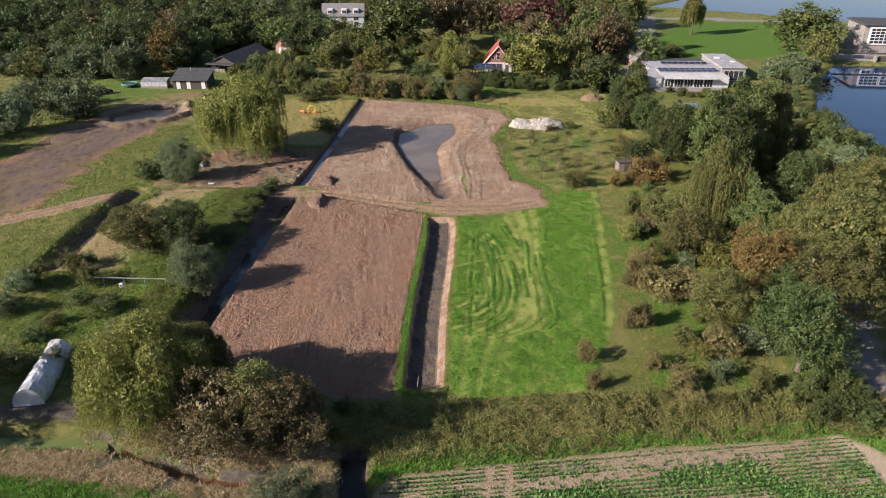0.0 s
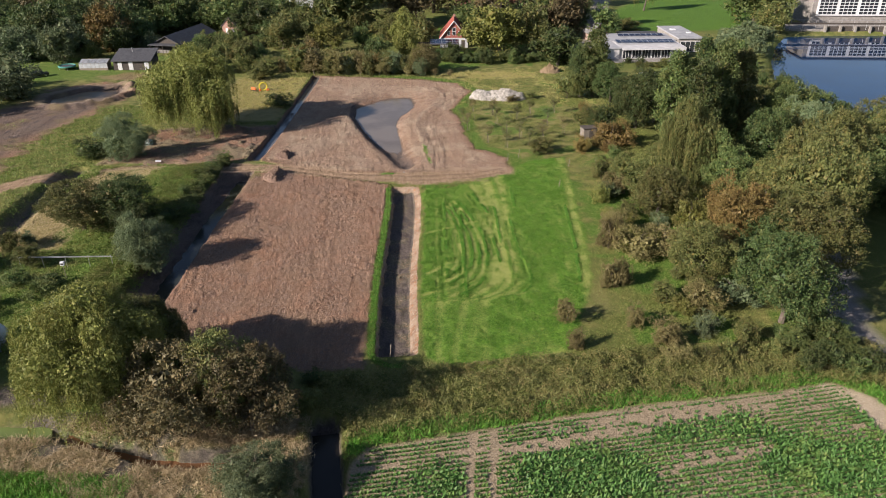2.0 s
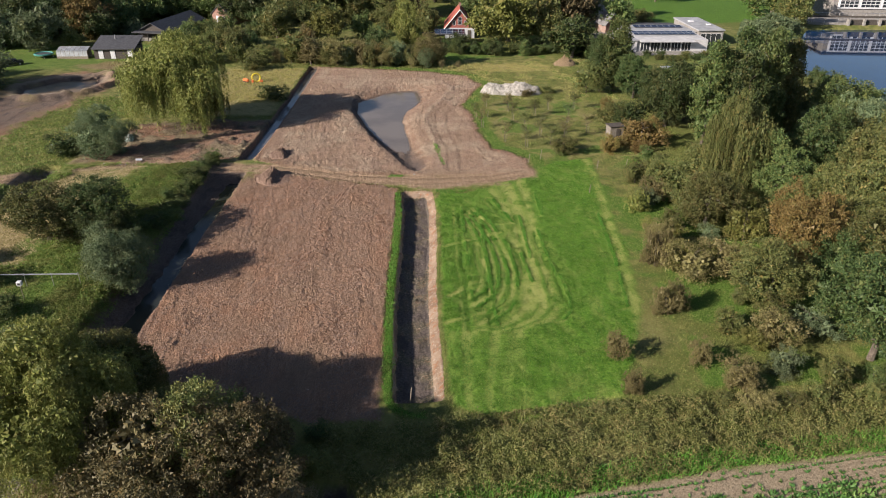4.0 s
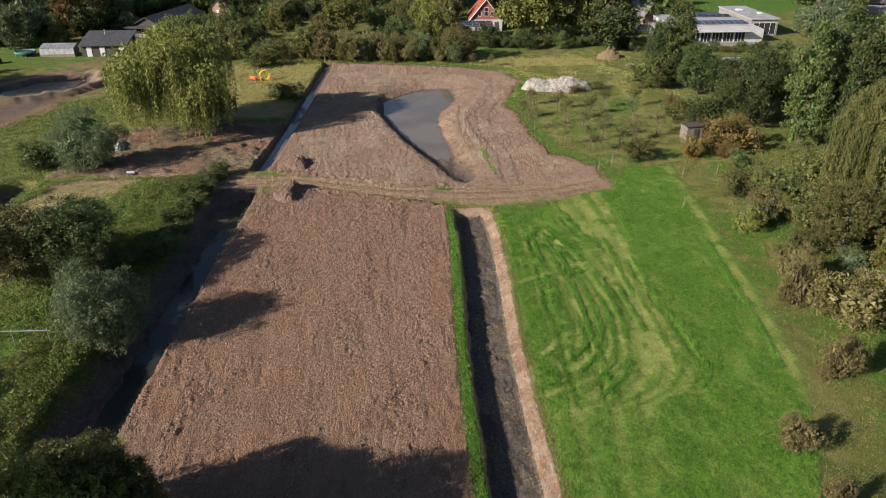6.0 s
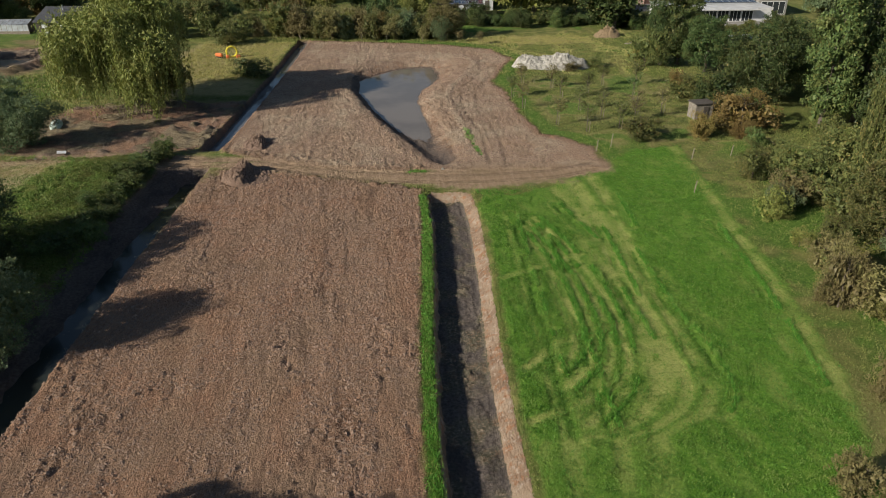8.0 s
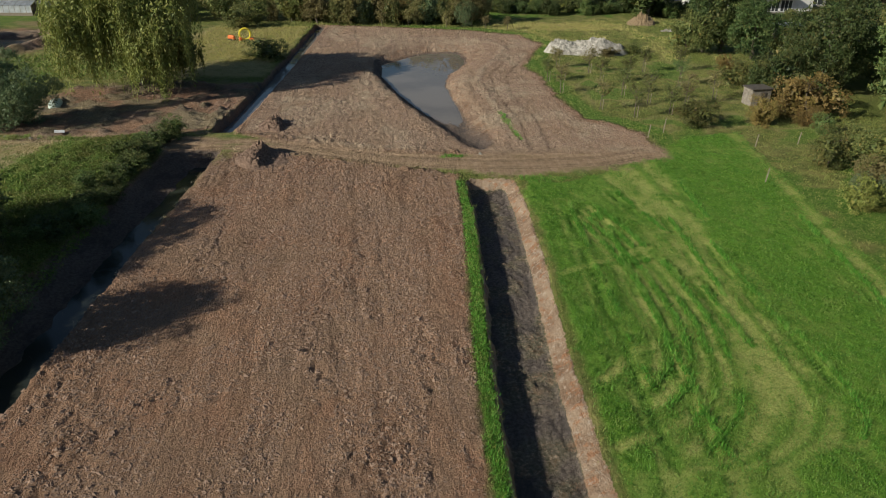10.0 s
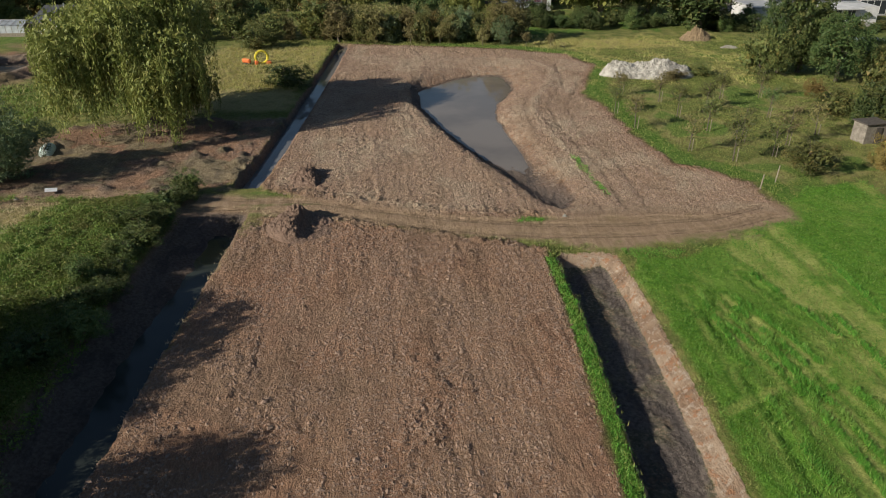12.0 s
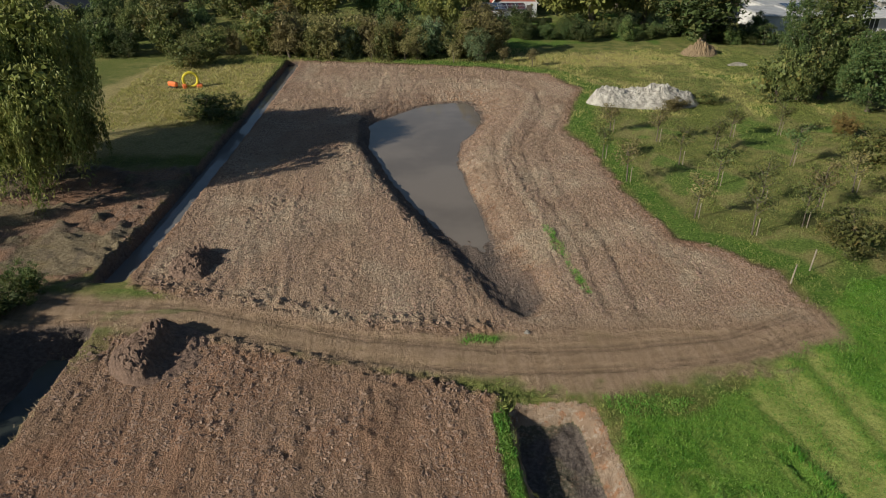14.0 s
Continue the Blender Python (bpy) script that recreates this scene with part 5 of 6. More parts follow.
def leaf_door(parent, x, y, z, w, h, material):
    d = part("door", box(x - w / 2, y - 0.06, z, x + w / 2, y, z + h, 0.015), material, parent)
    part("handle", rod((x + w * 0.35, y - 0.12, z + h * 0.5), (x + w * 0.42, y - 0.12, z + h * 0.5), 0.02, 0.02), ALU, d)
    return d


def pitched(parent, x0, x1, y0, y1, eaves, ridge, material, over=0.3, thick=0.18, across=False):
    """Two roof slopes with thickness; the ridge runs along y, or along x if across."""
    for s in (-1, 1):
        bm = bmesh.new()
        if not across:
            mid, edge = (x0 + x1) / 2, (x0 - over) if s < 0 else (x1 + over)
            drop = (ridge - eaves) / (x1 - x0) * 2 * over
            base = [(mid, y0 - over, ridge), (edge, y0 - over, eaves - drop), (edge, y1 + over, eaves - drop), (mid, y1 + over, ridge)]
        else:
            mid, edge = (y0 + y1) / 2, (y0 - over) if s < 0 else (y1 + over)
            drop = (ridge - eaves) / (y1 - y0) * 2 * over
            base = [(x0 - over, mid, ridge), (x0 - over, edge, eaves - drop), (x1 + over, edge, eaves - drop), (x1 + over, mid, ridge)]
        low = [bm.verts.new(p) for p in base]
        top = [bm.verts.new((p[0], p[1], p[2] + thick)) for p in base]
        bm.faces.new(top)
        bm.faces.new(low[::-1])
        for i in range(4):
            bm.faces.new((low[i], low[(i + 1) % 4], top[(i + 1) % 4], top[i]))
        bmesh.ops.recalc_face_normals(bm, faces=bm.faces)
        part("roof", bm, material, parent)


def walls(parent, x0, x1, y0, y1, eaves, ridge, material, across=False):
    """A gabled body."""
    bm = bmesh.new()
    if across:
        prof = [(y0, -0.3), (y1, -0.3), (y1, eaves), ((y0 + y1) / 2, ridge), (y0, eaves)]
        a = [bm.verts.new((x0, p, q)) for p, q in prof]
        b = [bm.verts.new((x1, p, q)) for p, q in prof]
    else:
        prof = [(x0, -0.3), (x1, -0.3), (x1, eaves), ((x0 + x1) / 2, ridge), (x0, eaves)]
        a = [bm.verts.new((p, y0, q)) for p, q in prof]
        b = [bm.verts.new((p, y1, q)) for p, q in prof]
    bm.faces.new(a)
    bm.faces.new(b[::-1])
    for i in range(5):
        bm.faces.new((a[i], a[(i + 1) % 5], b[(i + 1) % 5], b[i]))
    bmesh.ops.recalc_face_normals(bm, faces=bm.faces)
    return part("wall", bm, material, parent)


def panel(parent, corner, u, v, cols, rows, gap=0.04):
    """Rows of solar panels on a slope given by a corner and two edge vectors."""
    corner, u, v = Vector(corner), Vector(u), Vector(v)
    n = u.cross(v).normalized()
    for i in range(cols):
        for j in range(rows):
            a, b = corner + u * (i / cols) + v * (j / rows), None
            bm = bmesh.new()
            uu, vv = u / cols * (1 - gap), v / rows * (1 - gap)
            low = [bm.verts.new(a + p) for p in (Vector(), uu, uu + vv, vv)]
            top = [bm.verts.new(q.co + n * 0.05) for q in low]
            bm.faces.new(top)
            for k in range(4):
                bm.faces.new((low[k], low[(k + 1) % 4], top[(k + 1) % 4], top[k]))
            p = part("solar_panel", bm, SOLAR, parent, "dark blue solar panel")
            rim = bmesh.new()
            for s, e in ((Vector(), uu), (vv, uu + vv), (Vector(), vv), (uu, uu + vv)):
                rod(a + s + n * 0.05, a + e + n * 0.05, 0.025, 0.025, 4, rim)
            part("rim", rim, ALU, p)


def red_house():
    ob = thing("house", pose(14.0, 206.5, 0, 0, 0, -4), "small brick house with a red tiled gable and white trim", "house")
    walls(ob, -3.9, 3.9, 0, 11, 2.6, 7.2, BRICK_RED)
    part("plinth_wall", box(-3.95, -0.05, -0.3, 3.95, 0.02, 2.7), WHITE, ob, "white painted lower wall")
    pitched(ob, -3.9, 3.9, 0, 11, 2.6, 7.2, TILE_RED, 0.35, 0.2)
    for s in (-1, 1):
        bm = bmesh.new()
        rod((s * 4.2, -0.4, 2.35), (0, -0.4, 7.4), 0.1, 0.1, 4, bm)
        part("bargeboard", bm, PAINT, ob, "white bargeboard")
    window(ob, 0, -0.02, 3.5, 1.0, 2.0, 1, 2)
    window(ob, -1.5, -0.02, 3.4, 0.7, 1.1)
    window(ob, 1.5, -0.02, 3.4, 0.7, 1.1)
    window(ob, -2.2, -0.07, 0.9, 1.4, 1.3, 2, 1)
    leaf_door(ob, 2.6, -0.06, 0, 1.0, 2.1, WOOD_DARK)
    part("chimney", box(-0.3, 7, 6.0, 0.4, 7.7, 8.1, 0.04), BRICK_DARK, ob)
    # carport
    cp = thing("carport", pose(10.8, 198.6, 0, 0, 0, -3), "dark carport with solar panels on its sloping roof", "carport")
    for x in (-3.6, 0, 3.6):
        for y in (0.3, 4.2):
            part("post", box(x - 0.08, y - 0.08, -0.3, x + 0.08, y + 0.08, 2.4 + 0.1 * y), WOOD_DARK, cp)
    part("roof", slab([(-4.0, 0), (4.0, 0), (4.0, 4.6), (-4.0, 4.6)], 2.4, 2.55), FELT, cp).matrix_basis = Matrix.Rotation(radians(5), 4, "X")
    panel(cp, (-3.9, 0.05, 2.62), (7.8, 0, 0), (0, 4.4, 0.385), 5, 2)
    pg = thing("pergola", pose(4.8, 199.5, 0, 0, 0, -3), "low dark timber pergola", "pergola")
    for x in (-1.7, 1.7):
        for y in (0, 3):
            part("post", box(x - 0.06, y - 0.06, -0.3, x + 0.06, y + 0.06, 2.3), WOOD_DARK, pg)
    for i in range(6):
        part("slat", box(-1.9, i * 0.6 - 0.04, 2.3, 1.9, i * 0.6 + 0.04, 2.42), WOOD_DARK, pg)


def bungalow():
    ob = thing("bungalow", pose(55.6, 187.5, 0, 0, 0, -1), "modern white flat-roofed bungalow with rows of solar panels", "house")
    part("wall", box(0, 0.6, -0.3, 19, 20, 2.9), RENDER_GREY, ob)
    part("side_wing", box(-4.2, 0.2, -0.3, 1.0, 10, 2.7), RENDER_GREY, ob, "white low side wing")
    part("wing_roof", box(-4.4, 0, 2.7, 1.2, 10.2, 2.95, 0.03), PALE_ROOF, ob)
    part("canopy", box(1.6, -1.2, 2.6, 15.4, 5.0, 2.8, 0.03), RENDER_GREY, ob, "white projecting canopy")
    part("roof", box(-0.2, 9.8, 2.9, 19.2, 20.2, 3.15, 0.03), PALE_ROOF, ob)
    part("front_roof", box(1.6, 5.0, 2.9, 18, 9.8, 3.1, 0.03), PALE_ROOF, ob)
    for i in range(5):
        window(ob, 3.2 + i * 2.6, 0.57, 0.2, 2.3, 2.1, 3, 1)
    part("terrace", box(-1, -4.0, -0.3, 18, 0.5, 0.12), STONE_WALL, ob, "pale paved terrace")
    bl = part("tall_block", box(19.5, 8.5, -0.3, 26, 27.5, 3.6), STONE_WALL, ob, "taller block with pale flat roof")
    part("block_roof", box(19.2, 8.2, 3.6, 26.3, 27.8, 3.9, 0.04), PALE_ROOF, bl)
    part("skylight", box(21, 20, 3.9, 22.4, 21.4, 4.2, 0.05), PAINT, bl)
    part("skylight", box(24, 15, 3.9, 25.1, 16.1, 4.15, 0.05), PAINT, bl)
    window(ob, 22.8, 8.47, 0.3, 5.4, 2.6, 4, 1)
    panel(ob, (1.8, 6.0, 3.2), (16, 0, 0), (0, 3.2, 0.25), 11, 2, 0.06)
    panel(ob, (4.5, 15.4, 3.3), (13, 0, 0), (0, 1.8, 0.3), 8, 1, 0.06)
    part("dark_court_roof", box(7, 20.2, 2.2, 19.1, 28, 2.4, 0.03), FELT, ob)
    part("court_wall", box(7.2, 20.3, -0.3, 19, 27.8, 2.2), BRICK_DARK, ob)
    br = thing("outbuilding", pose(58, 214, 0, 0, 0, 20), "small brick outbuilding with a steep gable", "shed")
    walls(br, -2.5, 2.5, 0, 5, 2.2, 5.0, BRICK_DARK)
    pitched(br, -2.5, 2.5, 0, 5, 2.2, 5.0, TILE_GREY)
    sh = thing("garden_shed", pose(56.3, 160, 0, 0, 0, 3), "small dark garden shed with a pale roof", "shed")
    part("wall", box(-2, 0, -0.3, 2, 2.6, 2.1), WOOD_DARK, sh)
    part("roof", slab([(-2.3, -0.3), (2.3, -0.3), (2.3, 2.9), (-2.3, 2.9)], 2.1, 2.25), ALU, sh)
    leaf_door(sh, 0.6, -0.01, 0, 0.9, 1.9, WOOD)


def west_sheds():
    ob = thing("shed", pose(-68.9, 184, 0), "low dark shed with white double doors and a sloping roof", "shed")
    part("wall", box(-4.6, 0, -0.3, 4.6, 6.5, 2.2), WOOD_DARK, ob)
    bm = bmesh.new()
    low = [bm.verts.new(p) for p in ((-5, -0.5, 2.15), (5, -0.5, 2.15), (5, 7, 3.9), (-5, 7, 3.9))]
    top = [bm.verts.new((v.co.x, v.co.y, v.co.z + 0.16)) for v in low]
    bm.faces.new(top)
    bm.faces.new(low[::-1])
    for i in range(4):
        bm.faces.new((low[i], low[(i + 1) % 4], top[(i + 1) % 4], top[i]))
    part("roof", bm, FELT, ob)
    part("back_wall", box(-4.5, 6.2, -0.3, 4.5, 6.55, 3.8), WOOD_DARK, ob)
    for x in (-3.0, -0.3, 3.6):
        leaf_door(ob, x, -0.02, 0.0, 1.05, 1.95, PAINT)
    part("vent_pipe", rod((-1, 5, 3.0), (-1, 5, 4.6), 0.12, 0.1), ALU, ob)
    gh = thing("greenhouse", pose(-78.3, 184.3, 0), "old timber and glass greenhouse against a shed", "greenhouse")
    for i in range(8):
        part("glazing_bar", box(-3.9 + i * 1.0, 0, -0.1, -3.84 + i * 1.0, 0.06, 1.7), WOOD, gh)
        part("rafter", rod((-3.87 + i * 1.0, 0, 1.7), (-3.87 + i * 1.0, 2.4, 2.3), 0.04, 0.04, 4), WOOD, gh)
    for i in range(7):
        part("pane", box(-3.84 + i, 0.02, 0.5, -2.9 + i, 0.035, 1.66), PLASTIC, gh, "dusty glass pane")
        bm = bmesh.new()
        bm.faces.new([bm.verts.new(p) for p in ((-3.84 + i, 0, 1.72), (-2.9 + i, 0, 1.72), (-2.9 + i, 2.4, 2.32), (-3.84 + i, 2.4, 2.32))])
        bmesh.ops.solidify(bm, geom=bm.faces, thickness=0.02)
        part("pane", bm, PLASTIC, gh)
    part("plinth", box(-3.9, -0.02, -0.2, 3.2, 0.08, 0.5), WOOD, gh)
    part("back_wall", box(-3.9, 2.4, -0.2, 3.2, 2.55, 2.35), WOOD, gh)
    tr = thing("trampoline", pose(-85.6, 185.5, height(-85.6, 185.5)), "round trampoline with a pale blue-green edge pad", "trampoline")
    bm = bmesh.new()
    bmesh.ops.create_cone(bm, cap_ends=True, segments=28, radius1=1.75, radius2=1.75, depth=0.03, matrix=pose(0, 0, 0.8))
    part("mat", bm, NETTING, tr)
    bm = bmesh.new()
    for i in range(28):
        a, b = i * math.tau / 28, (i + 1) * math.tau / 28
        rod((1.95 * math.cos(a), 1.95 * math.sin(a), 0.82), (1.95 * math.cos(b), 1.95 * math.sin(b), 0.82), 0.2, 0.2, 5, bm)
    part("edge_pad", bm, TEAL, tr)
    for i in range(4):
        a = i * math.tau / 4 + 0.4
        part("leg", rod((1.9 * math.cos(a), 1.9 * math.sin(a), -0.2), (1.9 * math.cos(a), 1.9 * math.sin(a), 0.8), 0.04, 0.04), ALU, tr)


def brick_farm():
    ob = thing("farmhouse", pose(-54, 230, 0, 0, 0, -36), "brown brick house with a dark solar roof", "house")
    walls(ob, -3.6, 3.6, 0, 16, 2.6, 5.4, BRICK_DARK)
    pitched(ob, -3.6, 3.6, 0, 16, 2.6, 5.4, FELT)
    window(ob, 1.4, -0.02, 0.9, 1.2, 1.2, 2, 1)
    leaf_door(ob, -1.5, -0.02, 0, 1.0, 2.1, PAINT)
    panel(ob, (3.9, 2, 2.65), (0, 11, 0), (-3.4, 0, 2.65), 8, 2)
    barn = thing("barn", pose(-66.5, 206, 0, 0, 0, -13), "long low dark barn with an open lean-to front", "barn")
    walls(barn, -4, 4, 0, 21, 2.2, 4.2, WOOD_DARK)
    pitched(barn, -4, 4, 0, 21, 2.2, 4.2, FELT, 0.5)
    for i in range(3):
        part("post", box(-3.6 + i * 3.6, -2.6, -0.3, -3.45 + i * 3.6, -2.45, 2.2), WOOD_DARK, barn)
    part("lean_to_roof", box(-4.2, -2.9, 2.2, 4.2, 0.2, 2.35), FELT, barn)
    part("bench", box(-2.5, -2.0, -0.1, 1.5, -1.2, 0.8), STONE_WALL, barn, "pale bench under the lean-to")


def far_houses():
    ob = thing("terraced_house", pose(-42, 283, 0, 0, 0, 4), "pale house with a grey roof, dormers and balcony", "house")
    walls(ob, -8, 8, 0, 9, 4.5, 8.6, WHITE, True)
    pitched(ob, -8, 8, 0, 9, 4.5, 8.6, TILE_GREY, 0.3, 0.2, True)
    for x in (-5, 0.5, 5):
        d = part("dormer", box(x - 1.1, 0.6, 5.0, x + 1.1, 3.4, 7.1, 0.05), PAINT, ob)
        window(ob, x, 0.57, 5.5, 1.6, 1.1, 2, 1)
        window(ob, x, -0.03, 1.0, 1.8, 1.4, 2, 1)
        window(ob, x, -0.03, 3.0, 1.8, 1.2, 2, 1)
    part("balcony", box(-7, -1.6, 2.7, -2, 0, 2.9), STONE_WALL, ob)
    part("balustrade", box(-7, -1.6, 2.9, -2, -1.5, 3.8), PAINT, ob)
    ob = thing("long_building", pose(-20, 330, 0, 0, 0, 2), "long low building with a pale flat roof", "building")
    part("wall", box(-48, 0, -0.3, 30, 12, 5.0), BRICK_DARK, ob)
    part("roof", box(-48.4, -0.4, 5.0, 30.4, 12.4, 5.35, 0.05), PALE_ROOF, ob)
    for i in range(12):
        window(ob, -44 + i * 6, -0.03, 1.2, 3.2, 1.8, 3, 1)
    ob = thing("cottage", pose(-66, 318, 0, 0, 0, 10), "house with a bright red tiled roof", "house")
    walls(ob, -4, 4, 0, 10, 3.5, 7.5, WHITE)
    pitched(ob, -4, 4, 0, 10, 3.5, 7.5, TILE_RED)
    window(ob, 0, -0.03, 3.8, 1.2, 1.4, 2, 1)
    window(ob, -2, -0.03, 1.0, 1.4, 1.3, 2, 1)
    ob = thing("cottage", pose(-138, 268, 0, 0, 0, -20), "dark tiled farmhouse half hidden by trees", "house")
    walls(ob, -6, 6, 0, 9, 3, 7, BRICK_DARK, True)
    pitched(ob, -6, 6, 0, 9, 3, 7, FELT, 0.3, 0.2, True)
    window(ob, 2, -0.03, 1.0, 1.6, 1.3, 2, 1)
    window(ob, -3, -0.03, 1.0, 1.6, 1.3, 2, 1)


def pump_station():
    ob = thing("pumping_station", pose(134, 236, 0, 0, 0, -6), "pale concrete pumping station with tall gridded windows above a canal", "building")
    part("wall", box(0, 0, -1.5, 36, 14, 9.0), STONE_WALL, ob)
    part("roof", box(-0.6, -0.9, 9.0, 36.6, 14.6, 9.5, 0.06), FELT, ob)
    part("front_bay", box(1.5, -0.35, 3.0, 34.5, 0.05, 8.6), PAINT, ob)
    for i in range(5):
        window(ob, 4.8 + i * 6.5, -0.38, 3.4, 5.6, 4.8, 4, 5, False, 0.16)
    part("base_wall", box(-12, -12, -2.0, 40, 0, 0.6), STONE_WALL, ob, "stained concrete quay")
    part("trash_rack", box(0, -12.3, -1.2, 38, -12.02, 1.6), WOOD_DARK, ob, "dark steel trash rack")
    for i in range(9):
        part("pier", box(-0.5 + i * 4.6, -13.2, -2.0, 0.1 + i * 4.6, -12.0, 1.9), STONE_WALL, ob)
    part("beam", box(-12, -12.6, 2.2, 40, -12.1, 2.7), WOOD_DARK, ob)
    for i in range(14):
        part("railing_post", rod((-11 + i * 3.9, -12.35, 0.5), (-11 + i * 3.9, -12.35, 3.6), 0.06, 0.06, 5), ALU, ob)
    part("railing", rod((-11.5, -12.35, 3.5), (39.5, -12.35, 3.5), 0.06, 0.06, 5), ALU, ob)


# ---- loose things ----
def mound(name, x, y, rx, ry, h, material, label, category, seed, lumps=((0, 0, 1),), rough=0.3, turn=0.0, steep=0.0):
    n, rings = 84, 34
    V = [(0, 0)]
    for j in range(1, rings + 1):
        for i in range(n):
            V.append((math.cos(i * math.tau / n) * j / rings, math.sin(i * math.tau / n) * j / rings))
    P = np.array(V)
    z = np.zeros(len(P))
    for lx, ly, k in lumps:
        d = np.hypot((P[:, 0] - lx), (P[:, 1] - ly))
        z = np.maximum(z, k * (1 - ease(d, 0, 0.95)))
    z = z * (1 - steep * ease(P[:, 0], -0.12, 0.22))
    X, Y = P[:, 0] * rx, P[:, 1] * ry
    fade = 1 - ease(np.hypot(P[:, 0], P[:, 1]), 0.75, 1.0)
    z = h * z * fade + fade * rough * ((fnoise(X * 1.3 + seed, Y * 1.3, 3) - 0.5) * 1.2 + np.abs(fnoise(X * 3.5, Y * 3.5 + seed, 7, 4) - 0.5) * 1.6) * (0.4 + z)
    z = z - 0.2 * (1 - fade)
    bm = bmesh.new()
    vs = [bm.verts.new((a, b, c)) for a, b, c in zip(X, Y, z)]
    for i in range(n):
        bm.faces.new((vs[0], vs[1 + i], vs[1 + (i + 1) % n]))
        for j in range(rings - 1):
            a, b = 1 + j * n, 1 + (j + 1) * n
            bm.faces.new((vs[a + i], vs[b + i], vs[b + (i + 1) % n], vs[a + (i + 1) % n]))
    ob = part(name, bm, material, None)
    ob.matrix_basis = pose(x, y, height(x, y) - 0.05, 0, 0, turn)
    return tagged(ob, label, category)


def sapling(x, y, h, colour, seed, stake=True):
    """A young tree: thin stem, a few twigs, sparse leaves, tied to a stake."""
    r = np.random.default_rng(seed)
    ob = thing("sapling", pose(x, y, height(x, y)), f"young {WORDS[colour]} orchard tree with a thin stem and sparse leaves", "young tree", "young trees beside the soil field")
    bm = bmesh.new()
    lean = r.normal(0, 0.12, 2)
    top = Vector((lean[0], lean[1], h * 0.95))
    rod((0, 0, -0.1), top, 0.06, 0.025, 6, bm)
    tips, twigs = [], []
    for i in range(11):
        k = r.uniform(0.35, 0.95)
        a = i * 2.4
        s = top * k
        e = s + Vector((math.cos(a), math.sin(a), 0.9)) * h * 0.3 * (1.15 - 0.5 * k)
        twigs.append(rod(s, e, 0.03, 0.012, 4))
        tips += [s.lerp(e, u) for u in (0.4, 0.7, 1.0)]
    stem = part("trunk", bm, BARK, ob)
    for twig in twigs:
        part("branch", twig, BARK, stem)
    c = np.array([tuple(t) for t in tips])
    child("crown", raw("sapling_crown", *foliage(r, c, unit(r.normal(0, 1, c.shape)), 15, 0.22, 0.2, 0.1, 0.6), LEAF[colour]), ob)
    if stake:
        part("stake", rod((0.25, -0.15, -0.2), (0.3, -0.1, 1.3), 0.035, 0.035, 6), WOOD, ob, "pale wooden stake")


def stake_post(x, y, h, lean=0.0, material=None):
    ob = part("fence_post", rod((0, 0, -0.25), (lean, 0.05, h), 0.05, 0.045, 7), material or WOOD, None)
    ob.matrix_basis = pose(x, y, height(x, y))
    return tagged(ob, "pale wooden post standing in the grass", "post", "posts beside the soil field")


red_house()
bungalow()
west_sheds()
brick_farm()
far_houses()
pump_station()
mound("earth_mound", -20.6, 115.8, 2.7, 2.4, 0.95, EARTH, "dug heap of reddish brown earth beside the track", "soil heap", 1, ((-0.1, 0, 1), (-0.15, 0.4, 0.8), (-0.2, -0.4, 0.6)), 0.5, 8, 0.7)
mound("earth_mound", -20.6, 106.0, 2.9, 3.0, 1.05, EARTH, "dug heap of reddish brown earth beside the track", "soil heap", 2, ((-0.1, 0.3, 1), (-0.15, 0, 0.95), (-0.2, -0.45, 0.75)), 0.5, -4, 0.7)
mound("rubble_mound", 19.6, 150.4, 6.8, 2.9, 2.1, RUBBLE, "long heap of pale grey rubble on the grass", "rubble heap", 3, ((-0.5, 0, 0.8), (-0.12, 0.1, 0.75), (0.2, -0.05, 1), (0.56, 0.05, 0.7)), 0.5, -4)
mound("brushwood_mound", 35.5, 174.5, 3.0, 2.2, 1.6, HAY, "heap of dry brown cut branches", "brushwood", 4, ((0, 0, 1), (0.4, 0.1, 0.6)), 1.0)
mound("sand_patch", 38.3, 167.8, 1.9, 0.9, 0.35, CHALK, "small pale heap of spilled sand", "sand heap", 5)
for i, (x, y, h, c) in enumerate(((11.2, 128.2, 3.2, "straw"), (10.6, 133.6, 2.6, "olive"), (16.9, 131.6, 3.4, "olive"), (14.0, 120.6, 3.4, "straw"), (18.3, 126.8, 3.2, "olive"), (17.0, 117.6, 3.6, "olive"),
                                  (24.1, 121.8, 3.6, "straw"), (21.4, 134.9, 3.0, "olive"), (26.5, 130.7, 3.6, "green"), (16.9, 137.6, 3.0, "straw"), (20.2, 123.0, 3.6, "olive"), (21.2, 118.6, 3.2, "olive"),
                                  (28.5, 124.5, 3.2, "straw"), (24.5, 138.5, 3.0, "olive"), (13.2, 140.5, 2.6, "straw"), (29.5, 139, 3.4, "olive"))):
    sapling(x, y, h, c, 100 + i)
for i, (x, y, h) in enumerate(((0.2, 171.4, 2.4), (4.7, 172.4, 2.2), (-6.4, 172.6, 2.4), (7.0, 170.6, 1.8), (-11, 173.4, 2.2), (10.5, 168.5, 2.0))):
    sapling(x, y, h, "straw", 140 + i, False)
plant("bush", "olive", 22.6, 115.2, 3.2, 2.4)
plant("bush", "olive", 26.5, 150.5, 1.8, 1.8)
plant("bush", "straw", 22.5, 147.9, 1.4, 1.6)
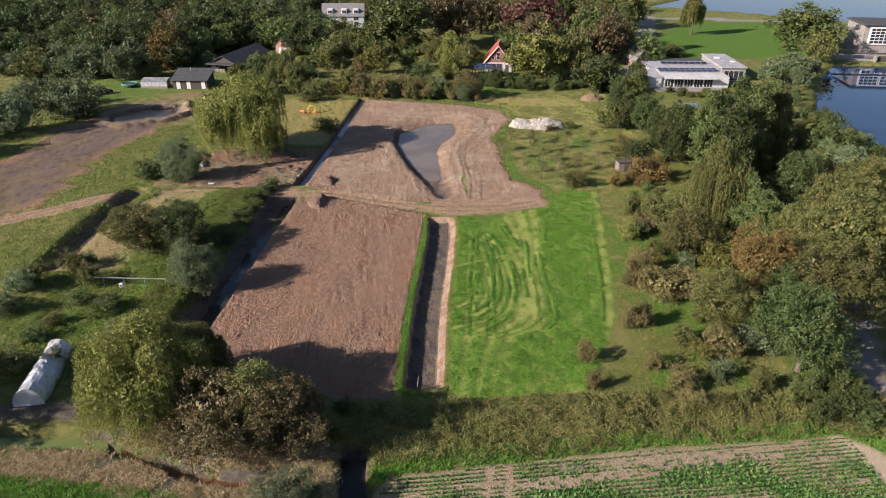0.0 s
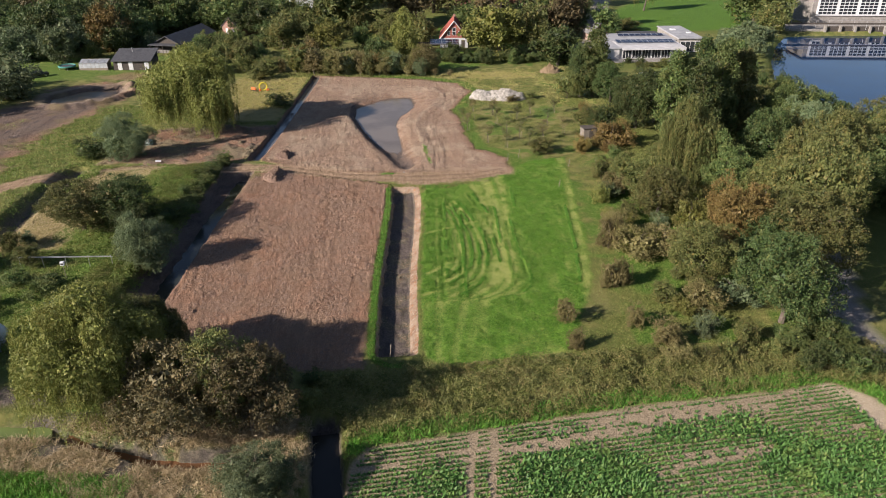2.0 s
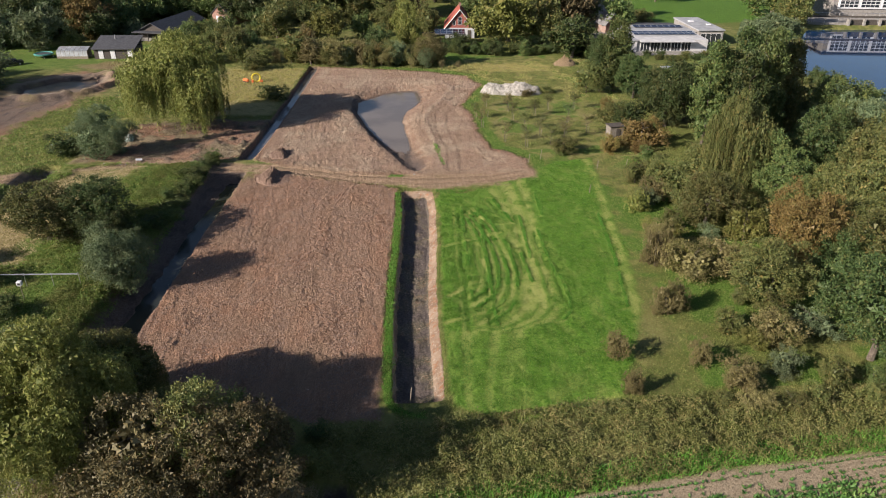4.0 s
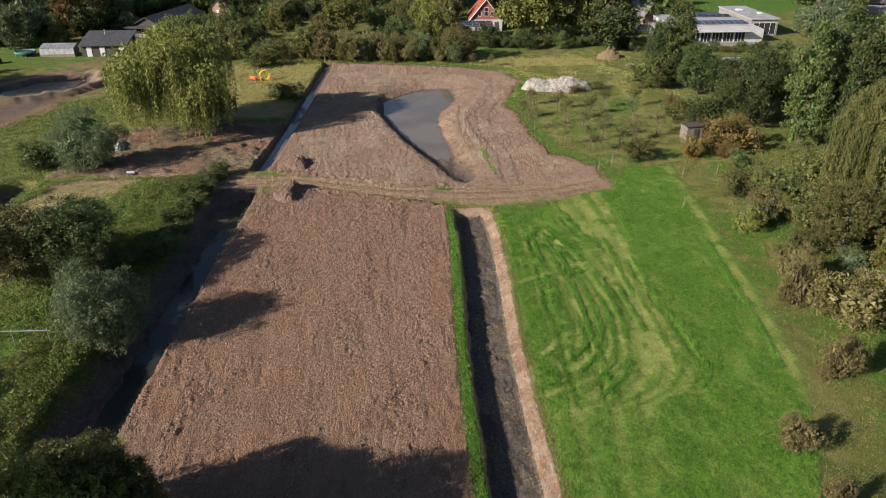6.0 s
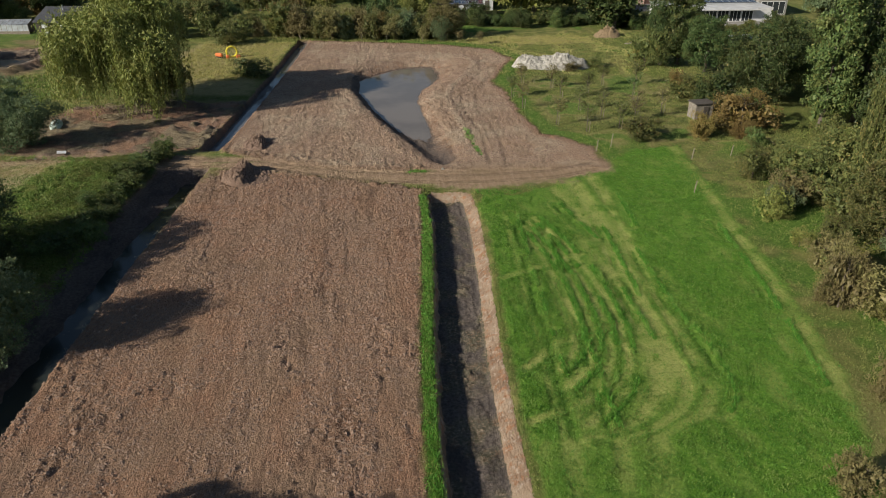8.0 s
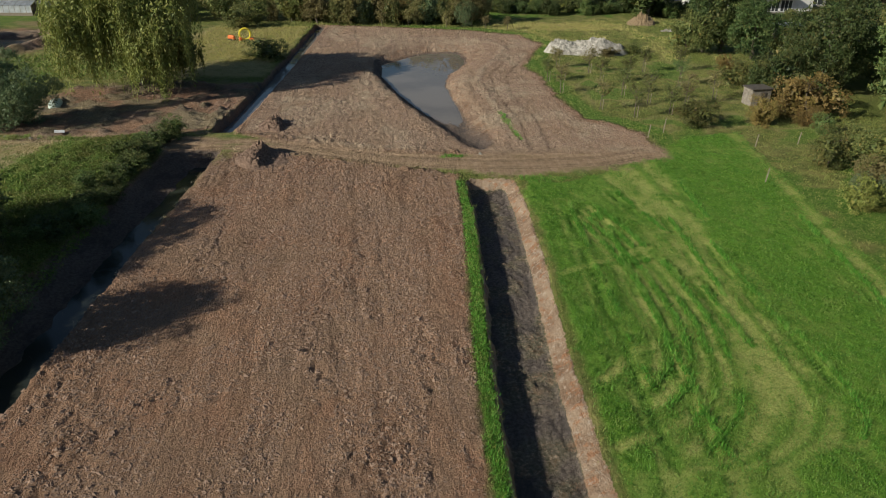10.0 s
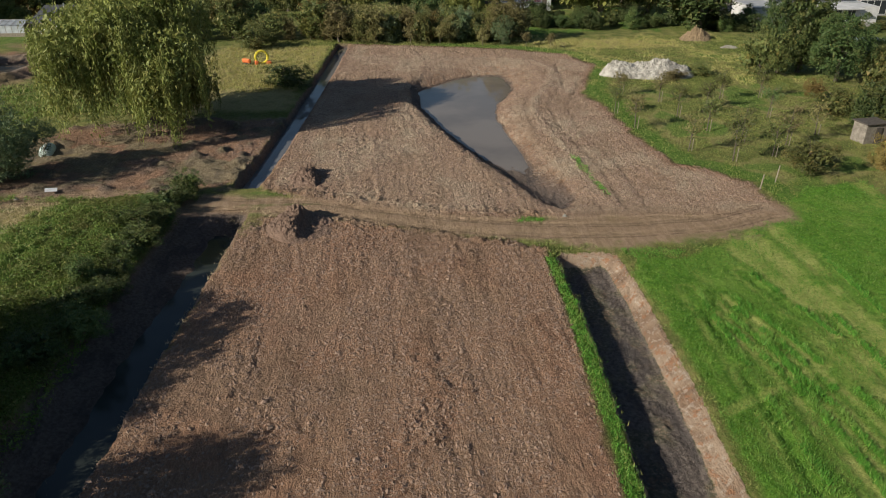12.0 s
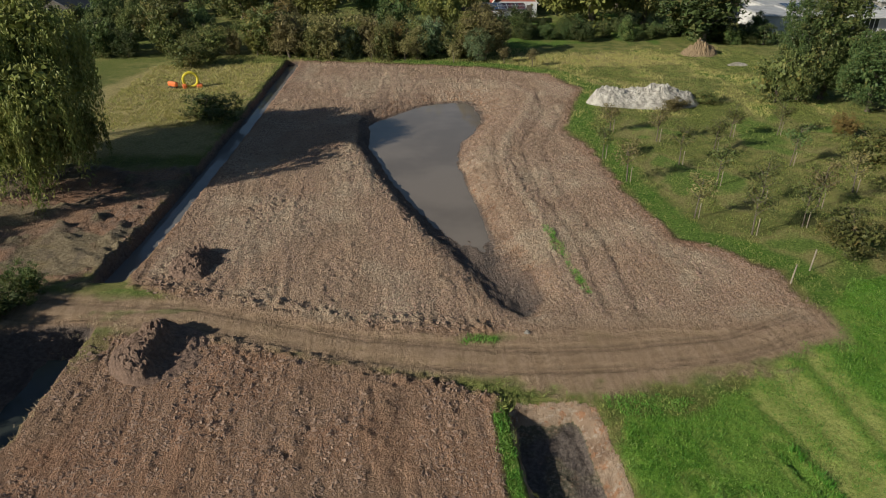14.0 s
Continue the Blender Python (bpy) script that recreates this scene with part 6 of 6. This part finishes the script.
for x, y, h in ((16.3, 110.8, 1.3), (18.4, 112.4, 1.5), (-2.6, 57.8, 1.4), (30.5, 108.5, 1.2), (12.9, 134.0, 1.1), (31, 116, 1.2), (22.5, 98.6, 1.2), (26.0, 108.0, 1.2)):
    stake_post(x, y, h, 0.15)


def hut():
    ob = thing("hut", pose(32.8, 121.6, 0, 0, 0, 8), "small weathered grey hut with a flat roof", "hut")
    part("wall", box(-1.2, 0, -0.2, 1.2, 1.8, 1.9, 0.03), WOOD_GREY, ob)
    part("roof", box(-1.35, -0.15, 1.9, 1.35, 1.95, 2.02, 0.02), WOOD_DARK, ob)
    leaf_door(ob, 0.2, -0.01, 0, 0.7, 1.6, WOOD_DARK)


def tunnel():
    ob = thing("polytunnel", pose(-41.1, 53.0, height(-42.0, 58), 0, 0, 8), "low arched growing tunnel covered with crumpled white plastic film", "polytunnel")
    r = random.Random(3)
    bm = bmesh.new()
    rows = []
    for j in range(19):
        row = []
        for i in range(13):
            a = math.pi * i / 12
            w = 1.45 * (1 + 0.04 * r.uniform(-1, 1)) * (1.0 - 0.05 * math.sin(j * math.pi / 3) ** 2)
            row.append(bm.verts.new((math.cos(a) * w, j * 0.5 + r.uniform(-0.08, 0.08), math.sin(a) * 1.95 * (1 + 0.04 * r.uniform(-1, 1)) - 0.1)))
        rows.append(row)
    for a, b in zip(rows, rows[1:]):
        for i in range(12):
            bm.faces.new((a[i], a[i + 1], b[i + 1], b[i]))
    bm.faces.new(rows[0][::-1])
    bm.faces.new(rows[-1])
    part("film", bm, PLASTIC, ob)
    for j in range(7):
        hoop = bmesh.new()
        for i in range(12):
            a, b = math.pi * i / 12, math.pi * (i + 1) / 12
            rod((math.cos(a) * 1.5, j * 1.5, math.sin(a) * 2.0 - 0.1), (math.cos(b) * 1.5, j * 1.5, math.sin(b) * 2.0 - 0.1), 0.025, 0.025, 5, hoop)
        part("hoop", hoop, ALU, ob)


def rails():
    ob = thing("pipe_frame", pose(-46.2, 75.7, height(-41, 75.6)), "long frame of thin pale pipes among the weeds", "frame")
    for k, z in ((0, 1.5), (0.5, 1.15)):
        part("rail", rod((0, k, z), (10.8, k - 0.3, z), 0.035, 0.035, 6), ALU, ob)
    for i in range(5):
        part("post", rod((0.1 + i * 2.65, 0.0, -0.2), (0.1 + i * 2.65, 0.0, 1.5), 0.035, 0.035, 6), ALU, ob)
    bx = thing("bird_box", pose(-39.5, 72.4, height(-39.5, 72.4)), "small white box on a thin post in the weeds", "bird box")
    part("post", rod((0, 0, -0.2), (0, 0, 2.0), 0.03, 0.03, 6), WOOD, bx)
    b = part("box", box(-0.22, -0.18, 2.0, 0.22, 0.18, 2.45, 0.02), PAINT, bx, "white box")
    # dark plate on the front, painting the shade inside a hole
    part("opening", box(-0.14, -0.2, 2.1, 0.14, -0.178, 2.32), RUBBER, b)


def play_things():
    ob = thing("play_ring", pose(-32.3, 160.8, height(-32.3, 160.8), 0, 0, 15), "upright yellow ring on orange feet standing in dry grass", "play equipment")
    bm = bmesh.new()
    for i in range(20):
        a, b = i * math.tau / 20, (i + 1) * math.tau / 20
        rod((math.cos(a) * 0.85, 0, 0.95 + math.sin(a) * 0.85), (math.cos(b) * 0.85, 0, 0.95 + math.sin(b) * 0.85), 0.16, 0.16, 7, bm)
    part("ring", bm, YELLOW, ob)
    part("foot", box(-1.0, -0.5, -0.1, -0.5, 0.5, 0.5, 0.1), ORANGE, ob)
    part("foot", box(0.6, -0.5, -0.1, 1.3, 0.5, 0.35, 0.1), ORANGE, ob)
    ob = thing("spring_rocker", pose(-34.4, 160.6, height(-34.4, 160.6), 0, 0, -30), "low orange rocking toy in dry grass", "play equipment")
    part("body", box(-0.7, -0.25, 0.15, 0.7, 0.25, 0.75, 0.15), ORANGE, ob)
    part("base", box(-0.5, -0.4, -0.1, 0.5, 0.4, 0.16, 0.05), RUBBER, ob)


def scraps():
    ob = part("sheet_of_board", box(-0.45, -0.25, 0, 0.45, 0.25, 0.05, 0.01), PAINT, None)
    ob.matrix_basis = pose(-41.6, 113.6, height(-41.6, 113.6) + 0.25, 14, 6, 20)
    tagged(ob, "tilted piece of white board lying on weeds", "board")
    for x, y, s in ((-44.0, 112.6, 0.3), (-45.2, 112.4, 0.22), (-46.3, 112.6, 0.3), (-43.2, 112.5, 0.25), (-0.9, 106.6, 0.28)):
        b = mound("white_stone", x, y, s, s * 0.7, s * 0.8, CHALK, "pale stone lying on the ground", "stone", int(s * 100), ((0, 0, 1),), 0.1)
    ob = thing("boat", pose(-46.5, 124.5, height(-46.5, 124.5), 0, 0, 15), "upturned grey-green boat beside a shrub", "boat")
    bm = bmesh.new()
    rows = []
    for j in range(9):
        k = math.sin(math.pi * (0.12 + 0.8 * j / 8)) ** 0.7
        rows.append([bm.verts.new((math.cos(math.pi * i / 8) * 0.75 * k, j * 0.45 - 1.8, math.sin(math.pi * i / 8) * 0.6 * k)) for i in range(9)])
    for a, b in zip(rows, rows[1:]):
        for i in range(8):
            bm.faces.new((a[i], a[i + 1], b[i + 1], b[i]))
    bm.faces.new(rows[0][::-1])
    bm.faces.new(rows[-1])
    part("hull", bm, TARP, ob)
    part("keel", box(-0.04, -1.7, 0.52, 0.04, 1.6, 0.66), WOOD, ob)


def parked_car():
    ob = thing("car", pose(-89, 177.5, height(-89, 177.5), 0, 0, 35), "dark car parked on grass beside shrubs", "car")
    part("body", box(-2.1, -0.85, 0.35, 2.1, 0.85, 0.95, 0.12), CAR_PAINT, ob)
    part("cabin", box(-1.3, -0.75, 0.95, 0.9, 0.75, 1.5, 0.2), GLASS, ob)
    for x in (-1.3, 1.3):
        for y in (-0.8, 0.8):
            w = part("wheel", rod((x, y - 0.1, 0.33), (x, y + 0.1, 0.33), 0.33, 0.33, 14), RUBBER, ob)
            part("rim", rod((x, y - 0.115, 0.33), (x, y + 0.115, 0.33), 0.19, 0.19, 10), ALU, w)
    for y in (-0.6, 0.6):
        part("headlight", box(2.08, y - 0.18, 0.62, 2.13, y + 0.18, 0.8), GLASS, ob)


hut()
tunnel()
rails()
play_things()
scraps()
parked_car()


# ---- grass, weeds, crop and clods ----
def scatter(count, x0, x1, y0, y1, seed, weight):
    r = np.random.default_rng(seed)
    x, y = r.uniform(x0, x1, count), r.uniform(y0, y1, count)
    s = survey(x, y)
    keep = r.random(count) < weight(x, y, s)
    return r, x[keep], y[keep], s[0][keep]


def tufts(name, spots, per, length, width, spread, lean, material, label, category):
    """Blades that stand up from the ground in small tufts."""
    r, x, y, z = spots
    n = len(x)
    size = r.uniform(0.6, 1.4, n)
    c = np.repeat(np.stack([x, y, z], -1), per, 0)
    k = np.repeat(size, per)
    c[:, :2] += r.normal(0, spread, (len(c), 2))
    d = unit(np.stack([r.normal(0, lean, len(c)), r.normal(0, lean, len(c)), np.ones(len(c))], -1))
    s = unit(np.cross(d, r.normal(0, 1, c.shape)))
    L = length * k * r.uniform(0.7, 1.3, len(c))
    c = c + d * (L * 0.42)[:, None]
    ob = new(name, raw(name, *blades(c, d, s, L, np.full(len(c), width) * k), material))
    return tagged(ob, label, category, "", "stuff")


def thicket(name, spots, per, tall, size, material, label, category, clump=0.35):
    """Leafy growth: small leaves at all heights, in uneven clumps."""
    r, x, y, z = spots
    h = tall * (0.35 + 0.95 * ease(fnoise(x * clump, y * clump, 95), 0.3, 0.7)) * r.uniform(0.6, 1.2, len(x))
    c = np.repeat(np.stack([x, y, z], -1), per, 0)
    k = np.sqrt(r.uniform(0.02, 1, len(c)))
    c[:, 2] += np.repeat(h, per) * k
    c[:, :2] += r.normal(0, 0.16, (len(c), 2)) * (1.3 - 0.7 * k)[:, None]
    d = unit(np.stack([r.normal(0, 0.8, len(c)), r.normal(0, 0.8, len(c)), r.uniform(0, 1.2, len(c))], -1))
    s = unit(np.cross(d, r.normal(0, 1, c.shape)))
    L = size * r.uniform(0.6, 1.5, len(c))
    ob = new(name, raw(name, *blades(c, d, s, L, L * 0.42), material))
    return tagged(ob, label, category, "", "stuff")


tufts("meadow_grass", scatter(110000, 0, 29, 53, 113, 1, lambda x, y, s: s[1][:, 1] * (1 - 0.8 * s[3][:, 0]) * (0.25 + 0.75 * ease(fnoise(x * 0.9, y * 0.9, 97), 0.4, 0.6))), 5, 0.13, 0.035, 0.12, 0.6, GRASS, "short bright green grass blades of the mown meadow", "grass")
tufts("rough_grass", scatter(130000, -50, 44, 34, 178, 2, lambda x, y, s: np.clip(1 - s[1].max(-1) - s[2][:, 1] - s[2][:, 3] - s[3][:, 3] - s[2][:, 0], 0, 1) * (s[4] == 0) * ((x > -36) | (y < 54)) * ~((x < -24.5) & (y > 112) & (y < 135)) * ~((x < -23) & (x > -31) & (y < 112) & (y > 57)) * 0.75), 6, 0.2, 0.036, 0.16, 0.7, WEEDS, "rough uneven grass with dry stalks", "grass")
tufts("ditch_grass", scatter(40000, -7, 6, 52, 122, 3, lambda x, y, s: (s[2][:, 2] > 0.4) * 0.95), 7, 0.16, 0.035, 0.1, 0.6, GRASS, "green grass strip along the ditch edge", "grass")
thicket("tall_weeds", scatter(26000, -10, 46, 44, 56, 4, lambda x, y, s: ((s[1][:, 3] < 0.1) & (y < 54.3 + 0.1 * x) & (y > 45.6 + 0.09 * x) & (s[0] > -0.5)) * (0.3 + 0.6 * ease(fnoise(x * 0.5, y * 0.5, 91), 0.4, 0.6))), 9, 0.7, 0.17, HERB, "tall olive and brown weeds between the fields", "weeds", 0.5)
tufts("bank_grass", scatter(9000, -48, -22, 34, 43.5, 17, lambda x, y, s: (y < 41.5 + 0.12 * (-22 - x)) * 0.9), 5, 0.4, 0.06, 0.15, 0.6, GRASS, "lush green grass beside the pool", "grass")
tufts("verge_grass", scatter(16000, -6, 42, 43, 53, 14, lambda x, y, s: (s[1][:, 3] < 0.3) * ease(1.6 - np.abs(inside(x, y, CROP) + 0.9), 0, 0.8)), 5, 0.4, 0.06, 0.14, 0.6, GRASS, "green grass verge along the crop field", "grass")
thicket("nettles", scatter(30000, -52, -31, 56, 112, 5, lambda x, y, s: ((s[2][:, 0] < 0.4) & (s[0] > -0.7)) * (0.25 + 0.55 * ease(fnoise(x * 0.35, y * 0.35, 93), 0.35, 0.6))), 13, 0.38, 0.14, NETTLE, "dense green weeds on the waste plot", "weeds", 0.25)
thicket("bank_weeds", scatter(14000, -38, -31.6, 60, 111.5, 6, lambda x, y, s: (s[0] > -0.2) * ease(x, -38, -35.0)), 14, 0.42, 0.13, NETTLE, "dense low weeds on top of the ditch bank", "weeds", 0.3)
tufts("west_grass", scatter(50000, -95, -36, 78, 150, 7, lambda x, y, s: np.clip(1 - s[1].max(-1) - s[2][:, 1] - s[2][:, 0], 0, 1) * ~((x > -52) & (y > 112) & (y < 136)) * 0.5), 4, 0.32, 0.09, 0.25, 0.7, NETTLE, "patchy rough grass on the waste ground", "grass")
tufts("dry_reeds", scatter(16000, -48, -9, 38.5, 50, 8, lambda x, y, s: (s[0] > -0.85) * s[2][:, 0]), 8, 0.45, 0.045, 0.2, 1.3, REED, "flattened dry straw-coloured reeds along the pool", "reeds")
tufts("dry_edge_grass", scatter(30000, -53, -23, 60, 112, 9, lambda x, y, s: s[2][:, 0] * 0.9), 6, 0.22, 0.034, 0.14, 0.9, REED, "dry yellow grass along the field edge", "grass")
tufts("dry_meadow_grass", scatter(26000, -40, 44, 145, 186, 15, lambda x, y, s: s[2][:, 0] * (1 - s[1][:, 0])), 6, 0.32, 0.06, 0.2, 0.7, STALKS, "dry yellowish uncut grass", "grass")


def crop_rows():
    """Leafy plants in straight rows, with gaps where the sand lies bare."""
    r = np.random.default_rng(10)
    turn = radians(7.6)
    u, v = np.meshgrid(np.arange(-16, 46, 0.2), np.arange(0, 52) * 0.48)
    u, v = u.ravel() + r.normal(0, 0.05, u.size), v.ravel() + r.normal(0, 0.03, v.size)
    x = -4.3 + u * math.cos(turn) + v * math.sin(turn)
    y = 44.3 + u * math.sin(turn) - v * math.cos(turn)
    near_edge = np.clip(1 - v / 7.0, 0, 1) * ease(x, 2, 16)
    bare = fnoise(u * 0.07, v * 0.7, 71) + 0.12 * np.clip(1 - v / 4.0, 0, 1) * ease(x, 6, 20)
    wheel = np.minimum(np.abs(x - 4.0 - 0.13 * (y - 41)), np.abs(x - 5.7 - 0.13 * (y - 41))) < 0.32
    keep = (inside(x, y, CROP) > 0.35) & (r.random(x.size) > ease(bare, 0.63, 0.76) * 0.85) & ~wheel & (r.random(x.size) > 0.15 * near_edge) & (x < 38.5) & (y > 22)
    x, y, v = x[keep], y[keep], v[keep]
    z = survey(x, y)[0]
    size = (0.8 + 0.4 * ease(fnoise(x * 0.2, y * 0.2, 75), 0.35, 0.6)) * (1 - 0.45 * np.clip(1 - v / 5.0, 0, 1))
    per = 7
    c = np.repeat(np.stack([x, y, z], -1), per, 0)
    k = np.repeat(size, per)
    a = r.uniform(0, math.tau, len(c))
    d = unit(np.stack([np.cos(a), np.sin(a), r.uniform(0.3, 1.2, len(c))], -1))
    s = unit(np.cross(d, np.array([0, 0, 1.0])) + r.normal(0, 0.2, c.shape))
    L = 0.38 * k * r.uniform(0.7, 1.2, len(c))
    c = c + d * (L * 0.5)[:, None]
    ob = new("crop_plants", raw("crop_plants", *blades(c, d, s, L, L * 0.7), BEET))
    tagged(ob, "low leafy green crop plants in straight rows", "crop", "", "stuff")


def clods():
    """Loose lumps of earth on the bare fields: low uneven pyramids, most of them small."""
    r, x, y, z = scatter(520000, -29, 17, 53, 174, 12, lambda x, y, s: s[1][:, 0] * (1 - s[1][:, 2]) * (s[2][:, 1] < 0.3) * (0.16 + 0.84 * np.maximum(ease(fnoise(x * 0.9, y * 0.16, 81), 0.46, 0.62), ease(fnoise(x * 0.35, y * 0.3, 83), 0.5, 0.62))))
    n = len(x)
    size = 0.032 + 0.055 * r.random(n) ** 2 + 0.1 * r.random(n) ** 10
    a = r.uniform(0, math.tau, n)[:, None] + np.arange(4) * math.tau / 4
    ring = np.stack([np.cos(a), np.sin(a), np.full(a.shape, -0.25)], -1) + r.normal(0, 0.22, (n, 4, 3))
    tip = np.concatenate([r.normal(0, 0.35, (n, 1, 2)), r.uniform(0.2, 0.6, (n, 1, 1))], -1)
    V = np.concatenate([ring, tip], 1) * size[:, None, None] + np.stack([x, y, z], -1)[:, None]
    T = np.array([(0, 1, 4), (1, 2, 4), (2, 3, 4), (3, 0, 4)])
    F = (T[None] + 5 * np.arange(n)[:, None, None]).reshape(-1, 3)
    ob = new("soil_clods", raw("soil_clods", V.reshape(-1, 3), F, CLOD))
    tagged(ob, "loose clods of reddish brown earth", "clods", "", "stuff")


def ridges():
    """Rows of taller grass that the mower left: beside its bends and the dark lines."""
    r = np.random.default_rng(16)
    ys, xs = [], []

    for line in LOOPS + DARK_LINES:
        for (ax, ay), (bx, by) in zip(line, line[1:]):
            q = r.random(int(math.hypot(bx - ax, by - ay) * 26))
            x, y = ax + (bx - ax) * q + 0.55, ay + (by - ay) * q - 0.2
            m = fnoise(x * 0.6, y * 0.22, 42) > 0.4
            xs.append(x[m])
            ys.append(y[m])
    x, y = np.concatenate(xs), np.concatenate(ys)
    x = x + r.normal(0, 0.07, x.size)
    s = survey(x, y)
    m = (s[1][:, 1] > 0.6)
    tufts("grass_ridges", (r, x[m], y[m], s[0][m]), 7, 0.24, 0.04, 0.08, 0.45, GRASS, "taller rows of grass left between mowing swaths", "grass")


def clod_material():
    m, nt, p = blank("clods")
    each = nt.nodes.new("ShaderNodeNewGeometry").outputs["Random Per Island"]
    c = blend(nt, each, (0.17, 0.112, 0.08), (0.29, 0.2, 0.145))
    c = blend(nt, span(nt, grain(nt, coords(nt), 20, 3), 0.4, 0.7, 0, 0.5), c, (0.12, 0.08, 0.06))
    plug(nt, p.inputs["Base Color"], c)
    p.inputs["Roughness"].default_value = 0.95
    return m


CLOD = clod_material()
crop_rows()
clods()
ridges()
